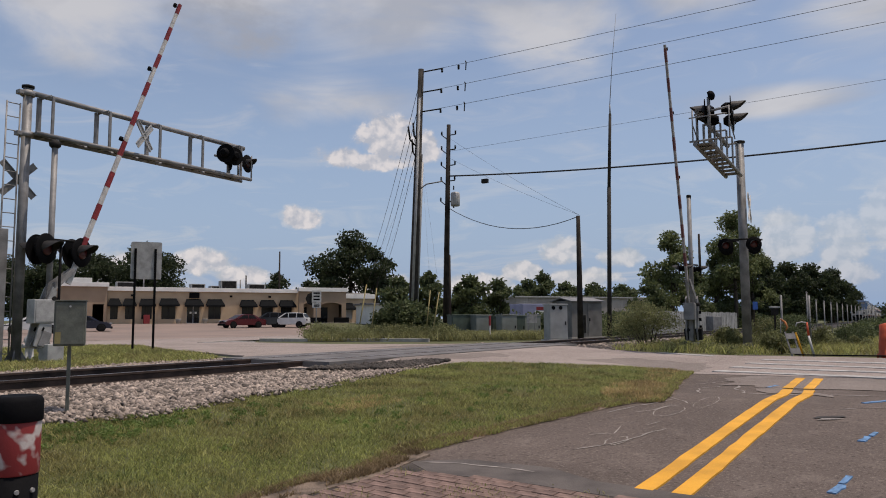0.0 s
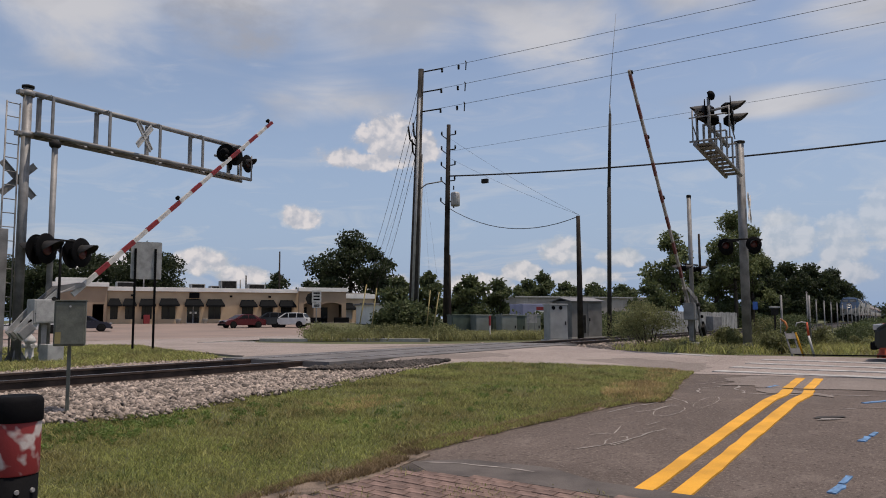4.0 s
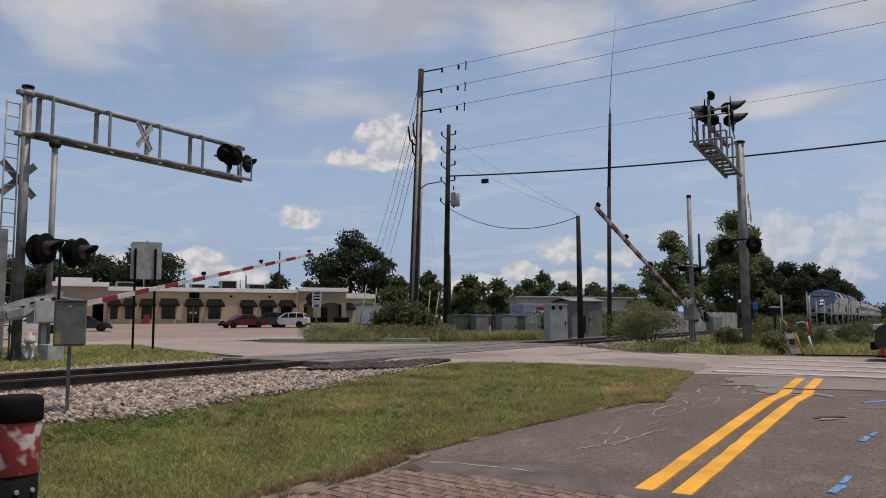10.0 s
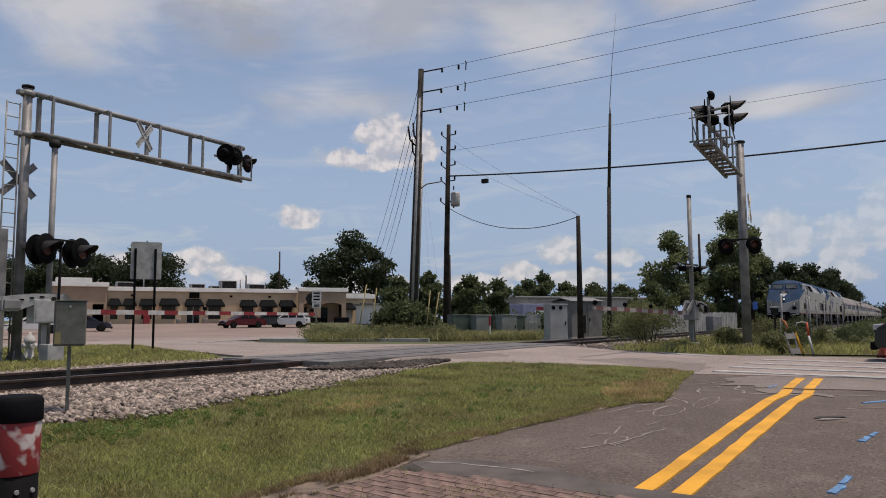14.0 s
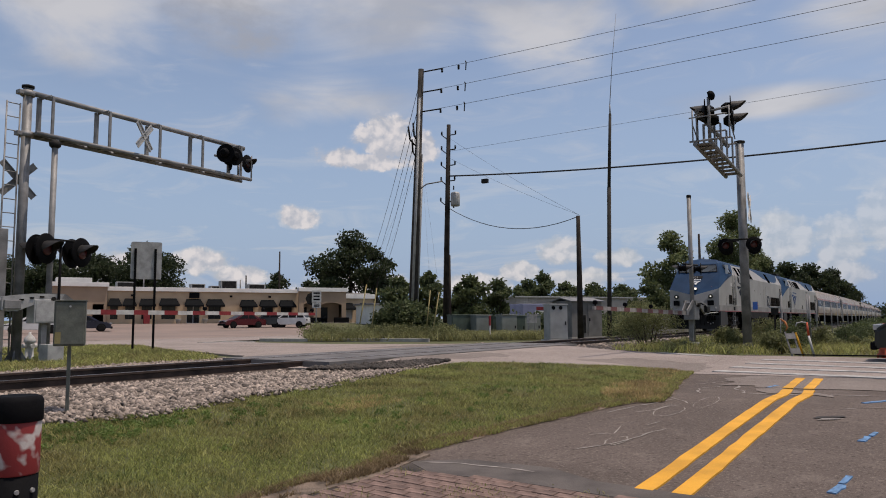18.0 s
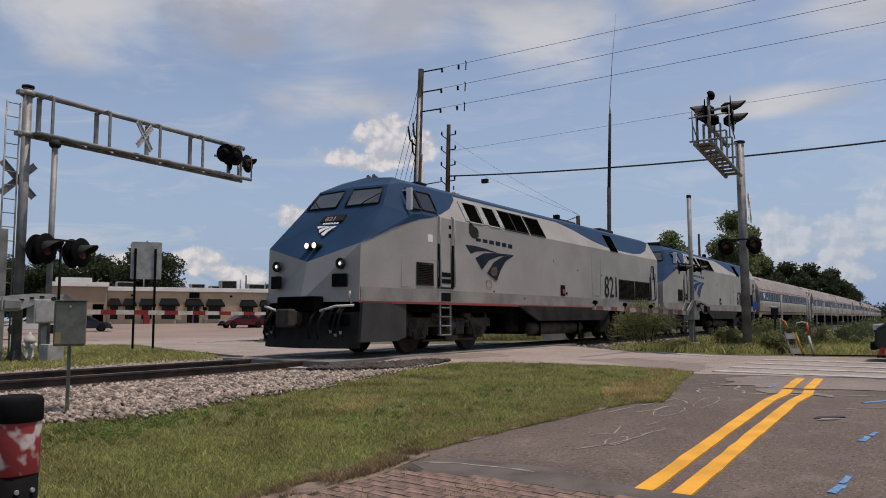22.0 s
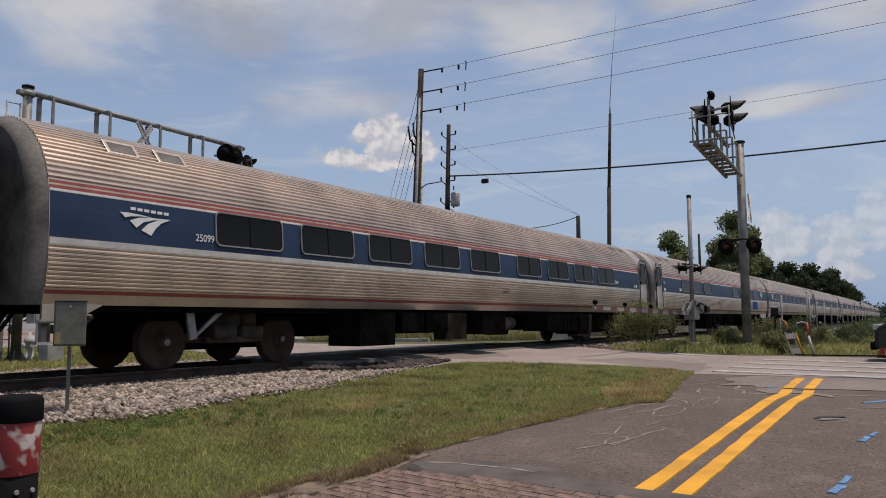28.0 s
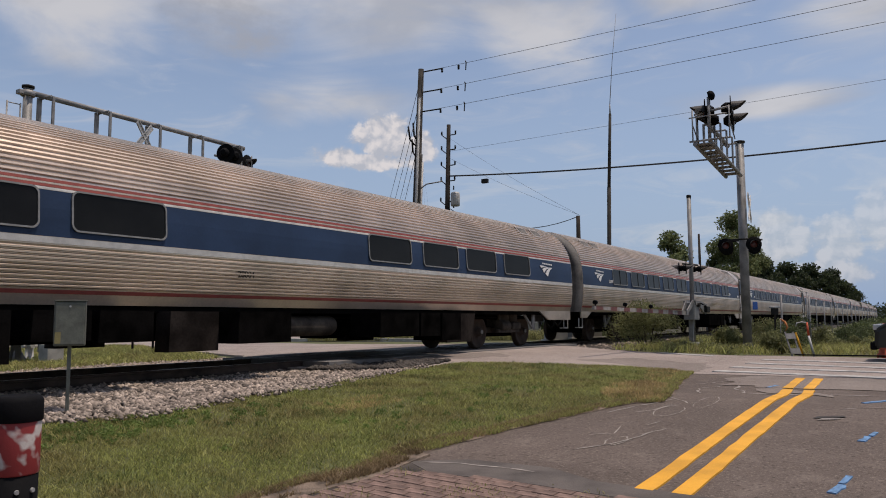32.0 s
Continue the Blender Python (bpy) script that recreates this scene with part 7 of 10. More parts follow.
bm = B(); box(bm, 29.75, 34.5, -0.25, 0.35, 3.35, 3.95, 0.03); part("cornice", bm, M["trim_white"], shop)


def awning(u0, u1, z, drop=0.78, out=0.9):
    a = thing("awning", None)
    a.parent = shop
    bm = B()
    slab(bm, [(u0 - 0.05, -out, z - drop), (u1 + 0.05, -out, z - drop), (u1 - 0.28, -0.02, z), (u0 + 0.28, -0.02, z)], 0.04)
    for s, u in ((0, u0 - 0.02), (1, u1 - 0.02)):
        slab(bm, [(u + (0.30 if s == 0 else -0.26), -0.02, z), (u + 0.04, -0.02, z - drop), (u + 0.04, -out, z - drop)], 0.04)
    bmesh.ops.recalc_face_normals(bm, faces=bm.faces)
    part("canvas", bm, M["awning"], a, "black canvas awning")
    bm = B()
    box(bm, u0 - 0.05, u1 + 0.05, -out - 0.02, -out + 0.01, z - drop - 0.2, z - drop)
    part("valance", bm, M["awning"], a)
    return a


for i, (u0, u1, z) in enumerate(AWN):
    awning(u0, u1, z)
    w = thing("shop_window" if i != 4 else "shop_door", None)
    w.parent = shop
    zb = 0.6 if i != 4 else 0.06
    cols = 2 if i != 4 else 2
    ua, ub = u0 + 0.35, u1 - 0.3
    for c in range(cols):
        bm = B()
        box(bm, ua + (ub - ua) * c / cols + 0.04, ua + (ub - ua) * (c + 1) / cols - 0.04, 0.12, 0.15, zb + 0.05, 2.45)
        part("pane", bm, M["glass_dark"], w)
    bm = B()
    for c in range(cols + 1):
        x = ua + (ub - ua) * c / cols
        box(bm, x - 0.04, x + 0.04, 0.10, 0.17, zb, 2.5)
    for z2 in (zb + 0.03, 2.47):
        box(bm, ua, ub, 0.10, 0.17, z2 - 0.03, z2 + 0.03)
    part("frame", bm, M["galv_light"] if i == 4 else M["dark_metal"], w)
    if i == 4:
        for c in (0.3, 0.7):
            bm = B(); box(bm, ua + (ub - ua) * c - 0.12, ua + (ub - ua) * c + 0.12, 0.10, 0.117, 1.25, 1.5); part("notice", bm, M["trim_white"], w)
for u0, u1 in ((29.9, 31.4), (32.05, 33.5)):
    awning(u0, u1, 2.75)
    bm = B(); box(bm, u0 + 0.2, u1 - 0.2, 0.1, 0.14, 0.5, 2.1); part("pane", bm, M["cloud_grey"], shop)
bm = B(); box(bm, 9.4, 10.6, -0.18, 0, 3.2, 3.9, 0.03); part("sign_board", bm, M["black"], shop, "black shop sign board")
for u in (2.6, 14.4, 19.4):
    bm = B(); box(bm, u, u + 0.3, -0.2, 0, 3.35, 3.6, 0.03); part("wall_lamp", bm, M["black"], shop)
for u0, u1, h in ((10.1, 11.9, 1.0), (12.6, 13.8, 0.8), (13.9, 16.0, 1.5), (17.5, 19.8, 1.1), (1.2, 3.4, 1.1)):
    bm = B(); box(bm, u0, u1, 3.0, 4.6, 4.15, 4.15 + h, 0.04)
    ac = part("rooftop_unit", bm, M["cloud_grey"], shop, "grey rooftop air-conditioning unit")
    bm = B(); box(bm, u0 + 0.15, u1 - 0.15, 2.97, 3.0, 4.25, 4.05 + h); part("intake", bm, M["dark_metal"], ac)
for u in (16.9, 4.6):
    bm = B(); tube(bm, (u, 5, 4.1), (u, 5, 5.9), 0.08, 0.08, 8); part("vent_pipe", bm, M["galv"], shop)
for u in (8.0, 11.2):
    bm = B(); lathe(bm, [(0.22, 0), (0.34, 0.5), (0.36, 0.62), (0.3, 0.62)], 14)
    p = part("planter", bm, M["concrete"]); p.matrix_world = shop.matrix_basis @ pose(u, -1.0, 0.02)
    tagged(p, "round concrete planter beside the shop door", "planter", "planters at the shop door")
bm = B(); box(bm, 4.0, 4.7, -1.1, -0.5, 0, 1.1, 0.05)
v = part("vending_box", bm, M["gate_red"]); v.matrix_world = shop.matrix_basis @ pose(0, 0, 0.02)
tagged(v, "red vending box against the shop wall", "vending box")
bm = B(); box(bm, -6.0, 34.0, -2.2, -0.02, -0.15, 0.03, 0.02)
sw = part("pavement_shops", bm, M["concrete"]); sw.matrix_world = shop.matrix_basis.copy()
tagged(sw, "narrow concrete pavement along the shop front", "pavement", "", "structure")
# white warehouse behind the trees
wh = thing("warehouse", pose(*spot(912, 104), -0.2, 0, 0, -33), "low pale metal warehouse behind the cabinets", "building")
bm = B(); box(bm, 0, 24, 0, 6, 0, 3.9); part("wall", bm, M["ply"], wh)
bm = B(); box(bm, -0.2, 24.2, -0.2, 6.2, 3.9, 4.1, 0.03); part("roof_edge", bm, M["galv_light"], wh)
bm = B()
for i in range(48):
    box(bm, i * 0.5 + 0.02, i * 0.5 + 0.06, -0.03, 0, 0, 3.9)
part("wall_rib", bm, M["ply"], wh)
wh2 = thing("low_house", pose(*spot(662, 95), 0.2, 0, 0, -28), "small pale house behind the shrubs", "building")
bm = B(); box(bm, 0, 9, 0, 6, 0, 2.4); part("wall", bm, M["trim_white"], wh2)
bm = B(); box(bm, -0.3, 9.3, -0.3, 6.3, 2.4, 2.62, 0.02); part("roof", bm, M["galv"], wh2)


# ---- poles and wires ----
def gz0(x, y):
    return ground_z(x, y) - 0.05


def sag(a, b, drop, n=14):
    a, b = Vector(a), Vector(b)
    return [a.lerp(b, i / n) - Vector((0, 0, drop * 4 * (i / n) * (1 - i / n))) for i in range(n + 1)]


def wire(name, pts, r, label, group="overhead wires"):
    bm = B()
    pipe(bm, [tuple(p) for p in pts], r, 5)
    return tagged(part(name, bm, M["cable"]), label, "cable", group)


def wooden_pole(x, y, height, r, lean, label, material="wood_pole"):
    p = thing("utility_pole", pose(x, y, gz0(x, y)), label, "utility pole", "utility poles")
    bm = B()
    pipe(bm, [(0, 0, -0.3), (lean[0] * 0.5, lean[1] * 0.5, height * 0.5), (lean[0], lean[1], height)], [r * 1.2, r, r * 0.72], 14)
    part("shaft", bm, M[material], p)
    return p


def insulator(parent, at, r=0.07, h=0.3):
    bm = B()
    prof = []
    for i in range(4):
        prof += [(r * 0.5, i * h / 4), (r, i * h / 4 + 0.03), (r * 0.5, i * h / 4 + 0.06)]
    lathe(bm, prof, 10, Matrix.Translation(at))
    return part("insulator", bm, M["dark_metal"], parent)


MP, P2 = (33.48, 24.23), (37.0, 24.35)
MPT = Vector((32.66, 23.0, 14.4))
main_pole = wooden_pole(*MP, MPT.z + 0.22, 0.21, (MPT.x - MP[0], MPT.y - MP[1]), "tall dark wooden power pole with steel conduits and insulators", "wood_pole_grey")
P2T = Vector((36.15, 23.5, 12.15))
pole2 = wooden_pole(*P2, P2T.z + 0.22, 0.16, (P2T.x - P2[0], P2T.y - P2[1]), "dark wooden power pole with transformer and insulator arms")
for dx, h in ((0.30, 9.6), (-0.27, 13.0)):
    bm = B()
    k = h / 14.4
    pipe(bm, [(dx * 0.8, -0.12, 0), (dx * 0.8 + (MPT.x - MP[0]) * k, -0.12 + (MPT.y - MP[1]) * k, h)], 0.075, 10)
    part("conduit", bm, M["galv_light"], main_pole, "grey conduit pipe strapped to the pole")
# direction in which the line runs on, towards the near right
RUN = Vector((0.082, -0.9966, 0)).normalized()
SIDE = Vector((RUN.y, -RUN.x, 0))
for z in (14.25, 13.15, 12.10):
    base = Vector((MPT.x - MP[0], MPT.y - MP[1], 0)) * (z / 14.4)
    a = base + Vector((0, 0, z + 0.2))
    b = a + RUN * 2.7 + Vector((0, 0, 0.18))
    bm = B()
    tube(bm, a, a + RUN * 1.3, 0.04, 0.04, 8)
    part("insulator_arm", bm, M["dark_metal"], main_pole)
    for k in (1.3, 2.3):
        insulator(main_pole, a + RUN * k + Vector((0, 0, -0.22)), 0.07, 0.24)
    bm = B()
    pipe(bm, [tuple(b), tuple(b + Vector((0, 0, -0.1)) + RUN * 0.05), tuple(b + Vector((0, 0, -0.5)) + RUN * 0.02)], 0.03, 6)
    part("jumper", bm, M["dark_metal"], main_pole)
    w0 = Vector((*MP, gz0(*MP))) + b
    wire("power_line", sag(Vector((*MP, gz0(*MP))) + a, w0 + RUN * 40 + Vector((0, 0, 1.2 if z > 14 else 1.4)), 0.1), 0.011, "thin bare power line strung between poles")
    bm = B()
    box(bm, -0.1, 0.1, -0.1, 0.1, -0.12, 0.12, 0.02)
    part("bracket", bm, M["dark_metal"], main_pole).matrix_basis = Matrix.Translation(base + Vector((0, 0, z + 0.15)))
# cut-outs half way up
for i, (dx, dz) in enumerate(((-0.5, 10.9), (-0.9, 10.6), (-0.55, 10.0), (0.35, 9.4))):
    base = Vector((MPT.x - MP[0], MPT.y - MP[1], 0)) * (dz / 14.4)
    bm = B()
    tube(bm, base + Vector((0, 0, dz - 0.3)), base + SIDE * -dx + Vector((0, 0, dz)), 0.04, 0.04, 6)
    tube(bm, base + SIDE * -dx + Vector((0, 0, dz)), base + SIDE * -dx * 1.2 + Vector((0, 0, dz + 0.7)), 0.05, 0.05, 8)
    part("fuse_cutout", bm, M["dark_metal"], main_pole)
bm = B()
z = 8.0
a = Vector(((MPT.x - MP[0]) * z / 14.4, (MPT.y - MP[1]) * z / 14.4, z))
pipe(bm, [tuple(a), tuple(a + RUN * 0.6 + Vector((0, 0, 0.35))), tuple(a + RUN * 1.6 + Vector((0, 0, 0.42)))], 0.035, 8)
part("lamp_bracket", bm, M["galv"], main_pole)
# cables from the main pole to the left, far away
for i, z in enumerate((13.9, 12.7, 11.6, 10.4)):
    k = z / 14.4
    a = Vector((MP[0] + (MPT.x - MP[0]) * k, MP[1] + (MPT.y - MP[1]) * k, z))
    e = Vector((*spot(652 + i * 9, 96), 7.5 - i * 0.2))
    wire("service_cable", sag(a, e, 0.8), 0.016, "thin dark cable running off behind the trees")
# second pole
for i, z in enumerate((11.75, 10.9, 10.0, 9.1, 7.9)):
    k = z / 12.15
    base = Vector((P2T.x - P2[0], P2T.y - P2[1], 0)) * k
    bm = B()
    tube(bm, base + Vector((0, 0, z)) - RUN * 0.05, base + Vector((0, 0, z)) + RUN * 0.45, 0.035, 0.035, 6)
    tube(bm, base + Vector((0, 0, z - 0.3)), base + Vector((0, 0, z + 0.05)) - RUN * 0.45, 0.03, 0.03, 6)
    part("side_arm", bm, M["dark_metal"], pole2)
    insulator(pole2, base + Vector((0, 0, z)) + RUN * 0.45, 0.06, 0.22)
    insulator(pole2, base + Vector((0, 0, z + 0.05)) - RUN * 0.45, 0.06, 0.22)
base = Vector((P2T.x - P2[0], P2T.y - P2[1], 0)) * 0.67
bm = B()
lathe(bm, [(0.24, 0.0), (0.27, 0.06), (0.27, 0.72), (0.22, 0.8), (0.08, 0.84)], 18, Matrix.Translation(base + Vector((0, 0, 7.6)) + RUN * 0.5))
part("transformer", bm, M["galv_light"], pole2, "pale grey transformer can")
for dz in (8.55, 7.5):
    insulator(pole2, base + Vector((0, 0, dz)) + RUN * 0.4, 0.05, 0.25)
wire("telephone_cable", sag(Vector((36.3, 23.7, 9.1)), Vector((39.2, -11.0, 9.2)), 0.62, 24), 0.045, "thick black telephone cable slung along the line")
bm = B()
box(bm, -0.1, 0.1, -0.2, 0.2, -0.2, 0.05, 0.04)
sp = part("splice_case", bm, M["dark_metal"])
sp.matrix_world = Matrix.Translation((36.5, 21.3, 8.66))
tagged(sp, "dark splice case hanging on the telephone cable", "splice case")
wire("power_line", sag(Vector((36.3, 23.7, 10.55)), Vector((39.2, -11.0, 11.95)), 0.1), 0.008, "thin bare power line strung between poles")
# short dark pole by the signal hut, and its cables
DP = (34.8, 14.95)
dpole = wooden_pole(*DP, 6.05, 0.13, (-0.5, -0.2), "short tarred wooden pole beside the signal hut")
dtop = Vector((34.3, 14.75, 5.8))
wire("telephone_cable", sag(Vector((P2[0] - 0.5, P2[1] - 0.5, 7.3)), dtop, 0.9), 0.02, "slack black cable between two poles")
for z in (11.4, 10.2):
    wire("telephone_cable", sag(Vector((P2[0] - 0.7, P2[1] - 0.7, z)), dtop + Vector((0.1, 0, 0.1)), 0.15), 0.006, "thin taut cable between two poles")
tagged(dpole, "", "", "utility poles")
# slim lattice-like radio mast with whip
am = thing("radio_mast", pose(36.50, 14.13, gz0(36.50, 14.13)), "slim weathered steel radio mast with a whip antenna", "radio mast")
bm = B()
tube(bm, (0, 0, 0), (-0.35, -0.3, 7.6), 0.115, 0.10, 12)
tube(bm, (-0.35, -0.3, 7.6), (-0.62, -0.55, 11.3), 0.085, 0.07, 12)
part("shaft", bm, M["wood_pole_grey"], am)
bm = B()
tube(bm, (-0.62, -0.55, 11.2), (-0.62, -0.55, 11.8), 0.05, 0.03, 8)
pipe(bm, [(-0.62, -0.55, 11.8), (-0.68, -0.75, 14.0), (-0.78, -1.06, 16.4)], [0.02, 0.014, 0.008], 6)
part("whip", bm, M["galv"], am)
fp = wooden_pole(*spot(1240, 66), 8.4, 0.13, (-0.1, 0), "thin dark wooden pole among the trees")
for px, dep, h in ((494, 110, 10.4), (435, 120, 7.5), (795, 60, 6.2)):
    wooden_pole(*spot(px, dep), h, 0.14, (0, 0), "distant dark wooden pole")

# ---- cabinets beyond the track ----
def cabinet(name, x, y, w, d, h, rz, material, label, doors=1, plinth=True):
    c = thing(name, pose(x, y, gz0(x, y), 0, 0, rz), label, "cabinet", "trackside cabinets")
    bm = B()
    box(bm, -w / 2, w / 2, -d / 2, d / 2, 0.08, h, 0.02)
    part("body", bm, M[material], c)
    bm = B()
    box(bm, -w / 2 - 0.03, w / 2 + 0.03, -d / 2 - 0.04, d / 2 + 0.03, h, h + 0.06, 0.015)
    part("lid", bm, M[material], c)
    for i in range(doors):
        u0, u1 = -w / 2 + w * i / doors + 0.03, -w / 2 + w * (i + 1) / doors - 0.03
        bm = B()
        box(bm, u0, u1, -d / 2 - 0.02, -d / 2, 0.14, h - 0.05, 0.008)
        dr = part("door", bm, M[material], c)
        bm = B()
        box(bm, u1 - 0.12, u1 - 0.06, -d / 2 - 0.05, -d / 2 - 0.02, h * 0.5 - 0.08, h * 0.5 + 0.08, 0.01)
        part("handle", bm, M["dark_metal"], dr)
    bm = B()
    box(bm, -w / 2 - 0.1, w / 2 + 0.1, -d / 2 - 0.1, d / 2 + 0.1, -0.1, 0.08, 0.02)
    part("plinth", bm, M["concrete"], c)
    return c


sc = cabinet("signal_cabinet", 31.45, 14.72, 0.9, 0.6, 1.62, -38, "cloud_grey", "pale grey signal cabinet with round vents beside the track", 1)
for dx in (-0.26, 0.10):
    bm = B(); tube(bm, (dx, -0.335, 1.5), (dx, -0.315, 1.5), 0.09, 0.09, 12); part("vent", bm, M["black"], sc)
hut = thing("signal_hut", pose(36.8, 16.0, gz0(36.8, 16.0), 0, 0, -30), "grey metal signal hut with pitched roof and door", "hut")
bm = B(); box(bm, -0.95, 0.95, -0.85, 0.85, 0.1, 1.95, 0.02); part("body", bm, M["hut_grey"], hut)
bm = B()
slab(bm, [(-1.05, -0.95, 1.93), (1.05, -0.95, 1.93), (1.05, 0, 2.12), (-1.05, 0, 2.12)], 0.05)
slab(bm, [(-1.05, 0, 2.12), (1.05, 0, 2.12), (1.05, 0.95, 1.93), (-1.05, 0.95, 1.93)], 0.05)
bmesh.ops.recalc_face_normals(bm, faces=bm.faces)
part("roof", bm, M["galv"], hut)
bm = B(); box(bm, 0.05, 0.80, -0.875, -0.85, 0.15, 1.75, 0.008); d = part("door", bm, M["hut_grey"], hut)
bm = B(); box(bm, 0.12, 0.17, -0.91, -0.875, 0.9, 1.06); part("handle", bm, M["dark_metal"], d)
bm = B(); box(bm, -0.25, -0.08, -0.862, -0.85, 0.3, 1.2); part("cable_duct", bm, M["dark_metal"], hut)
bm = B(); box(bm, -1.05, 1.05, -0.95, 0.95, -0.15, 0.1, 0.02); part("plinth", bm, M["concrete"], hut)
for px, dep, w, h, mm in ((822, 43, 1.9, 1.28, "green_box"), (850, 42.5, 0.95, 1.26, "green_grey"), (874, 43, 0.6, 1.2, "green_box"), (895, 42, 0.95, 1.26, "green_grey"), (915, 42.5, 0.6, 1.2, "green_box"), (935, 43, 1.1, 1.24, "green_grey")):
    x, y = spot(px, dep)
    cabinet("utility_cabinet", x, y, w, 0.7, h, -33, mm, "green utility cabinet standing in the weeds" if mm == "green_box" else "grey-green utility cabinet with two notices", 1)
x, y = spot(866, 38)
pst = thing("marker_post", pose(x, y, gz0(x, y)), "white marker post with red top in the weeds", "post")
bm = B(); box(bm, -0.06, 0.06, -0.02, 0.02, 0, 0.75, 0.008); part("stake", bm, M["gate_white"], pst)
bm = B(); box(bm, -0.07, 0.07, -0.03, 0.03, 0.75, 1.25, 0.01); part("red_top", bm, M["gate_red"], pst)
x, y = spot(940, 40)
sg = thing("low_sign", pose(x, y, gz0(x, y), 0, 0, -33), "small pale notice board on two posts", "sign")
bm = B(); box(bm, -0.3, 0.3, -0.012, 0.012, 0.85, 1.3); part("board", bm, M["galv_light"], sg)
for dx in (-0.2, 0.2):
    bm = B(); tube(bm, (dx, 0.03, 0), (dx, 0.03, 1.2), 0.025, 0.025, 6); part("post", bm, M["galv"], sg)
# box trailer with coloured side, and a white van, behind
x, y = spot(955, 58)
tr = thing("box_trailer", pose(x, y, gz0(x, y), 0, 0, -36), "blue-grey box trailer with coloured emblem parked on the lot", "trailer")
bm = B(); box(bm, -2.05, 2.05, -1.1, 1.1, 0.5, 2.2, 0.05); part("box", bm, M["trailer_blue"], tr)
for u0, u1, z0, z1, mm in ((-0.9, -0.1, 1.72, 1.98, "gate_red"), (-1.0, 0.1, 1.45, 1.68, "trim_white"), (0.5, 1.0, 1.6, 1.75, "trim_white")):
    bm = B(); box(bm, u0, u1, -1.112, -1.1, z0, z1); part("emblem_bar", bm, M[mm], tr)
for u in (-1.4, 1.4):
    bm = B(); tube(bm, (u, -1.05, 0.38), (u, -0.8, 0.38), 0.38, 0.38, 18); part("wheel", bm, M["rubber"], tr)
bm = B(); box(bm, -2.0, 2.0, -0.9, 0.9, 0.3, 0.5); part("chassis", bm, M["under"], tr)
# corrugated metal fence beyond the track
fen = thing("metal_fence", None, "grey corrugated metal fence along the far side of the track", "fence")
for i in range(46):
    x = 45.5 + i * 0.5
    y = 15.4 - (x - 45.5) * 0.02
    bm = B()
    box(bm, x, x + 0.47, y, y + 0.03 + 0.03 * (i % 2), gz0(x, y) - 0.05, 1.25 + random.uniform(-.03, .03))
    part("sheet", bm, M["fence_grey"], fen)
for i in range(10):
    x = 45.5 + i * 2.5
    bm = B(); tube(bm, (x, 15.5, gz0(x, 15.5)), (x, 15.5, 1.3), 0.04, 0.04, 8); part("post", bm, M["galv"], fen)
x, y = spot(1292, 52)
bm = B(); box(bm, -0.5, 0.5, -0.3, 0.3, 0, 1.1, 0.03)
o = part("relay_box", bm, M["galv"]); o.matrix_basis = pose(x, y + 1.2, gz0(x, y + 1.2), 0, 0, -20)
tagged(o, "pale relay box standing beyond the rails", "cabinet")

# ---- posts of an unfinished fence along the near side of the track ----
fp1 = thing("fence_posts", None, "row of bare galvanised fence posts along the railway", "fence")
for i in range(17):
    x = 36.5 + i * 3.0
    y = 4.9 + BEND * x * x
    bm = B()
    zt = 1.62 - 0.004 * i if i > 0 else 1.9
    tube(bm, (x, y, gz0(x, y) - 0.1), (x + 0.03, y, zt), 0.028, 0.028, 8)
    lathe(bm, [(0.042, zt - 0.02), (0.042, zt + 0.02), (0.01, zt + 0.05)], 8, Matrix.Translation((x + 0.03, y, 0)))
    part("post", bm, M["galv"], fp1)
for x, y in ((28.6, 4.75), (29.6, 4.0)):
    bm = B(); tube(bm, (x, y, gz0(x, y) - 0.1), (x, y, 1.6), 0.035, 0.035, 8); part("post", bm, M["galv"], fp1)

# ---- barricades and clutter by the road edge ----
bx, by = 24.75, 3.75
bar = thing("barricade", pose(bx, by, gz0(bx, by), 0, 0, -62) @ Matrix.Scale(0.72, 4), "leaning folding barricade with two pale reflective panels", "barricade")
for s in (-1, 1):
    bm = B(); slab(bm, [(s * 0.16 - 0.03, 0.0, 0), (s * 0.16 + 0.03, 0.0, 0), (s * 0.16 - 0.12, 0.35, 1.02), (s * 0.16 - 0.18, 0.35, 1.02)], 0.04)
    bmesh.ops.recalc_face_normals(bm, faces=bm.faces); part("leg", bm, M["galv"], bar)
for k in (0.12, 0.72):
    bm = B(); slab(bm, [(-0.2 - 0.15 * k, 0.35 * k - 0.04, k * 1.02), (0.2 - 0.15 * k, 0.35 * k - 0.04, k * 1.02), (0.18 - 0.15 * k, 0.35 * k + 0.05, k * 1.02 + 0.22), (-0.22 - 0.15 * k, 0.35 * k + 0.05, k * 1.02 + 0.22)], 0.03)
    bmesh.ops.recalc_face_normals(bm, faces=bm.faces); part("panel", bm, M["galv"], bar)
st = thing("channel_post", pose(24.6, 3.3, gz0(24.6, 3.3)), "white plastic post with an orange sleeve leaning at the kerb", "post")
bm = B(); tube(bm, (0.0, -0.05, 0), (0.15, 0.1, 0.62), 0.034, 0.034, 10); part("stem", bm, M["galv_light"], st)
bm = B(); tube(bm, (0.15, 0.1, 0.62), (0.2, 0.14, 1.02), 0.034, 0.03, 10); part("sleeve", bm, M["orange"], st)
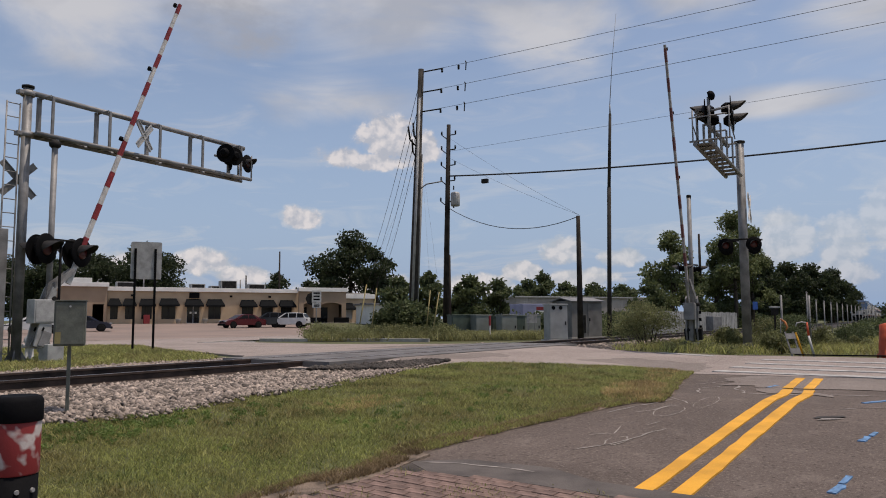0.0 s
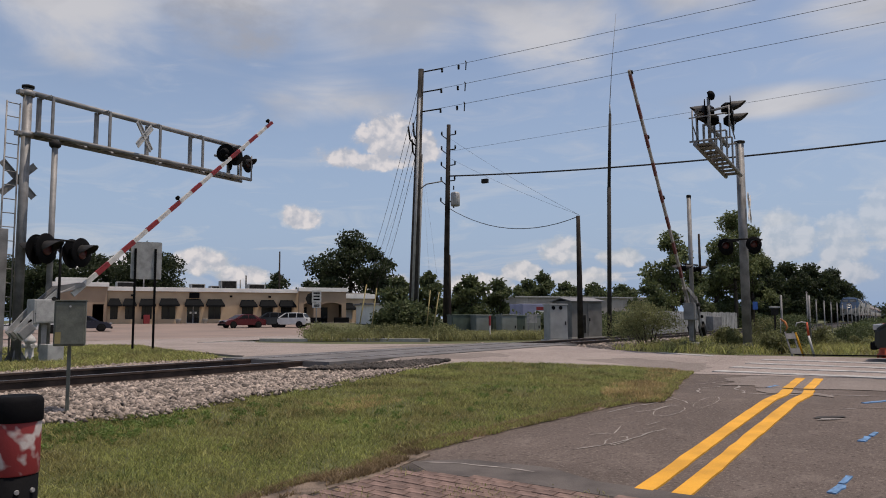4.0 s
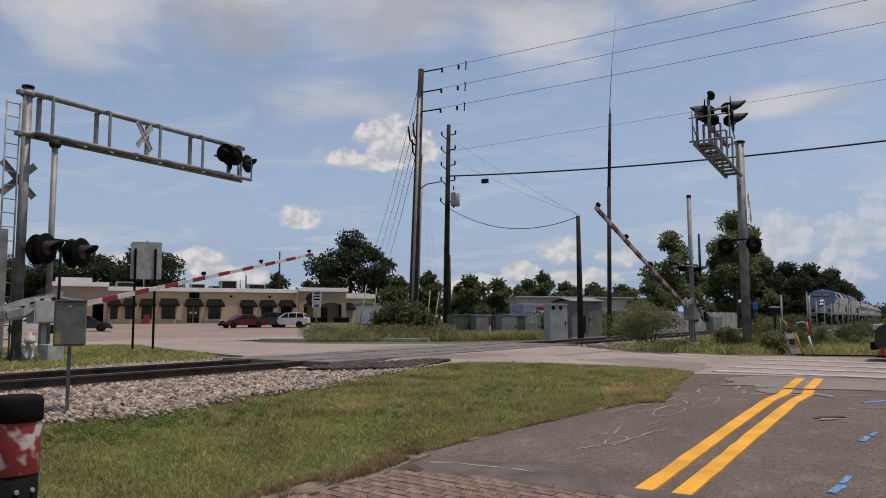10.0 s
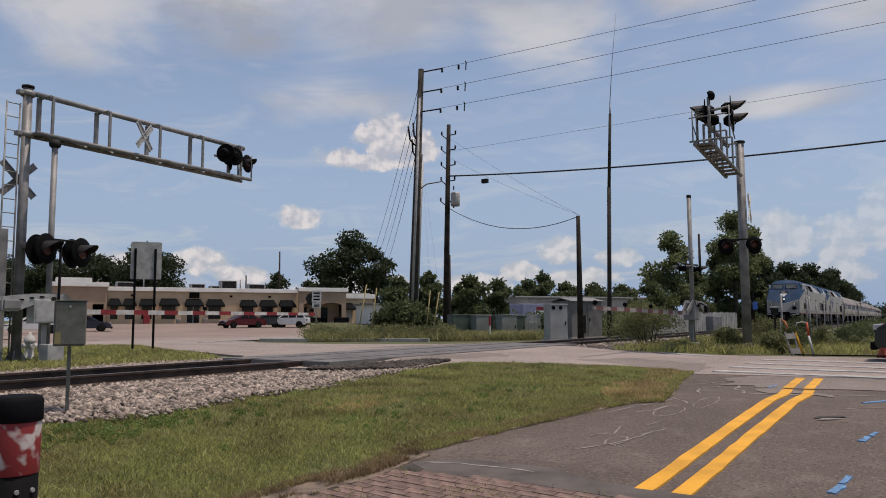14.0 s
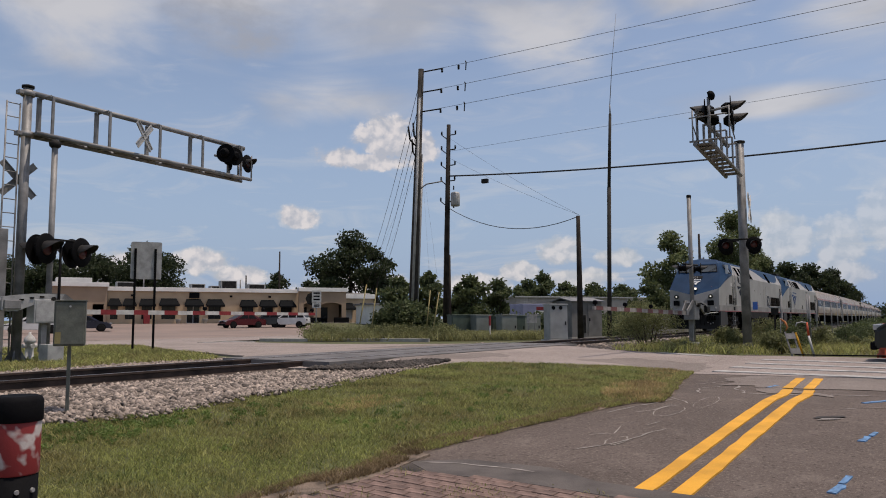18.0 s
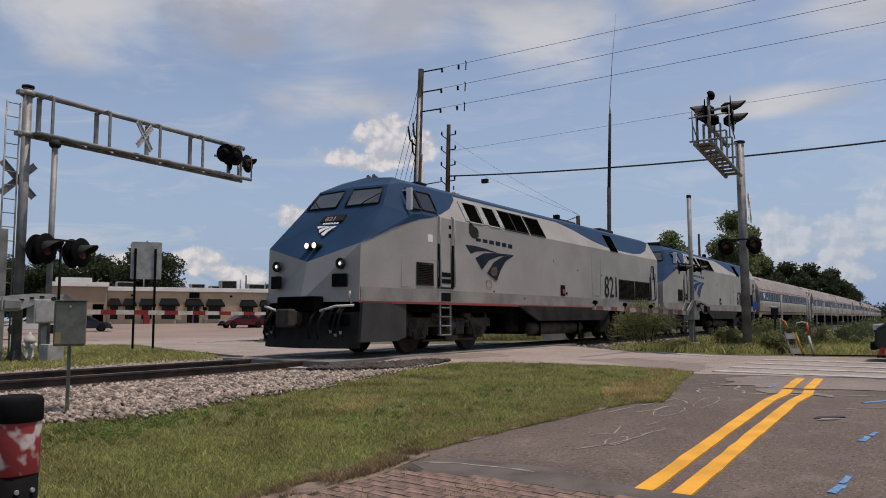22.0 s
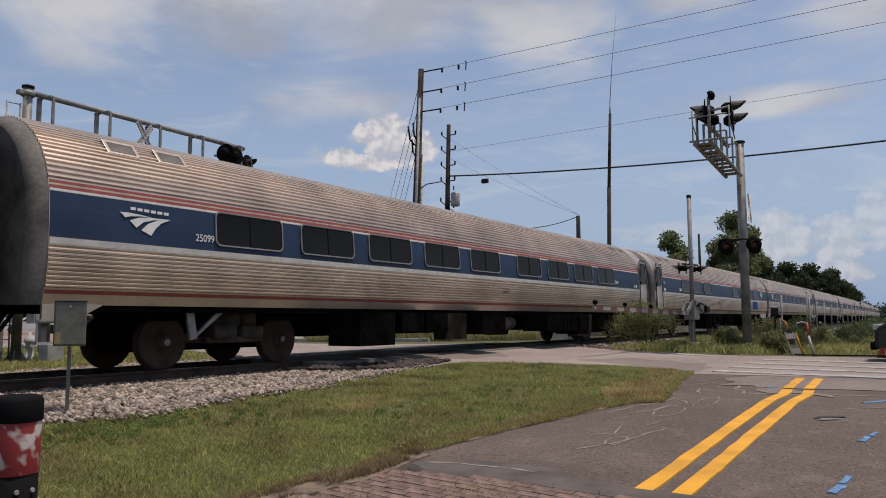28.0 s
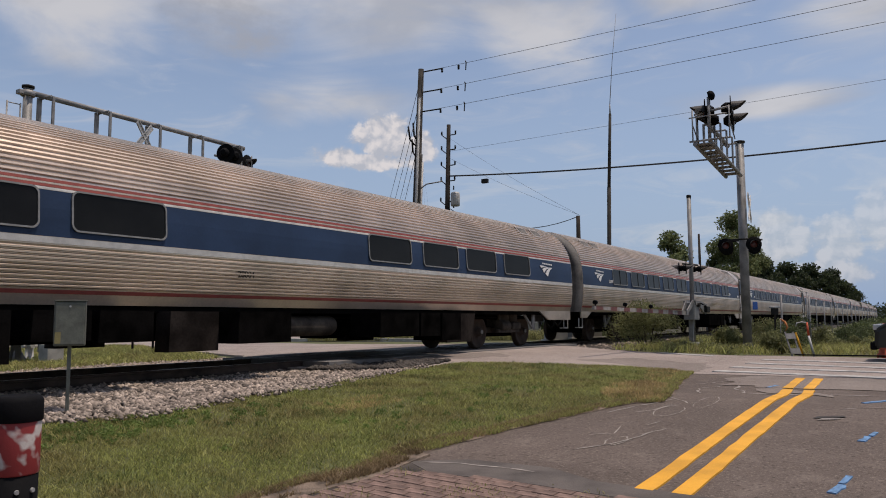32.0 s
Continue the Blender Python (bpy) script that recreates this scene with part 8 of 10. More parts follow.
bm = B(); pipe(bm, [(0.2, 0.14, 1.0), (0.1, 0.26, 1.03), (0.0, 0.38, 1.0), (-0.03, 0.42, 0.9)], 0.02, 8); part("arm", bm, M["galv_light"], st)
yl = thing("marker_stake", pose(24.7, 3.55, gz0(24.7, 3.55)), "thin yellow marker stake leaning in the weeds", "post")
bm = B(); tube(bm, (0, 0, 0), (-0.1, 0.18, 0.72), 0.03, 0.03, 8); part("stake", bm, M["yellow_paint"], yl)
fl = thing("warning_flag", pose(25.9, 4.35, gz0(25.9, 4.35)), "orange warning flag on a thin stake in the weeds", "flag")
bm = B(); tube(bm, (0, 0, 0), (0, 0, 1.15), 0.012, 0.012, 6); part("stake", bm, M["galv"], fl)
bm = B(); pipe(bm, [(0, 0, 1.12), (0.06, -0.12, 1.02), (0.0, -0.2, 0.86), (0.02, -0.14, 0.75)], [0.025, 0.035, 0.03, 0.012], 8); part("cloth", bm, M["orange_pale"], fl)
pb = thing("post_box", pose(27.3, 4.75, gz0(27.3, 4.75) + 0.7, 0, 0, -60) @ Matrix.Scale(0.5, 4), "dark roadside box with a pale lid on a post", "box")
bm = B(); box(bm, -0.05, 0.05, -0.05, 0.05, -1.4, 1.15); part("post", bm, M["wood_pole"], pb)
bm = B(); box(bm, -0.2, 0.2, -0.15, 0.15, 1.1, 1.55, 0.02); part("case", bm, M["dark_metal"], pb)
bm = B(); box(bm, -0.3, 0.3, -0.2, 0.2, 1.55, 1.66, 0.02); part("lid", bm, M["galv_light"], pb)
cn = thing("traffic_barrel", pose(24.85, 1.38, gz0(24.85, 1.38)), "orange plastic traffic barrel at the roadside", "barrel")
bm = B(); lathe(bm, [(0.3, 0.0), (0.29, 0.12), (0.25, 0.13), (0.23, 0.5), (0.22, 0.52), (0.2, 0.95), (0.05, 1.0)], 18); part("drum", bm, M["orange"], cn)
# black silt tube along the road edge
bm = B()
pipe(bm, [(x, y, ground_z(x, y) + 0.04) for x, y in ((24.0, 3.7), (24.1, 2.8), (24.35, 1.6), (24.6, 0.2), (25.0, -2.5))], 0.02, 8)
tagged(part("silt_tube", bm, M["black"]), "thin black fabric tube laid along the road edge", "tube")

# ---- signs beyond the track, on the left ----
rs = thing("road_sign", pose(16.4, 23.45, gz0(16.4, 23.45), 0, 0, -33), "back of a tall grey aluminium road sign on two black posts", "road sign")
bm = B(); slab(bm, [(px, 0.0, pz) for px, pz in [(a, b + 3.20) for a, b in rounded(1.02, 1.32, 0.06)]], 0.012); bmesh.ops.recalc_face_normals(bm, faces=bm.faces)
part("panel", bm, M["galv_light"], rs)
for dx in (-0.36, 0.30):
    bm = B(); box(bm, dx - 0.04, dx + 0.04, -0.05, -0.005, 0, 3.62); part("post", bm, M["black"], rs)
ow = thing("road_sign", pose(29.9, 27.9, gz0(29.9, 27.9), 0, 0, -40), "small white regulatory sign on a thin post", "road sign")
bm = B(); tube(bm, (0, 0.03, 0), (0, 0.03, 2.65), 0.035, 0.035, 8); part("post", bm, M["galv"], ow)
for z0, z1, w in ((2.0, 2.65, 0.5), (1.72, 1.98, 0.46)):
    bm = B(); box(bm, -w / 2, w / 2, -0.01, 0.01, z0, z1, 0.006); pn = part("panel", bm, M["gate_white"], ow)
    for k in range(3):
        bm = B(); box(bm, -w / 2 + 0.08, w / 2 - 0.08, -0.015, -0.01, z0 + (z1 - z0) * (0.2 + 0.26 * k), z0 + (z1 - z0) * (0.32 + 0.26 * k)); part("bar", bm, M["black"], pn)
bm = B(); tube(bm, (-0.22, 0.05, 2.2), (-0.22, 0.03, 2.2), 0.36, 0.36, 8); part("back_sign", bm, M["dark_metal"], ow)
# guy guards and poles in the weeds
for px, dep, h, lean in ((632, 39, 2.9, 0.5), (655, 39, 2.7, 0.35), (752, 39.5, 2.6, 0.3), (763, 39.5, 2.5, 0.45)):
    x, y = spot(px, dep)
    gg = thing("guy_guard", pose(x, y, gz0(x, y)), "yellow plastic guard on a pole's guy wire", "guy guard", "guy guards")
    bm = B(); tube(bm, (0, 0, 0), (lean * 0.83, -lean * 0.55, h), 0.036, 0.03, 8); part("sleeve", bm, M["guard_yellow"], gg)
    bm = B(); tube(bm, (lean * 0.83, -lean * 0.55, h), (MPT.x - x, MPT.y - y, 10.0), 0.003, 0.003, 5); part("guy_wire", bm, M["galv"], gg)
hy = thing("fire_hydrant", pose(11.0, 20.76, gz0(11.0, 20.76)) @ Matrix.Scale(0.98, 4), "white fire hydrant beside the signal mast", "hydrant")
bm = B(); lathe(bm, [(0.17, 0), (0.17, 0.05), (0.11, 0.06), (0.11, 0.5), (0.15, 0.52), (0.15, 0.58), (0.12, 0.66), (0.04, 0.74), (0.03, 0.8)], 16); part("barrel", bm, M["gate_white"], hy)
for a in (0, 90, 180):
    bm = B(); tube(bm, (0, 0, 0.42), (0.19 * math.cos(radians(a)), -0.19 * math.sin(radians(a)), 0.42), 0.06, 0.06, 10); part("outlet", bm, M["gate_white"], hy)
# low kerb island beyond the track
isl = thing("kerb_island", None, "raised concrete kerb along the far street", "kerb", kind="structure")
pts = [spot(462, 38.5), spot(548, 37.5), spot(700, 36.8), spot(760, 36.0)]
for a, b in zip(pts, pts[1:]):
    n = max(1, int(math.hypot(b[0] - a[0], b[1] - a[1]) / 1.2))
    for i in range(n):
        p0 = (a[0] + (b[0] - a[0]) * i / n, a[1] + (b[1] - a[1]) * i / n)
        bm = B()
        ang = math.degrees(math.atan2(b[1] - a[1], b[0] - a[0]))
        box(bm, 0, math.hypot(b[0] - a[0], b[1] - a[1]) / n - 0.02, -0.08, 0.08, -0.15, 0.12, 0.02)
        part("kerb_stone", bm, M["concrete"], isl).matrix_basis = pose(p0[0], p0[1], ground_z(*p0), 0, 0, ang)


# ---- cars ----
car_tyre = mesh_of("tyre", lathe(B(), [(0.2, -0.1), (0.3, -0.1), (0.325, -0.07), (0.325, 0.07), (0.3, 0.1), (0.2, 0.1)], 20, Matrix.Rotation(radians(90), 4, "X")), M["rubber"])
car_rim = mesh_of("rim", lathe(B(), [(0.04, -0.105), (0.19, -0.09), (0.205, -0.105), (0.205, 0.05), (0.04, 0.05)], 16, Matrix.Rotation(radians(90), 4, "X")), M["galv_light"])


def car(m, paint, length, height, kind, label):
    """A parked car; its front looks to +x of m."""
    c = thing("car", m, label, "car", "cars near the crossing")
    w, k = 0.90, length / 4.7
    if kind == "sedan":
        low = [(-2.33, 0.28), (-2.36, 0.62), (-2.28, 0.92), (-1.55, 0.98), (1.0, 0.95), (1.95, 0.82), (2.3, 0.66), (2.34, 0.30)]
        cab = [(-1.75, 0.96), (-1.0, 1.40), (-0.2, 1.46), (0.45, 1.40), (1.25, 0.94)]
    else:
        low = [(-2.25, 0.32), (-2.30, 0.72), (-2.24, 1.06), (-1.2, 1.08), (0.9, 1.04), (1.95, 0.98), (2.25, 0.78), (2.28, 0.34)]
        cab = [(-2.15, 1.06), (-1.75, 1.58), (-0.6, 1.68), (0.3, 1.62), (1.25, 1.02)]
    hs = height / (1.46 if kind == "sedan" else 1.68)
    low = [(x * k, z * hs) for x, z in low]
    cab = [(x * k, z * hs) for x, z in cab]

    def loft(pts, levels):
        bm = B()
        rows = [[bm.verts.new((x * fx, y, z)) for x, z in pts] for y, fx in levels]
        n = len(pts)
        for a, b in zip(rows, rows[1:]):
            for i in range(n):
                bm.faces.new((a[i], a[(i + 1) % n], b[(i + 1) % n], b[i]))
        bm.faces.new(rows[0][::-1])
        bm.faces.new(rows[-1])
        bmesh.ops.recalc_face_normals(bm, faces=bm.faces)
        for f in bm.faces:
            f.smooth = False
        return bm
    bm = loft(low, [(-w, 0.95), (-w * 0.95, 0.99), (0, 1.0), (w * 0.95, 0.99), (w, 0.95)])
    bmesh.ops.bevel(bm, geom=[e for e in bm.edges if e.calc_face_angle(0) > 0.5], offset=0.05, segments=2, affect="EDGES")
    part("body", bm, M[paint], c)
    bm = B()
    ci = w * 0.78
    rows = [[bm.verts.new((x, s * (w * 0.93 - (w * 0.93 - ci) * min(1, (z - cab[0][1]) / (cab[2][1] - cab[0][1]))), z)) for x, z in cab] for s in (-1, 1)]
    n = len(cab)
    for i in range(n - 1):
        bm.faces.new((rows[0][i], rows[0][i + 1], rows[1][i + 1], rows[1][i]))
    for r_ in rows:
        bm.faces.new(r_)
    bmesh.ops.recalc_face_normals(bm, faces=bm.faces)
    part("cabin", bm, M[paint], c)
    for s in (-1, 1):
        base, top = cab[0][1] + 0.04, cab[2][1] - 0.10
        yb, yt = w * 0.93 + 0.006, w * 0.80 + 0.012
        lo, hi = cab[0][0], cab[-1][0]
        cuts = [lo + (hi - lo) * f for f in ((0.16, 0.47, 0.50, 0.86) if kind == "sedan" else (0.06, 0.30, 0.33, 0.58, 0.61, 0.88))]
        for a, b in zip(cuts[::2], cuts[1::2]):
            fa = 0.17 * (hi - lo) if a == cuts[0] else 0.0
            fb = 0.2 * (hi - lo) if b == cuts[-1] else 0.0
            bm = B()
            slab(bm, [(a, s * yb, base), (b, s * yb, base), (b - fb, s * yt, top), (a + fa * (0.8 if kind == "sedan" else 0.3), s * yt, top)], 0.02)
            bmesh.ops.recalc_face_normals(bm, faces=bm.faces)
            part("side_window", bm, M["coach_glass"], c)
        for x in (-1.42 * k, 1.42 * k):
            bm = B()
            tube(bm, (x, s * (w - 0.06), 0.33), (x, s * (w + 0.004), 0.33), 0.385, 0.385, 20)
            part("wheel_arch", bm, M["black"], c)
            t = share("wheel", car_tyre, c, pose(x, s * (w - 0.08), 0.325, 0, 0, 0 if s < 0 else 180))
            share("rim", car_rim, t, pose(0, -0.012, 0))
        bm = B(); box(bm, low[-2][0] - 0.16, low[-2][0] + 0.02, s * 0.62 - 0.17, s * 0.62 + 0.17, low[-2][1] - 0.02, low[-2][1] + 0.13, 0.03); part("headlight", bm, M["lamp_glass"], c)
        bm = B(); box(bm, low[1][0] - 0.02, low[1][0] + 0.12, s * 0.68 - 0.14, s * 0.68 + 0.14, low[1][1] + 0.04, low[1][1] + 0.24, 0.03); part("tail_light", bm, M["lens_red"], c)
        bm = B(); box(bm, cab[-1][0] - 0.32, cab[-1][0] - 0.22, s * (w + 0.02) - 0.07, s * (w + 0.02) + 0.09, cab[-1][1] + 0.0, cab[-1][1] + 0.13, 0.03); part("wing_mirror", bm, M[paint], c)
    for (i0, i1), nm in (((-2, -1), "windscreen"), ((0, 1), "rear_window")):
        p, q = Vector((cab[i0][0], 0, cab[i0][1])), Vector((cab[i1][0], 0, cab[i1][1]))
        if nm == "windscreen":
            p, q = q, p
        nrm = Vector((-(q - p).z, 0, (q - p).x)).normalized()
        if nrm.z < 0:
            nrm = -nrm
        a, b = p.lerp(q, 0.1) + nrm * 0.01, p.lerp(q, 0.9) + nrm * 0.01
        bm = B()
        slab(bm, [(a.x, -w * 0.82, a.z), (a.x, w * 0.82, a.z), (b.x, w * 0.72, b.z), (b.x, -w * 0.72, b.z)], 0.015)
        bmesh.ops.recalc_face_normals(bm, faces=bm.faces)
        part(nm, bm, M["coach_glass"], c)
    for x, nm in ((low[-1][0], "front_bumper"), (low[0][0], "rear_bumper")):
        bm = B(); box(bm, x - 0.09, x + 0.07, -w * 0.9, w * 0.9, low[0][1] - 0.04, low[0][1] + 0.16, 0.04); part(nm, bm, M["black"], c)
    bm = B(); box(bm, low[-2][0] - 0.02, low[-2][0] + 0.03, -0.4, 0.4, low[-2][1] - 0.08, low[-2][1] + 0.08, 0.02); part("grille", bm, M["black"], c)
    return c


for px, dep, rz, paint, ln, h, kind, label in (
        (430, 82, 165, "car_red", 4.8, 1.45, "sedan", "dark red sedan parked on the lot"),
        (478, 84, 130, "car_grey", 4.5, 1.66, "suv", "dark grey estate car parked on the lot"),
        (513, 84, 118, "car_white", 4.5, 1.66, "suv", "white sport utility car parked on the lot"),
        (152, 70, -30, "car_dark", 4.6, 1.48, "sedan", "dark blue sedan parked behind the signal"),
        (62, 62, 150, "car_white", 4.6, 1.46, "sedan", "white car parked beyond the signal mast"),
        (905, 88, -120, "car_white", 4.6, 2.3, "suv", "white van parked behind the cabinets")):
    x, y = spot(px, dep)
    car(pose(x, y, ground_z(x, y) + 0.01, 0, 0, rz), paint, ln, h, kind, label)
lz = ground_z(22.6, 0.5) + 0.01
late_car = car(pose(22.6, -14, lz, 0, 0, 90), "car_black", 4.6, 1.72, "suv", "black car that pulls up and waits at the crossing")
late_rows = [(t, pose(22.6, y, lz, 0, 0, 90)) for t, y in ((0.0, -6.0), (0.7, -3.2), (1.4, -1.35), (2.0, -0.76), (2.6, -0.70), (32.0, -0.70))]

# ---- shrubs beside the crossing ----
shrub(27.0, 9.0, 2.35, 2.1, 61, "leaf_weed", 0.07, 1300, "round yellow-green bush beside the rails")
for x, y, h, w, seed, leaf in ((28.4, 5.2, 1.35, 1.5, 62, "leaf_weed"), (27.6, 4.3, 1.2, 1.3, 63, "leaf"), (29.5, 4.6, 1.5, 1.7, 64, "leaf"), (26.2, 4.5, 0.9, 1.1, 65, "leaf_weed"), (30.8, 4.2, 1.2, 1.6, 66, "leaf_weed"), (27.2, 6.2, 0.95, 1.1, 74, "leaf_weed"),
                             (33.0, 3.2, 0.9, 1.8, 67, "leaf"), (35.5, 3.4, 1.0, 1.8, 68, "leaf"), (31.5, 2.9, 0.55, 1.5, 69, "leaf_weed")):
    shrub(x, y, h, w, seed, leaf, 0.075, 1100, "tangled green weeds at the road edge", "weed_clump")
for px, dep, h, w, seed in ((700, 40, 2.3, 2.2, 71), (726, 40, 2.6, 2.0, 72), (680, 40.5, 1.5, 1.8, 73), (752, 41, 1.8, 1.6, 75)):
    shrub(*spot(px, dep), h, w, seed, "leaf", 0.22, 520, "scrubby palmetto round the pole foot", "palmetto_bush")
rr = random.Random(90)
cl = []
for i in range(120):
    px = rr.uniform(545, 800)
    p = spot(px, rr.uniform(37.5, 42))
    hgt = rr.uniform(0.3, 1.0)
    cl.append((Vector((p[0], p[1], ground_z(*p) + hgt * 0.45)), 0.55 * hgt + 0.15))
for i in range(70):
    px = rr.uniform(800, 965)
    p = spot(px, rr.uniform(39, 43))
    cl.append((Vector((p[0], p[1], ground_z(*p) + 0.15)), rr.uniform(0.2, 0.5)))
for i in range(60):
    x = rr.uniform(24.5, 34)
    y = rr.uniform(5.0, 8.8)
    cl.append((Vector((x, y, ground_z(x, y) + 0.06)), rr.uniform(0.15, 0.34)))
scr = random.Random(17)
sl = []
for i in range(150):
    x = 40 + 85 * scr.random() ** 1.3
    y = track_y(x) + scr.uniform(4.6, 11.0)
    sl.append((Vector((x, y, ground_z(x, y) + scr.uniform(0.3, 0.8))), scr.uniform(0.7, 1.4)))
for i in range(60):
    x = 42 + 60 * scr.random()
    y = 3.2 + BEND * x * x + scr.uniform(-0.8, 1.2)
    sl.append((Vector((x, y, ground_z(x, y) + scr.uniform(0.1, 0.5))), scr.uniform(0.4, 0.9)))
tagged(leaves("trackside_scrub", sl, 0.26, 210, M["leaf"], None, 92), "low green scrub along the railway", "scrub", "", "stuff")
tagged(leaves("tall_weeds", cl, 0.10, 520, M["leaf_weed"], None, 91), "tall rank weeds round the poles and cabinets", "weeds", "", "stuff")


# ---- foreground: paint, verge, ballast, paving ----
def inside(poly, x, y):
    c = False
    n = len(poly)
    for i in range(n):
        x0, y0 = poly[i]
        x1, y1 = poly[(i + 1) % n]
        if (y0 > y) != (y1 > y) and x < (x1 - x0) * (y - y0) / (y1 - y0) + x0:
            c = not c
    return c


def draped(name, poly, lift, material, parent=None, label="", cell=0.35, category="", kind="", flat=False):
    """A thin flat patch that follows the ground, cut on a fine grid along its outline."""
    bm = B()
    vs = [bm.verts.new((x, y, 0)) for x, y in poly]
    bm.faces.new(vs)
    xs, ys = [p[0] for p in poly], [p[1] for p in poly]
    for ax, lo, hi in ((0, min(xs), max(xs)), (1, min(ys), max(ys))):
        n = int((hi - lo) / cell)
        for i in range(1, n + 1):
            co = Vector((lo + (hi - lo) * i / (n + 1), 0, 0)) if ax == 0 else Vector((0, lo + (hi - lo) * i / (n + 1), 0))
            bmesh.ops.bisect_plane(bm, geom=bm.verts[:] + bm.edges[:] + bm.faces[:], plane_co=co, plane_no=(1, 0, 0) if ax == 0 else (0, 1, 0))
    bm.normal_update()
    if sum(f.normal.z for f in bm.faces) < 0:
        bmesh.ops.reverse_faces(bm, faces=bm.faces[:])
    up = set(bm.verts)
    if not flat:
        r = bmesh.ops.extrude_face_region(bm, geom=bm.faces[:])
        up = {g for g in r["geom"] if isinstance(g, bmesh.types.BMVert)}
    for v in bm.verts:
        v.co.z = ground_z(v.co.x, v.co.y) + (lift if v in up else -0.06)
    if not flat:
        bmesh.ops.recalc_face_normals(bm, faces=bm.faces)
    ob = part(name, bm, material, parent, label)
    if category:
        tagged(ob, label, category, "", kind)
    return ob


def ribbon(name, pts, width, lift, material, parent, seed, label=""):
    """A thin worn line on the ground, of uneven width."""
    r = random.Random(seed)
    bm = B()
    prev = None
    for i, p in enumerate(pts):
        a, b = pts[max(i - 1, 0)], pts[min(i + 1, len(pts) - 1)]
        d = Vector((b[0] - a[0], b[1] - a[1])).normalized()
        h = width / 2 * r.uniform(0.3, 1.5) * (0.3 if i in (0, len(pts) - 1) else 1.0)
        cur = [bm.verts.new((p[0] + s * -d.y * h, p[1] + s * d.x * h, ground_z(p[0], p[1]) + lift)) for s in (-1, 1)]
        if prev:
            bm.faces.new((prev[0], cur[0], cur[1], prev[1]))
        prev = cur
    return part(name, bm, material, parent, label)


def ragged(poly, amount, seed):
    """The same outline with an uneven edge."""
    return [(x + amount * noise.noise(Vector((x * 2.3, y * 2.3, seed))), y + amount * noise.noise(Vector((x * 2.3, y * 2.3, seed + 7)))) for x, y in densify(poly + poly[:1], 0.2)[:-1]]


def band(pts, width, jitter=0.0, seed=0):
    """Outline of a strip of that width along pts."""
    r = random.Random(seed)
    l, rt = [], []
    for i, p in enumerate(pts):
        a, b = pts[max(i - 1, 0)], pts[min(i + 1, len(pts) - 1)]
        d = Vector((b[0] - a[0], b[1] - a[1])).normalized()
        n = Vector((-d.y, d.x)) * width / 2
        l.append((p[0] + n.x * (1 + r.uniform(-jitter, jitter)), p[1] + n.y * (1 + r.uniform(-jitter, jitter))))
        rt.append((p[0] - n.x * (1 + r.uniform(-jitter, jitter)), p[1] - n.y * (1 + r.uniform(-jitter, jitter))))
    return l + rt[::-1]


def densify(pts, step):
    out = []
    for a, b in zip(pts, pts[1:]):
        n = max(1, int(math.hypot(b[0] - a[0], b[1] - a[1]) / step))
        out += [(a[0] + (b[0] - a[0]) * i / n, a[1] + (b[1] - a[1]) * i / n) for i in range(n)]
    return out + [pts[-1]]


marks = thing("road_markings", None, "painted yellow and white lines worn on the asphalt", "road marking", kind="structure")
for off, sd in ((0.148, 1), (-0.152, 2)):
    for pts in ([(6.03, 1.93 + off), (9.4, 1.905 + off), (12.1, 1.87 + off), (12.75, 1.93 + off)], [(13.0, 1.97 + off), (15.25, 2.11 + off)]):
        draped("yellow_line", band(densify(pts, 0.3), 0.152, 0.09, sd), 0.016, M["yellow_paint"], marks)
for x, x2 in ((21.35, 21.0), (19.5, 19.15), (17.85, 17.6), (16.35, 16.1)):
    draped("crosswalk_bar", band(densify([(x, 4.05), (x2, 1.1), (x2 - 0.2, -4.0)], 0.5), 0.42, 0.12, int(x)), 0.022, M["white_paint"], marks)
draped("stop_line", band(densify([(21.9, 5.5), (22.0, 7.0)], 0.4), 0.5, 0.15, 5), 0.022, M["white_paint"], marks)
draped("stop_line", band(densify([(23.0, 28.6), (25.8, 28.3)], 0.4), 0.6, 0.1, 6), 0.022, M["white_paint"], marks)
for pts, sd in (([(8.69, 0.76), (8.95, 0.72)], 1), ([(9.0, 0.70), (9.22, 0.66)], 11), ([(6.58, 0.79), (6.86, 0.75)], 2), ([(6.90, 0.76), (7.18, 0.73)], 12), ([(13.0, 2.42), (13.5, 2.36)], 3), ([(11.3, 0.95), (11.9, 0.62)], 4)):
    draped("utility_mark", band(densify(pts, 0.06), 0.045 if sd > 5 else 0.065, 0.35, sd), 0.012, M["blue_paint"], marks, "blue sprayed utility mark")
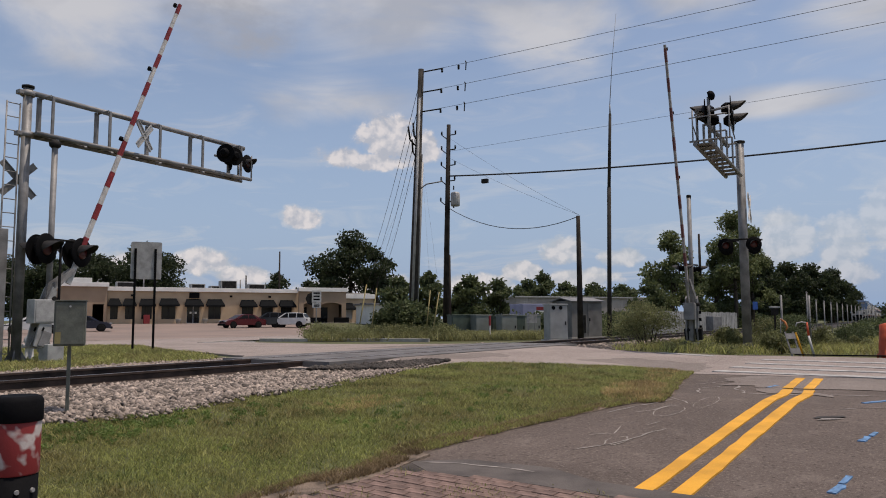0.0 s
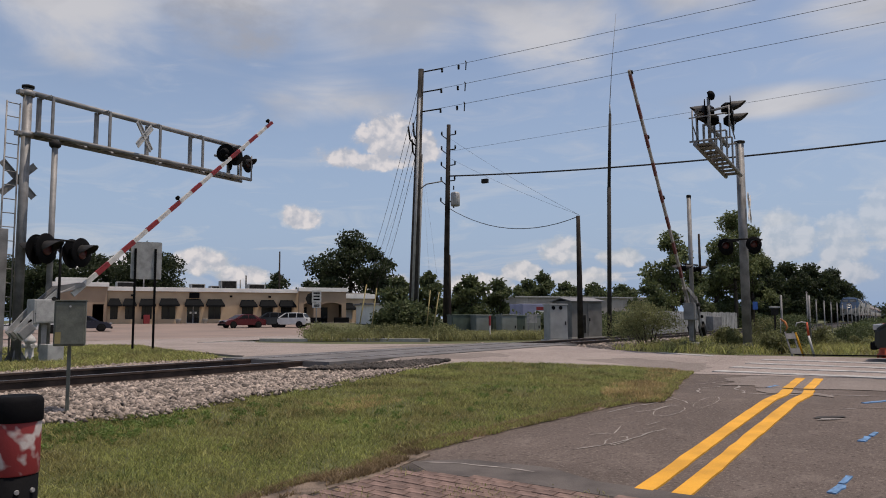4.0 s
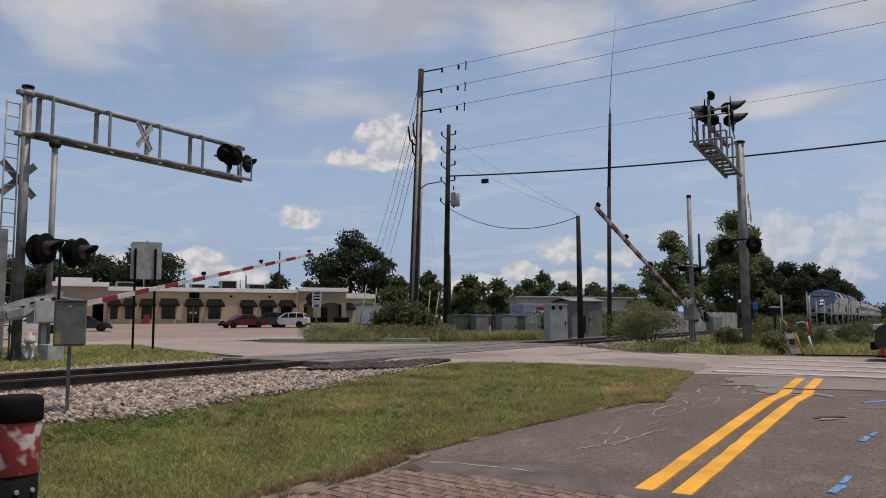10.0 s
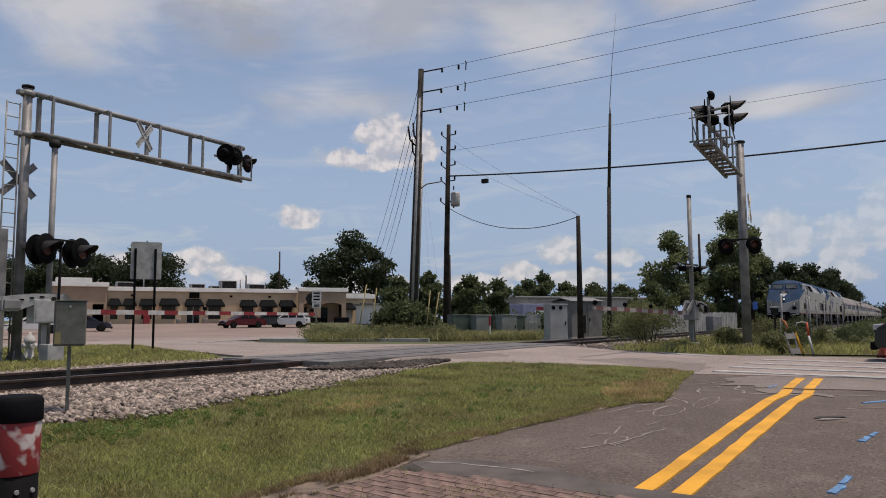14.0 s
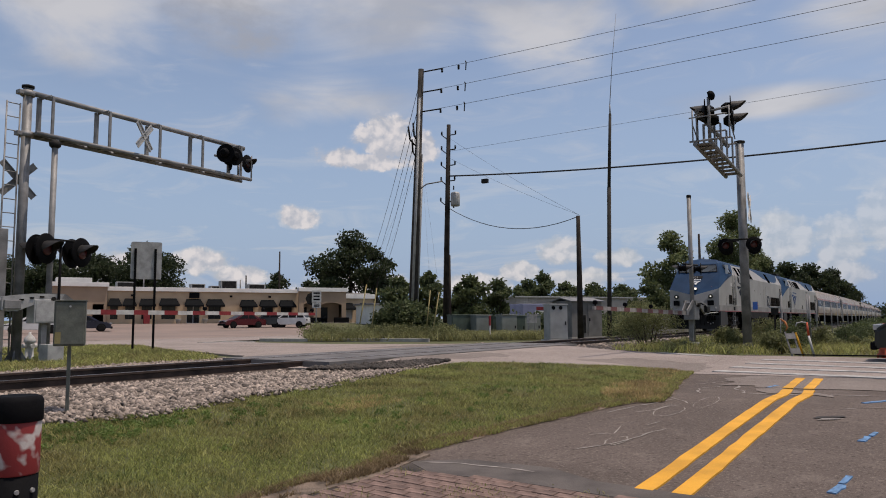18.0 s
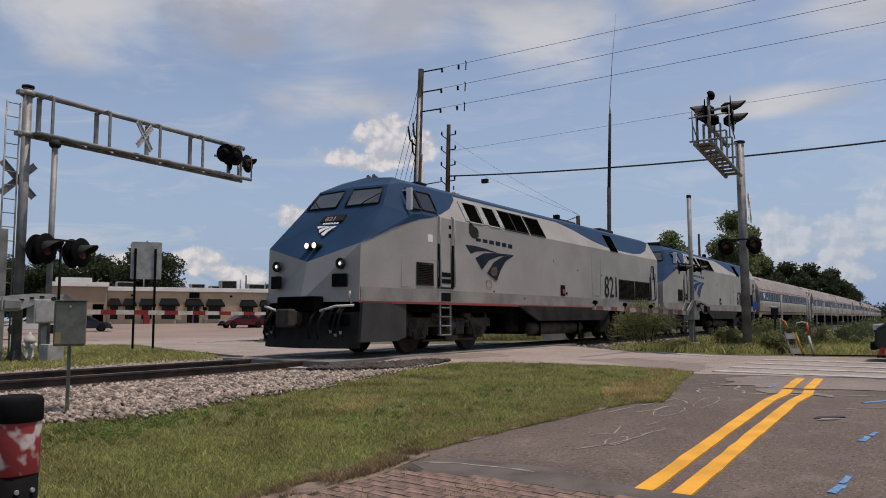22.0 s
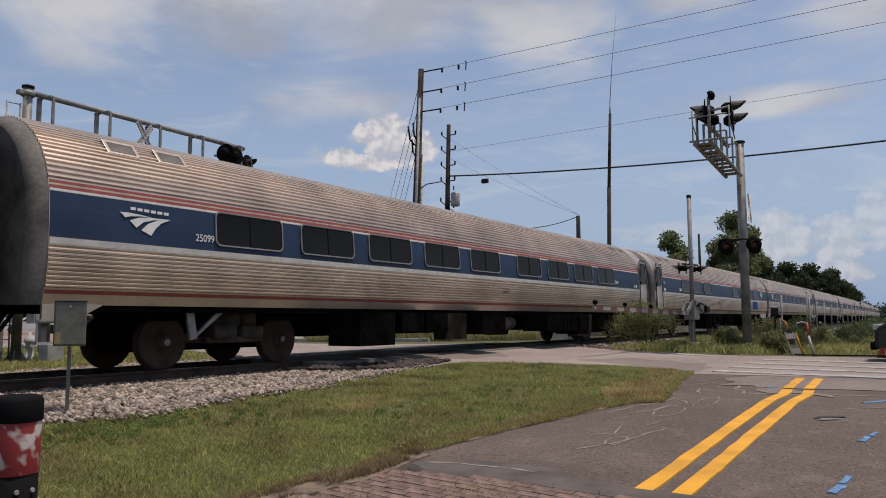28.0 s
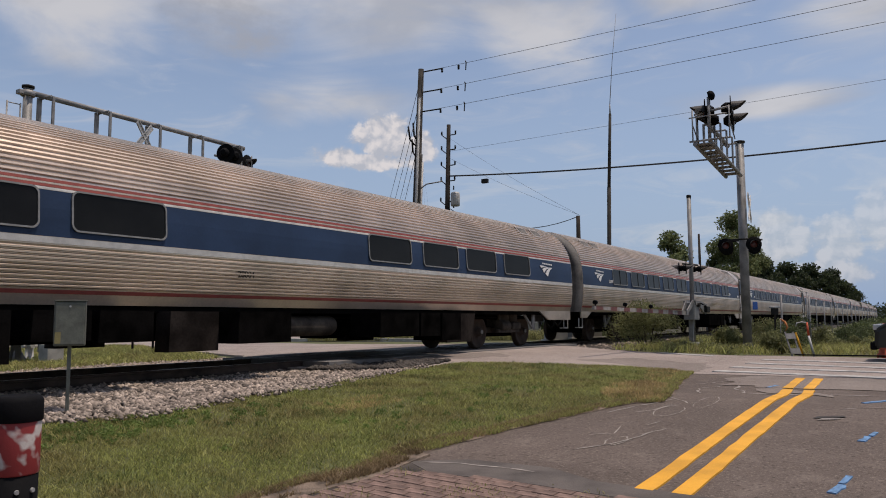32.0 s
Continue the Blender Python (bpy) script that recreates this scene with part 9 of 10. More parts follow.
# cracks and patches in the street
wear = thing("street_repairs", None, "dark patches and pale filled cracks in the worn street", "road patch", kind="structure")
draped("gutter", [(6.0, 4.39), (6.32, 3.88), (6.36, 3.06), (6.10, 2.51), (6.0, 1.2), (5.98, -2.0), (5.62, -2.0), (5.68, 1.2), (5.74, 2.51), (5.79, 3.12), (5.72, 3.93)], 0.015, M["gutter"], wear, "dark worn concrete gutter beside the bricks")
NEAR_CRACKS = (
    ([(6.0, 4.2), (6.15, 3.88), (6.16, 3.45), (6.14, 3.1)], 0.035, "concrete", 1),
    ([(10.8, 3.3), (10.4, 2.95), (10.5, 2.75)], 0.022, "crack_fill", 2),
    ([(9.3, 3.66), (10.0, 3.45), (10.7, 3.2)], 0.03, "crack_fill", 3),
    ([(9.5, 3.35), (9.7, 3.2), (10.2, 3.1)], 0.02, "crack_fill", 33),
    ([(13.5, 2.95), (12.6, 2.8), (11.9, 2.5)], 0.04, "crack_fill", 4),
    ([(11.9, 2.5), (12.0, 1.9), (12.3, 1.2), (12.5, 0.4)], 0.05, "crack_fill", 34),
    ([(7.2, 3.15), (7.8, 2.86), (8.6, 2.7)], 0.022, "crack_fill", 6),
    ([(7.9, 3.35), (8.1, 3.1), (8.5, 3.2)], 0.018, "crack_fill", 61))
FAR_CRACKS = (
    ([(8.7, 2.95), (9.0, 2.85)], 0.018, "crack_fill", 62),
    ([(12.6, 4.0), (13.2, 3.5), (14.6, 3.1)], 0.03, "crack_fill", 7),
    ([(11.6, 3.1), (12.3, 3.3), (13.0, 3.1)], 0.025, "crack_fill", 71),
    ([(14.0, 1.2), (14.2, -0.5), (13.8, -2.0)], 0.03, "crack_fill", 11),
    ([(10.6, 1.2), (10.9, 0.7), (10.8, 0.2)], 0.02, "crack_fill", 72),
    ([(16.2, 5.4), (17.5, 8.4), (18.5, 12.6), (18.2, 17)], 0.05, "asphalt", 12),
    ([(14.9, 9.2), (17.5, 8.2), (20.5, 8.6), (22.2, 8.3)], 0.05, "asphalt", 13),
    ([(12.4, 17.5), (16, 18.0), (20.5, 17.4), (23.8, 17.8)], 0.06, "asphalt", 14),
    ([(19.8, 5.0), (20.2, 9.6), (20.6, 14.5), (20.4, 22)], 0.04, "asphalt", 15))
for pts, w, mm, sd in NEAR_CRACKS + FAR_CRACKS:
    line = densify([(x + 0.06 * noise.noise(Vector((x * 3, y * 3, sd))), y + 0.06 * noise.noise(Vector((x * 3, y * 3, sd + 5)))) for x, y in densify(pts, 0.12)], 0.07)
    ribbon("crack", line, w, 0.006 if mm != "concrete" else 0.018, M["crack_fill" if mm == "concrete" else mm], wear, sd)
for poly, mm in (([(9.82, 1.34), (9.88, 1.24), (9.94, 1.12), (10.05, 1.01), (10.12, 1.06), (10.03, 1.18), (9.98, 1.3)], "asphalt_dark"), ([(9.72, 1.28), (9.78, 1.18), (9.84, 1.1), (9.93, 1.02), (9.90, 1.12), (9.84, 1.24)], "crack_fill"), ([(12.75, 2.5), (12.8, 2.2), (12.5, 1.7), (12.15, 1.42), (11.95, 1.5), (12.2, 1.8), (12.35, 2.3)], "asphalt_mid"), ([(13.1, 3.2), (15.4, 3.3), (15.9, 1.2), (14.0, -1.0), (13.4, 0.6), (13.0, 2.0)], "asphalt_mid"), ([(16.0, 4.3), (18.6, 4.6), (19.0, 6.8), (17.0, 7.4)], "asphalt_mid"), ([(13.3, 9.4), (16.8, 9.0), (17.2, 9.9), (13.4, 10.2)], "asphalt_mid"), ([(18.6, 13.6), (22.3, 13.8), (22.0, 16.2), (18.3, 15.8)], "asphalt_mid")):
    draped("patch", ragged(poly, 0.03 if mm in ("asphalt_dark", "crack_fill") else 0.35, 3), 0.012 if mm in ("asphalt_dark", "crack_fill") else 0.009, M[mm], wear, flat=True)
# panels between and beside the rails on the crossing
deck = thing("crossing_deck", None, "dark rubber and asphalt panels between the rails on the road", "crossing deck", kind="structure")
# sprayed and chalked rings near the verge
for k, (cx, cy, rx, ry) in enumerate(((9.75, 3.0, 0.42, 0.16), (7.75, 2.95, 0.22, 0.10), (10.6, 2.75, 0.5, 0.12))):
    ribbon("chalk_ring", [(cx + rx * math.cos(a * 0.26 + k) + 0.03 * math.sin(a * 1.7), cy + ry * math.sin(a * 0.26 + k)) for a in range(23)], 0.016, 0.006, M["crack_fill"], wear, 40 + k)
for y0, y1 in ((-1.55, -0.84), (-0.66, 0.66), (0.84, 1.55)):
    x = 11.2
    while x < 22.9:
        bm = B()
        box(bm, x + 0.01, x + 2.38, TRACK_Y + y0, TRACK_Y + y1, -0.16, -0.004, 0.006)
        part("panel", bm, M["asphalt_deck"], deck)
        x += 2.4
draped("broken_edge", ragged([(10.9, 9.95), (11.6, 9.55), (12.5, 9.15), (13.2, 9.1), (13.9, 9.1), (13.4, 9.5), (12.4, 9.95), (11.2, 10.15)], 0.16, 9), 0.04, M["asphalt_dark"], wear)

GRASS = [(4.44, 4.67), (5.05, 4.69), (5.47, 4.53), (6.02, 4.62), (6.43, 4.72), (7.08, 4.58), (7.95, 4.35), (8.97, 4.09), (9.65, 3.91), (10.24, 3.73), (10.39, 3.34), (11.9, 3.69), (15.73, 4.46), (16.2, 4.9),
         (16.1, 6.03), (15.4, 7.08), (14.7, 8.1), (14.0, 8.75), (12.99, 8.95), (11.64, 8.81), (10.2, 8.45), (8.63, 8.05), (7.44, 8.1), (6.86, 8.0), (5.82, 7.78), (5.12, 7.84), (4.49, 8.0), (0.0, 8.0), (-6.0, 8.0), (-6.0, 4.6), (0, 4.6)]
FARGRASS = [(7.0, 14.6), (10.1, 15.4), (12.6, 15.0), (14.1, 17.0), (15.4, 19.4), (17.2, 23.6), (19.2, 27.8), (18.6, 29.9), (8.0, 29.9), (-6.0, 29.5), (-6, 14.6)]
verge = draped("verge", GRASS, 0.012, M["grass_soil"], None, "mown grass verge between street and track", 0.5, "grass verge", "structure")


def quick_mesh(name, verts, faces, material):
    me = bpy.data.meshes.new(name)
    verts = np.asarray(verts, dtype=np.float32).reshape(-1, 3)
    faces = np.asarray(faces, dtype=np.int32).reshape(-1, 3)
    me.vertices.add(len(verts))
    me.vertices.foreach_set("co", verts.ravel())
    me.loops.add(len(faces) * 3)
    me.loops.foreach_set("vertex_index", faces.ravel())
    me.polygons.add(len(faces))
    me.polygons.foreach_set("loop_start", np.arange(0, len(faces) * 3, 3, dtype=np.int32))
    me.update(calc_edges=True)
    me.materials.append(material)
    return new(name, me)


def blades(name, spots, lo, hi, width, material, label, seed):
    """Bent grass blades, two triangles each."""
    rs = np.random.RandomState(seed)
    n = len(spots)
    base = np.array(spots, dtype=np.float64)
    a = rs.uniform(0, 2 * np.pi, n)
    h = rs.uniform(lo, hi, n)
    w = width * rs.uniform(0.6, 1.4, n)
    lean = rs.uniform(0.3, 1.7, n) * h
    b = rs.uniform(0, 2 * np.pi, n)
    side = np.stack([np.cos(a), np.sin(a), np.zeros(n)], 1) * w[:, None]
    ben = np.stack([np.cos(b), np.sin(b), np.zeros(n)], 1)
    mid = base + ben * (lean * 0.35)[:, None] + np.array([0, 0, 1]) * (h * 0.62)[:, None]
    tip = base + ben * lean[:, None] + np.array([0, 0, 1]) * h[:, None]
    v = np.stack([base - side, base + side, mid + side * 0.7, mid - side * 0.7, tip], 1).reshape(-1, 3)
    k = (np.arange(n) * 5)[:, None]
    f = np.concatenate([k + [0, 1, 2], k + [0, 2, 3], k + [3, 2, 4]], 1).reshape(-1, 3)
    return tagged(quick_mesh(name, v, f, material), label, "grass", "", "stuff")


def scatter(poly, n, seed, keep=lambda x, y, r: True, lift=0.012, xr=None, yr=None):
    r = random.Random(seed)
    xs, ys = [p[0] for p in poly], [p[1] for p in poly]
    xr = xr or (min(xs), max(xs))
    yr = yr or (min(ys), max(ys))
    out = []
    while len(out) < n:
        x, y = r.uniform(*xr), r.uniform(*yr)
        if inside(poly, x, y) and keep(x, y, r):
            out.append((x, y, ground_z(x, y) + lift))
    return out


def thinner(x, y, r):
    """Fewer blades where they stand far away, and bare spots."""
    d = math.hypot(x, y)
    if noise.noise(Vector((x * 0.9, y * 0.9, 3.0))) < -0.3 and r.random() < 0.45:
        return False
    return r.random() < min(1.0, (7.5 / d) ** 1.2)


blades("grass_blades", scatter(GRASS, 150000, 1, thinner, xr=(2.2, 16.2)), 0.014, 0.046, 0.0036, M["blade"], "short mown grass with weeds", 2)
blades("grass_dark", scatter(GRASS, 13000, 43, lambda x, y, r: noise.noise(Vector((x * 1.6, y * 1.6, 21.0))) + 0.5 * noise.noise(Vector((x * 5, y * 5, 2.0))) > r.uniform(0.0, 0.35), xr=(2.2, 15.5)), 0.02, 0.065, 0.0048, M["blade_dark"], "darker green clumps in the mown grass", 44)
blades("grass_tall", scatter(GRASS, 6500, 3, lambda x, y, r: noise.noise(Vector((x * 1.3, y * 1.3, 9.0))) > 0.12, xr=(2.2, 14)), 0.04, 0.095, 0.0045, M["blade"], "taller tufts of green grass", 4)
EDGE = band(densify([(4.3, 4.72), (5.05, 4.72), (5.47, 4.58), (6.02, 4.66), (6.43, 4.74), (7.08, 4.62), (7.95, 4.42), (8.97, 4.16), (9.65, 3.98), (10.3, 3.7)], 0.2), 0.15)
draped("edge_dirt", band(densify([(3.6, 4.66), (4.5, 4.60), (5.2, 4.50), (5.6, 4.42), (5.95, 4.46), (6.3, 4.5)], 0.2), 0.30, 0.3, 3), 0.024, M["dirt"], None, "sandy dirt between grass and bricks", 0.4, "dirt", "structure")
draped("edge_sand", ragged(band(densify([(5.7, 4.52), (6.02, 4.5), (6.43, 4.56), (7.08, 4.47), (7.95, 4.28), (8.97, 4.03), (9.65, 3.85), (10.2, 3.68), (10.42, 3.3), (11.9, 3.62), (13.5, 3.98), (15.73, 4.4)], 0.4), 0.13), 0.11, 5), 0.007, M["dirt"], wear, flat=True)
blades("dirt_tufts", scatter(band(densify([(3.6, 4.68), (4.5, 4.62), (5.2, 4.52), (5.6, 4.44), (5.95, 4.5), (6.3, 4.55)], 0.2), 0.24), 3200, 41, lambda x, y, r: noise.noise(Vector((x * 2.5, y * 2.5, 2.0))) > -0.1, 0.02), 0.02, 0.07, 0.0045, M["blade_brown"], "withered grass at the edge of the bricks", 42)
blades("dry_edge", scatter(EDGE, 6500, 5), 0.015, 0.055, 0.004, M["blade_brown"], "dry brown grass along the pavement edge", 6)
FRINGE = band(densify([(5.7, 4.56), (6.43, 4.60), (7.08, 4.51), (7.95, 4.32), (8.97, 4.07), (9.65, 3.89), (10.2, 3.72), (10.42, 3.36), (11.9, 3.66), (13.5, 4.02), (15.73, 4.44)], 0.2), 0.24, 0.3, 9)
blades("verge_fringe", scatter(FRINGE, 11000, 45, lambda x, y, r: noise.noise(Vector((x * 3.1, y * 3.1, 8.0))) > r.uniform(-0.6, 0.25)), 0.015, 0.06, 0.0045, M["blade"], "ragged grass hanging over the street edge", 46)
blades("fringe_dry", scatter(FRINGE, 4500, 47, lambda x, y, r: noise.noise(Vector((x * 3.1, y * 3.1, 18.0))) > r.uniform(-0.3, 0.4)), 0.012, 0.05, 0.0045, M["blade_brown"], "dry brown grass at the street edge", 48)
DRY = [(10.1, 3.85), (10.4, 3.3), (11.2, 3.45), (12.4, 3.85), (13.0, 4.4), (11.9, 4.6), (10.7, 4.3)]
blades("dry_tuft", scatter(DRY, 3600, 7, lambda x, y, r: noise.noise(Vector((x * 2.2, y * 2.2, 4.0))) > r.uniform(-0.5, 0.35)), 0.03, 0.085, 0.006, M["blade_dry"], "straw-coloured dry grass at the verge corner", 8)
DRY2 = [(7.2, 6.35), (8.6, 6.35), (8.7, 6.9), (7.4, 7.0)]
blades("dry_spot", scatter(DRY2, 1700, 9, lambda x, y, r: noise.noise(Vector((x * 2.5, y * 2.5, 6.0))) > r.uniform(-0.3, 0.5)), 0.02, 0.06, 0.004, M["blade_dry"], "dry yellow patch in the grass", 10)
TIP = [(13.2, 4.05), (15.73, 4.46), (16.2, 4.9), (15.6, 5.2), (13.4, 4.6)]
blades("dry_tip", scatter(TIP, 1300, 11), 0.02, 0.06, 0.007, M["blade_dry"], "dry grass at the road corner", 12)
blades("far_grass", scatter(FARGRASS, 42000, 13, lambda x, y, r: noise.noise(Vector((x * 0.8, y * 0.8, 7.0))) > -0.45, -0.03, (5.0, 19.2), (14.8, 29.9)), 0.05, 0.15, 0.013, M["blade"], "rough grass beyond the rails", 14)
RG = [(23.9, 5.3), (22.8, 7.4), (22.9, 8.9), (36, 9.3), (44, 8.6), (44, 1.0), (26, 1.0), (25.0, 2.5)]
blades("road_edge_grass", scatter(RG, 15000, 15, lambda x, y, r: noise.noise(Vector((x * 0.7, y * 0.7, 1.0))) > -0.25, 0.0), 0.08, 0.32, 0.012, M["blade"], "long grass beside the road", 16)
WL = [spot(545, 36.9), spot(965, 36.5), spot(965, 41), spot(545, 43)]
blades("island_grass", scatter(WL, 14000, 17, lambda x, y, r: True, 0.0), 0.1, 0.5, 0.02, M["blade_mix"], "long pale weeds round the pole feet", 18)
# broad-leaved weeds at the left, by the bollard and the cabinet
rr = random.Random(12)
cl = []
for cx, cy, sx, sy, n in ((4.75, 7.3, 0.75, 0.35, 60), (4.2, 10.0, 0.5, 0.35, 16), (6.6, 7.2, 1.2, 0.5, 22), (8.5, 5.6, 2.5, 0.9, 40)):
    for _ in range(n):
        x, y = rr.gauss(cx, sx * 0.6), rr.gauss(cy, sy * 0.6)
        cl.append((Vector((x, y, ground_z(x, y) + 0.03)), rr.uniform(0.04, 0.085)))
tagged(leaves("broad_weeds", cl, 0.032, 260, M["leaf_green"], None, 15), "low broad-leaved weeds in the verge", "weeds", "", "stuff")

# ---- ballast ----
ICO = None


def stones(name, spots, lo, hi, material, label, seed):
    global ICO
    if ICO is None:
        bm = B()
        bmesh.ops.create_icosphere(bm, subdivisions=1, radius=1)
        ICO = (np.array([v.co[:] for v in bm.verts]), np.array([[v.index for v in f.verts] for f in bm.faces]))
        bm.free()
    rs = np.random.RandomState(seed)
    n = len(spots)
    V, F = ICO
    nv = len(V)
    sc = rs.uniform(lo, hi, (n, 1, 1)) * rs.uniform(0.6, 1.3, (n, 1, 3))
    jit = rs.uniform(0.5, 1.3, (n, nv, 1))
    a = rs.uniform(0, 2 * np.pi, n)
    v = V[None] * jit * sc
    c, s = np.cos(a)[:, None], np.sin(a)[:, None]
    vx = v[:, :, 0] * c - v[:, :, 1] * s
    vy = v[:, :, 0] * s + v[:, :, 1] * c
    v = np.stack([vx, vy, v[:, :, 2] * 0.8], 2) + np.array(spots)[:, None, :]
    f = (F[None] + (np.arange(n) * nv)[:, None, None]).reshape(-1, 3)
    return tagged(quick_mesh(name, v.reshape(-1, 3), f, material), label, "ballast", "", "stuff")


NEARB = [(-2, 8.0), (4.49, 8.05), (5.12, 7.86), (5.82, 7.8), (6.86, 8.02), (7.44, 8.12), (8.63, 8.08), (10.2, 8.48), (11.64, 8.84), (12.9, 8.98), (13.2, 9.2), (11.8, 9.7), (10.9, 10.2), (10.6, 10.84), (-2, 10.84)]
draped("ballast_bed", NEARB, -0.03, M["ballast_bed"], None, "bed of crushed stone, darkened for the shade between stones", 0.5, "ballast", "structure")
stones("ballast_stones", [(x, y, z + lerp_table(y, (8.2, 9.3, 10.4), (0.03, -0.005, -0.04))) for x, y, z in scatter(NEARB, 10800, 21, lambda x, y, r: r.random() < min(1, (9.5 / math.hypot(x, y)) ** 0.8), 0.0, (2.4, 13.2))], 0.021, 0.053, M["ballast"], "pale pinkish crushed-stone ballast beside the rails", 22)
stones("ballast_fringe", scatter(band(densify([(4.49, 7.98), (5.12, 7.8), (5.82, 7.74), (6.86, 7.94), (7.44, 8.02), (8.63, 7.98), (10.2, 8.38), (11.64, 8.74), (13, 8.9)], 0.3), 0.34), 420, 23, lift=0.05), 0.015, 0.035, M["ballast"], "stray stones in the grass edge", 24)
RUBBLE = [(10.6, 10.1), (11.4, 9.6), (12.4, 9.2), (13.4, 9.05), (14.0, 9.05), (13.5, 9.5), (12.2, 10.0), (11.0, 10.3)]
stones("asphalt_rubble", scatter(RUBBLE, 900, 33, lift=0.03), 0.02, 0.07, M["asphalt_dark"], "broken asphalt lumps at the edge of the crossing", 34)
MIDB = [(-2, 11.0), (11.0, 11.0), (11.0, 12.3), (-2, 12.3)]
stones("ballast_middle", scatter(MIDB, 2600, 25, lift=-0.06, xr=(4, 11)), 0.02, 0.045, M["ballast_dark"], "dark stones between the rails", 26)
FARB = [(-2, 12.5), (11.2, 12.5), (13.0, 15.2), (11.0, 15.9), (7.0, 15.2), (-2, 14.6)]
stones("ballast_far", scatter(FARB, 5200, 27, lift=0.0, xr=(6, 13)), 0.02, 0.045, M["ballast"], "pale ballast beyond the rails", 28)
RB = [(22.9, 8.6), (60, 9.1), (60, 14.2), (22.9, 14.0)]
stones("ballast_right", scatter(RB, 5200, 29, lift=-0.01, xr=(22.9, 48)), 0.03, 0.07, M["ballast"], "pale ballast along the rails beyond the road", 30)
draped("ballast_far_bed", [(22.9, 8.4), (60, 8.9), (110, 9.8), (110, 14.6), (60, 14.2), (22.9, 14.0)], 0.0, M["ballast_bed"], None, "ballast bed beyond the road, darkened for the shade between stones", 3.0, "ballast", "structure")
draped("track_middle_bed", [(-6, 10.85), (10.6, 10.85), (11.0, 12.5), (12.6, 15.2), (-6, 14.6)], -0.035, M["ballast_bed"], None, "ballast bed under the ties, darkened for the shade between stones", 0.8, "ballast", "structure")
draped("sand_track", [(24.6, 1.6), (60, 4.2), (60, 1.0), (25.2, -2.0)], 0.01, M["sand"], None, "pale sandy track beside the fence posts", 2.0, "track", "structure")

# ---- things on the verge ----
BX, BY = spot(40.5, 4.19)
bo = thing("bollard", pose(BX, BY, ground_z(BX, BY) - 0.05), "black bollard with a worn red and white reflective band", "bollard")
TOP = 0.42 - (ground_z(BX, BY) - 0.05)
bm = B(); lathe(bm, [(0.118, 0), (0.118, TOP - 0.418)], 28); part("shaft", bm, M["black"], bo)
bm = B(); lathe(bm, [(0.120, TOP - 0.418), (0.122, TOP - 0.41), (0.124, TOP - 0.135), (0.120, TOP - 0.125)], 28); part("band", bm, M["reflective"], bo, "scuffed red and white sheeting")
bm = B(); lathe(bm, [(0.128, TOP - 0.138), (0.131, TOP - 0.133), (0.131, TOP - 0.03), (0.12, TOP - 0.008), (0.10, TOP)], 28); part("cap", bm, M["black"], bo, "black plastic cap")
for a in (-70, -110):
    bm = B(); tube(bm, (0.117 * math.cos(radians(a)), 0.117 * math.sin(radians(a)), TOP - 0.50), (0.128 * math.cos(radians(a)), 0.128 * math.sin(radians(a)), TOP - 0.50), 0.014, 0.012, 8); part("bolt", bm, M["galv_light"], bo)
jb = thing("junction_box", pose(4.92, 8.42, ground_z(4.92, 8.42) - 0.03, 0, 0, -33), "grey-green metal junction box on a steel post beside the track", "junction box")
bm = B(); box(bm, -0.02, 0.02, -0.018, 0.018, -0.1, 0.86, 0.006); part("post", bm, M["box_green"], jb)
bm = B(); box(bm, -0.165, 0.165, -0.13, 0.09, 0.81, 1.32, 0.015); cb_ = part("case", bm, M["box_green"], jb)
bm = B(); box(bm, -0.152, 0.152, -0.142, -0.13, 0.825, 1.305, 0.01); part("case_door", bm, M["box_green"], cb_)
bm = B(); box(bm, -0.168, 0.172, -0.15, 0.10, 1.32, 1.332, 0.004); part("lid", bm, M["box_green"], cb_)
bm = B(); box(bm, -0.148, -0.088, -0.146, -0.142, 0.84, 0.97); part("label", bm, M["guard_yellow"], cb_, "faded yellow warning label")
bm = B(); tube(bm, (0, -0.15, 1.26), (0, -0.142, 1.26), 0.012, 0.012, 8); part("screw", bm, M["galv_light"], cb_)

# ---- brick paving ----
pave = thing("pavement_brick", None, "red-brown brick paving with sandy joints", "pavement", kind="structure")
draped("mortar_bed", [(6.02, 4.6), (6.1, 3.8), (6.12, 3.0), (5.8, 2.4), (5.7, 1.2), (5.7, -5.05), (-4.05, -5.05), (-4.05, 4.62), (4.4, 4.62), (5.4, 4.48)], 0.012, M["mortar"], pave, cell=0.4)
BRICKAREA = [(5.74, 4.5), (5.78, 3.93), (5.86, 3.12), (5.80, 2.51), (5.74, 1.2), (5.7, -5), (-4, -5), (-4, 4.5), (4.4, 4.52), (5.4, 4.4)]
brick_mesh = mesh_of("brick", box(B(), -0.098, 0.098, -0.048, 0.048, -0.03, 0.0, 0.006), M["brick"])
rb = random.Random(4)


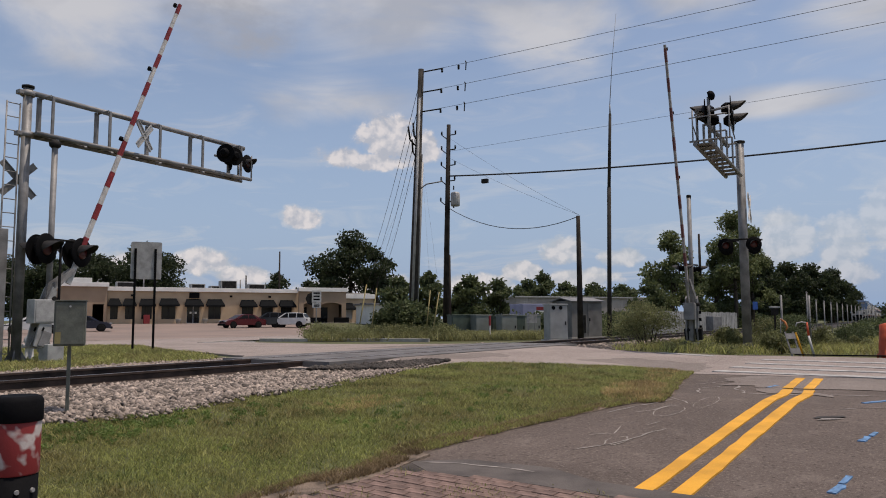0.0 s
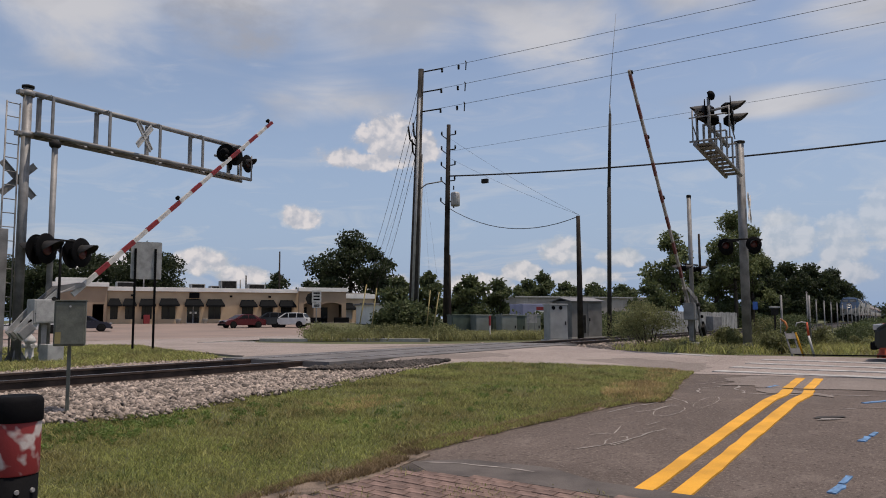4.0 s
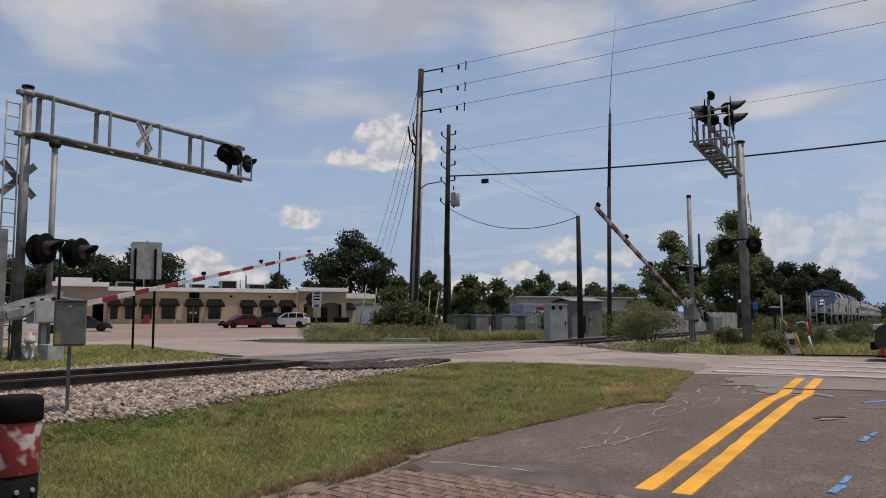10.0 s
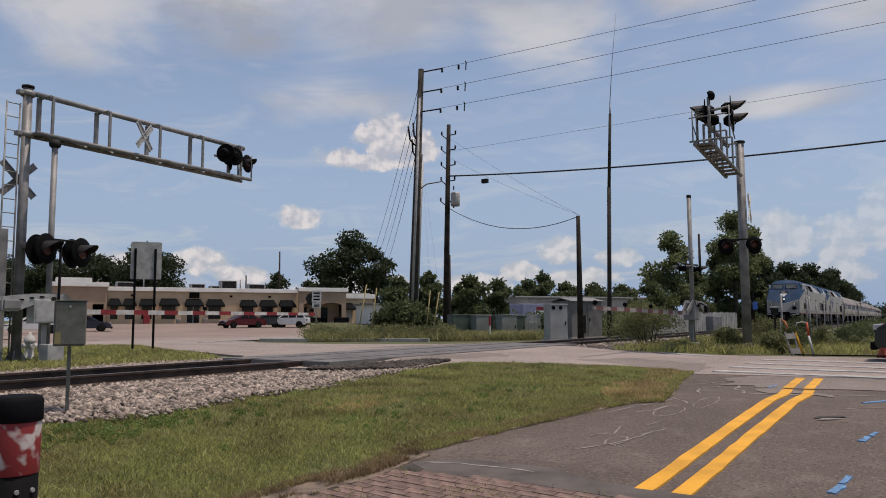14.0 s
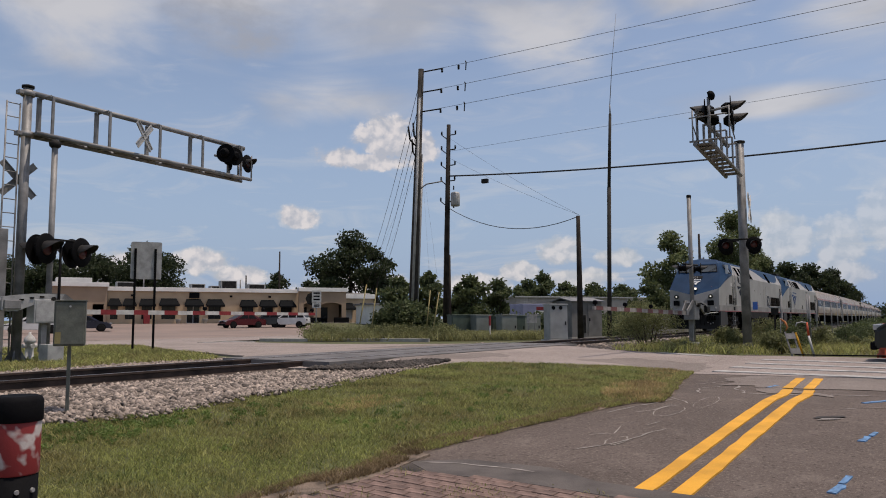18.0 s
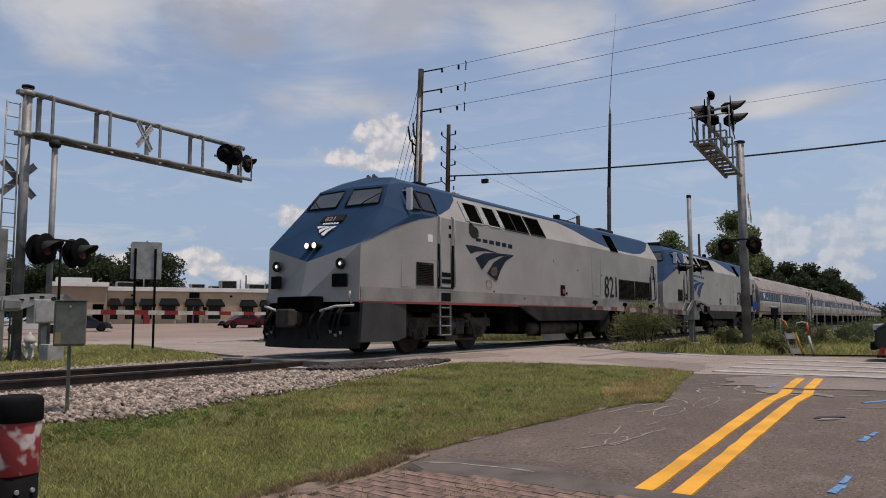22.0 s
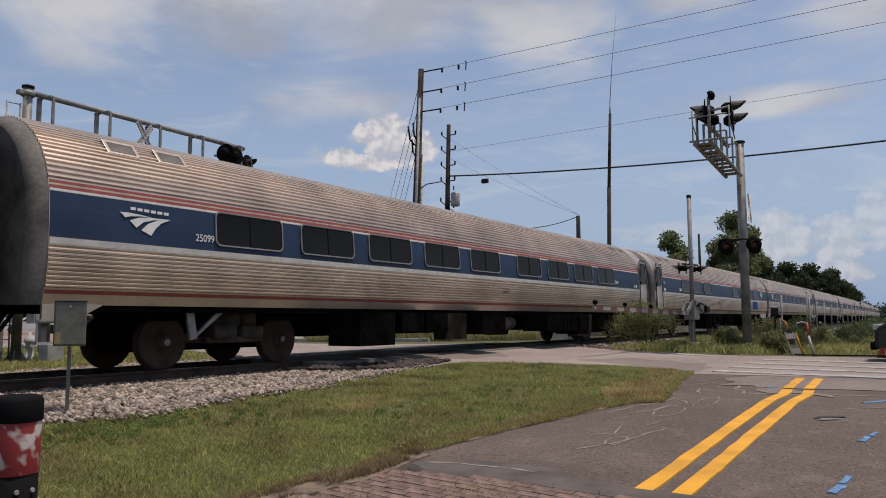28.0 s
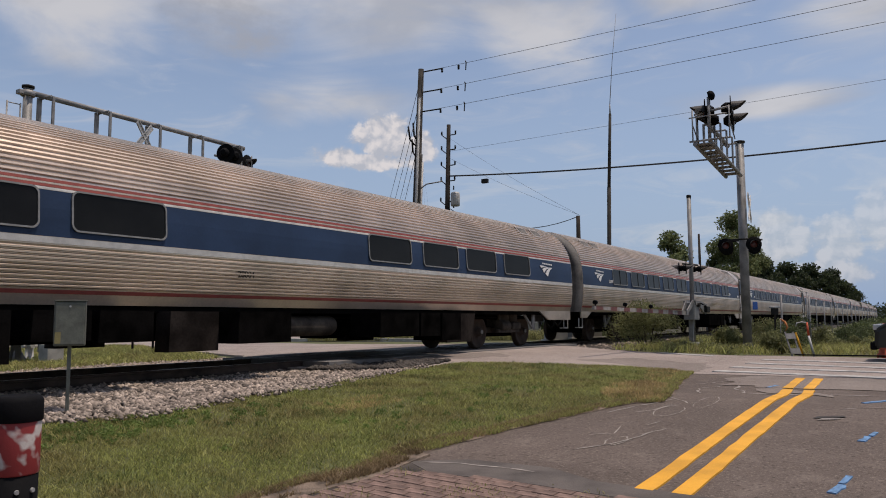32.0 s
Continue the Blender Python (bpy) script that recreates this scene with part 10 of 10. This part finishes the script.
def on_ground(x, y, lift, turn):
    """A pose that lies on the slope of the ground, turned about its normal."""
    e = 0.15
    dx = Vector((2 * e, 0, ground_z(x + e, y) - ground_z(x - e, y)))
    dy = Vector((0, 2 * e, ground_z(x, y + e) - ground_z(x, y - e)))
    q = Vector((0, 0, 1)).rotation_difference(dx.cross(dy).normalized())
    return Matrix.Translation((x, y, ground_z(x, y) + lift)) @ q.to_matrix().to_4x4() @ Matrix.Rotation(radians(turn), 4, "Z")


cells = []
DIRV = Vector((-0.10, -1.0)).normalized()
NRM = Vector((DIRV.y, -DIRV.x))
for i in range(-60, 60):
    for j in range(-70, 70):
        u = j * 0.204 + (0.102 if i % 2 else 0.0)
        w = i * 0.104
        p = Vector((5.0, 3.2)) + DIRV * u + NRM * w
        if all(inside(BRICKAREA, p.x + dx, p.y + dy) for dx in (-.05, .05) for dy in (-.09, .09)):
            cells.append((p.x, p.y))
ang = math.degrees(math.atan2(DIRV.y, DIRV.x))
cells.sort(key=lambda c: (c[0] - 5.3) ** 2 + (c[1] - 3.4) ** 2)
for n, (x, y) in enumerate(cells[:300]):
    share("brick", brick_mesh, pave, on_ground(x, y, 0.022 + rb.uniform(-.003, .003), ang + rb.uniform(-1.2, 1.2)))
rest_v, rest_f = [], []
for x, y in cells[300:4600]:
    m = on_ground(x, y, 0.022 + rb.uniform(-.003, .003), ang + rb.uniform(-1.2, 1.2))
    k = len(rest_v)
    rest_v += [tuple(m @ Vector(q)) for q in ((-.098, -.048, -.02), (.098, -.048, -.02), (.098, .048, -.02), (-.098, .048, -.02), (-.094, -.044, 0), (.094, -.044, 0), (.094, .044, 0), (-.094, .044, 0))]
    rest_f += [(k + 4, k + 5, k + 6), (k + 4, k + 6, k + 7)]
    for a, b in ((0, 1), (1, 2), (2, 3), (3, 0)):
        rest_f += [(k + a, k + b, k + b + 4), (k + a, k + b + 4, k + a + 4)]
br = quick_mesh("bricks", rest_v, rest_f, M["brick"])
br.parent = pave
tagged(br, "", "", "", "stuff")
blades("joint_weeds", scatter(BRICKAREA, 500, 31, lambda x, y, r: noise.noise(Vector((x * 2, y * 2, 5))) > 0.1, 0.02, (4, 6), (2.2, 4.5)), 0.01, 0.04, 0.003, M["blade"], "weeds in the brick joints", 32)


motions()
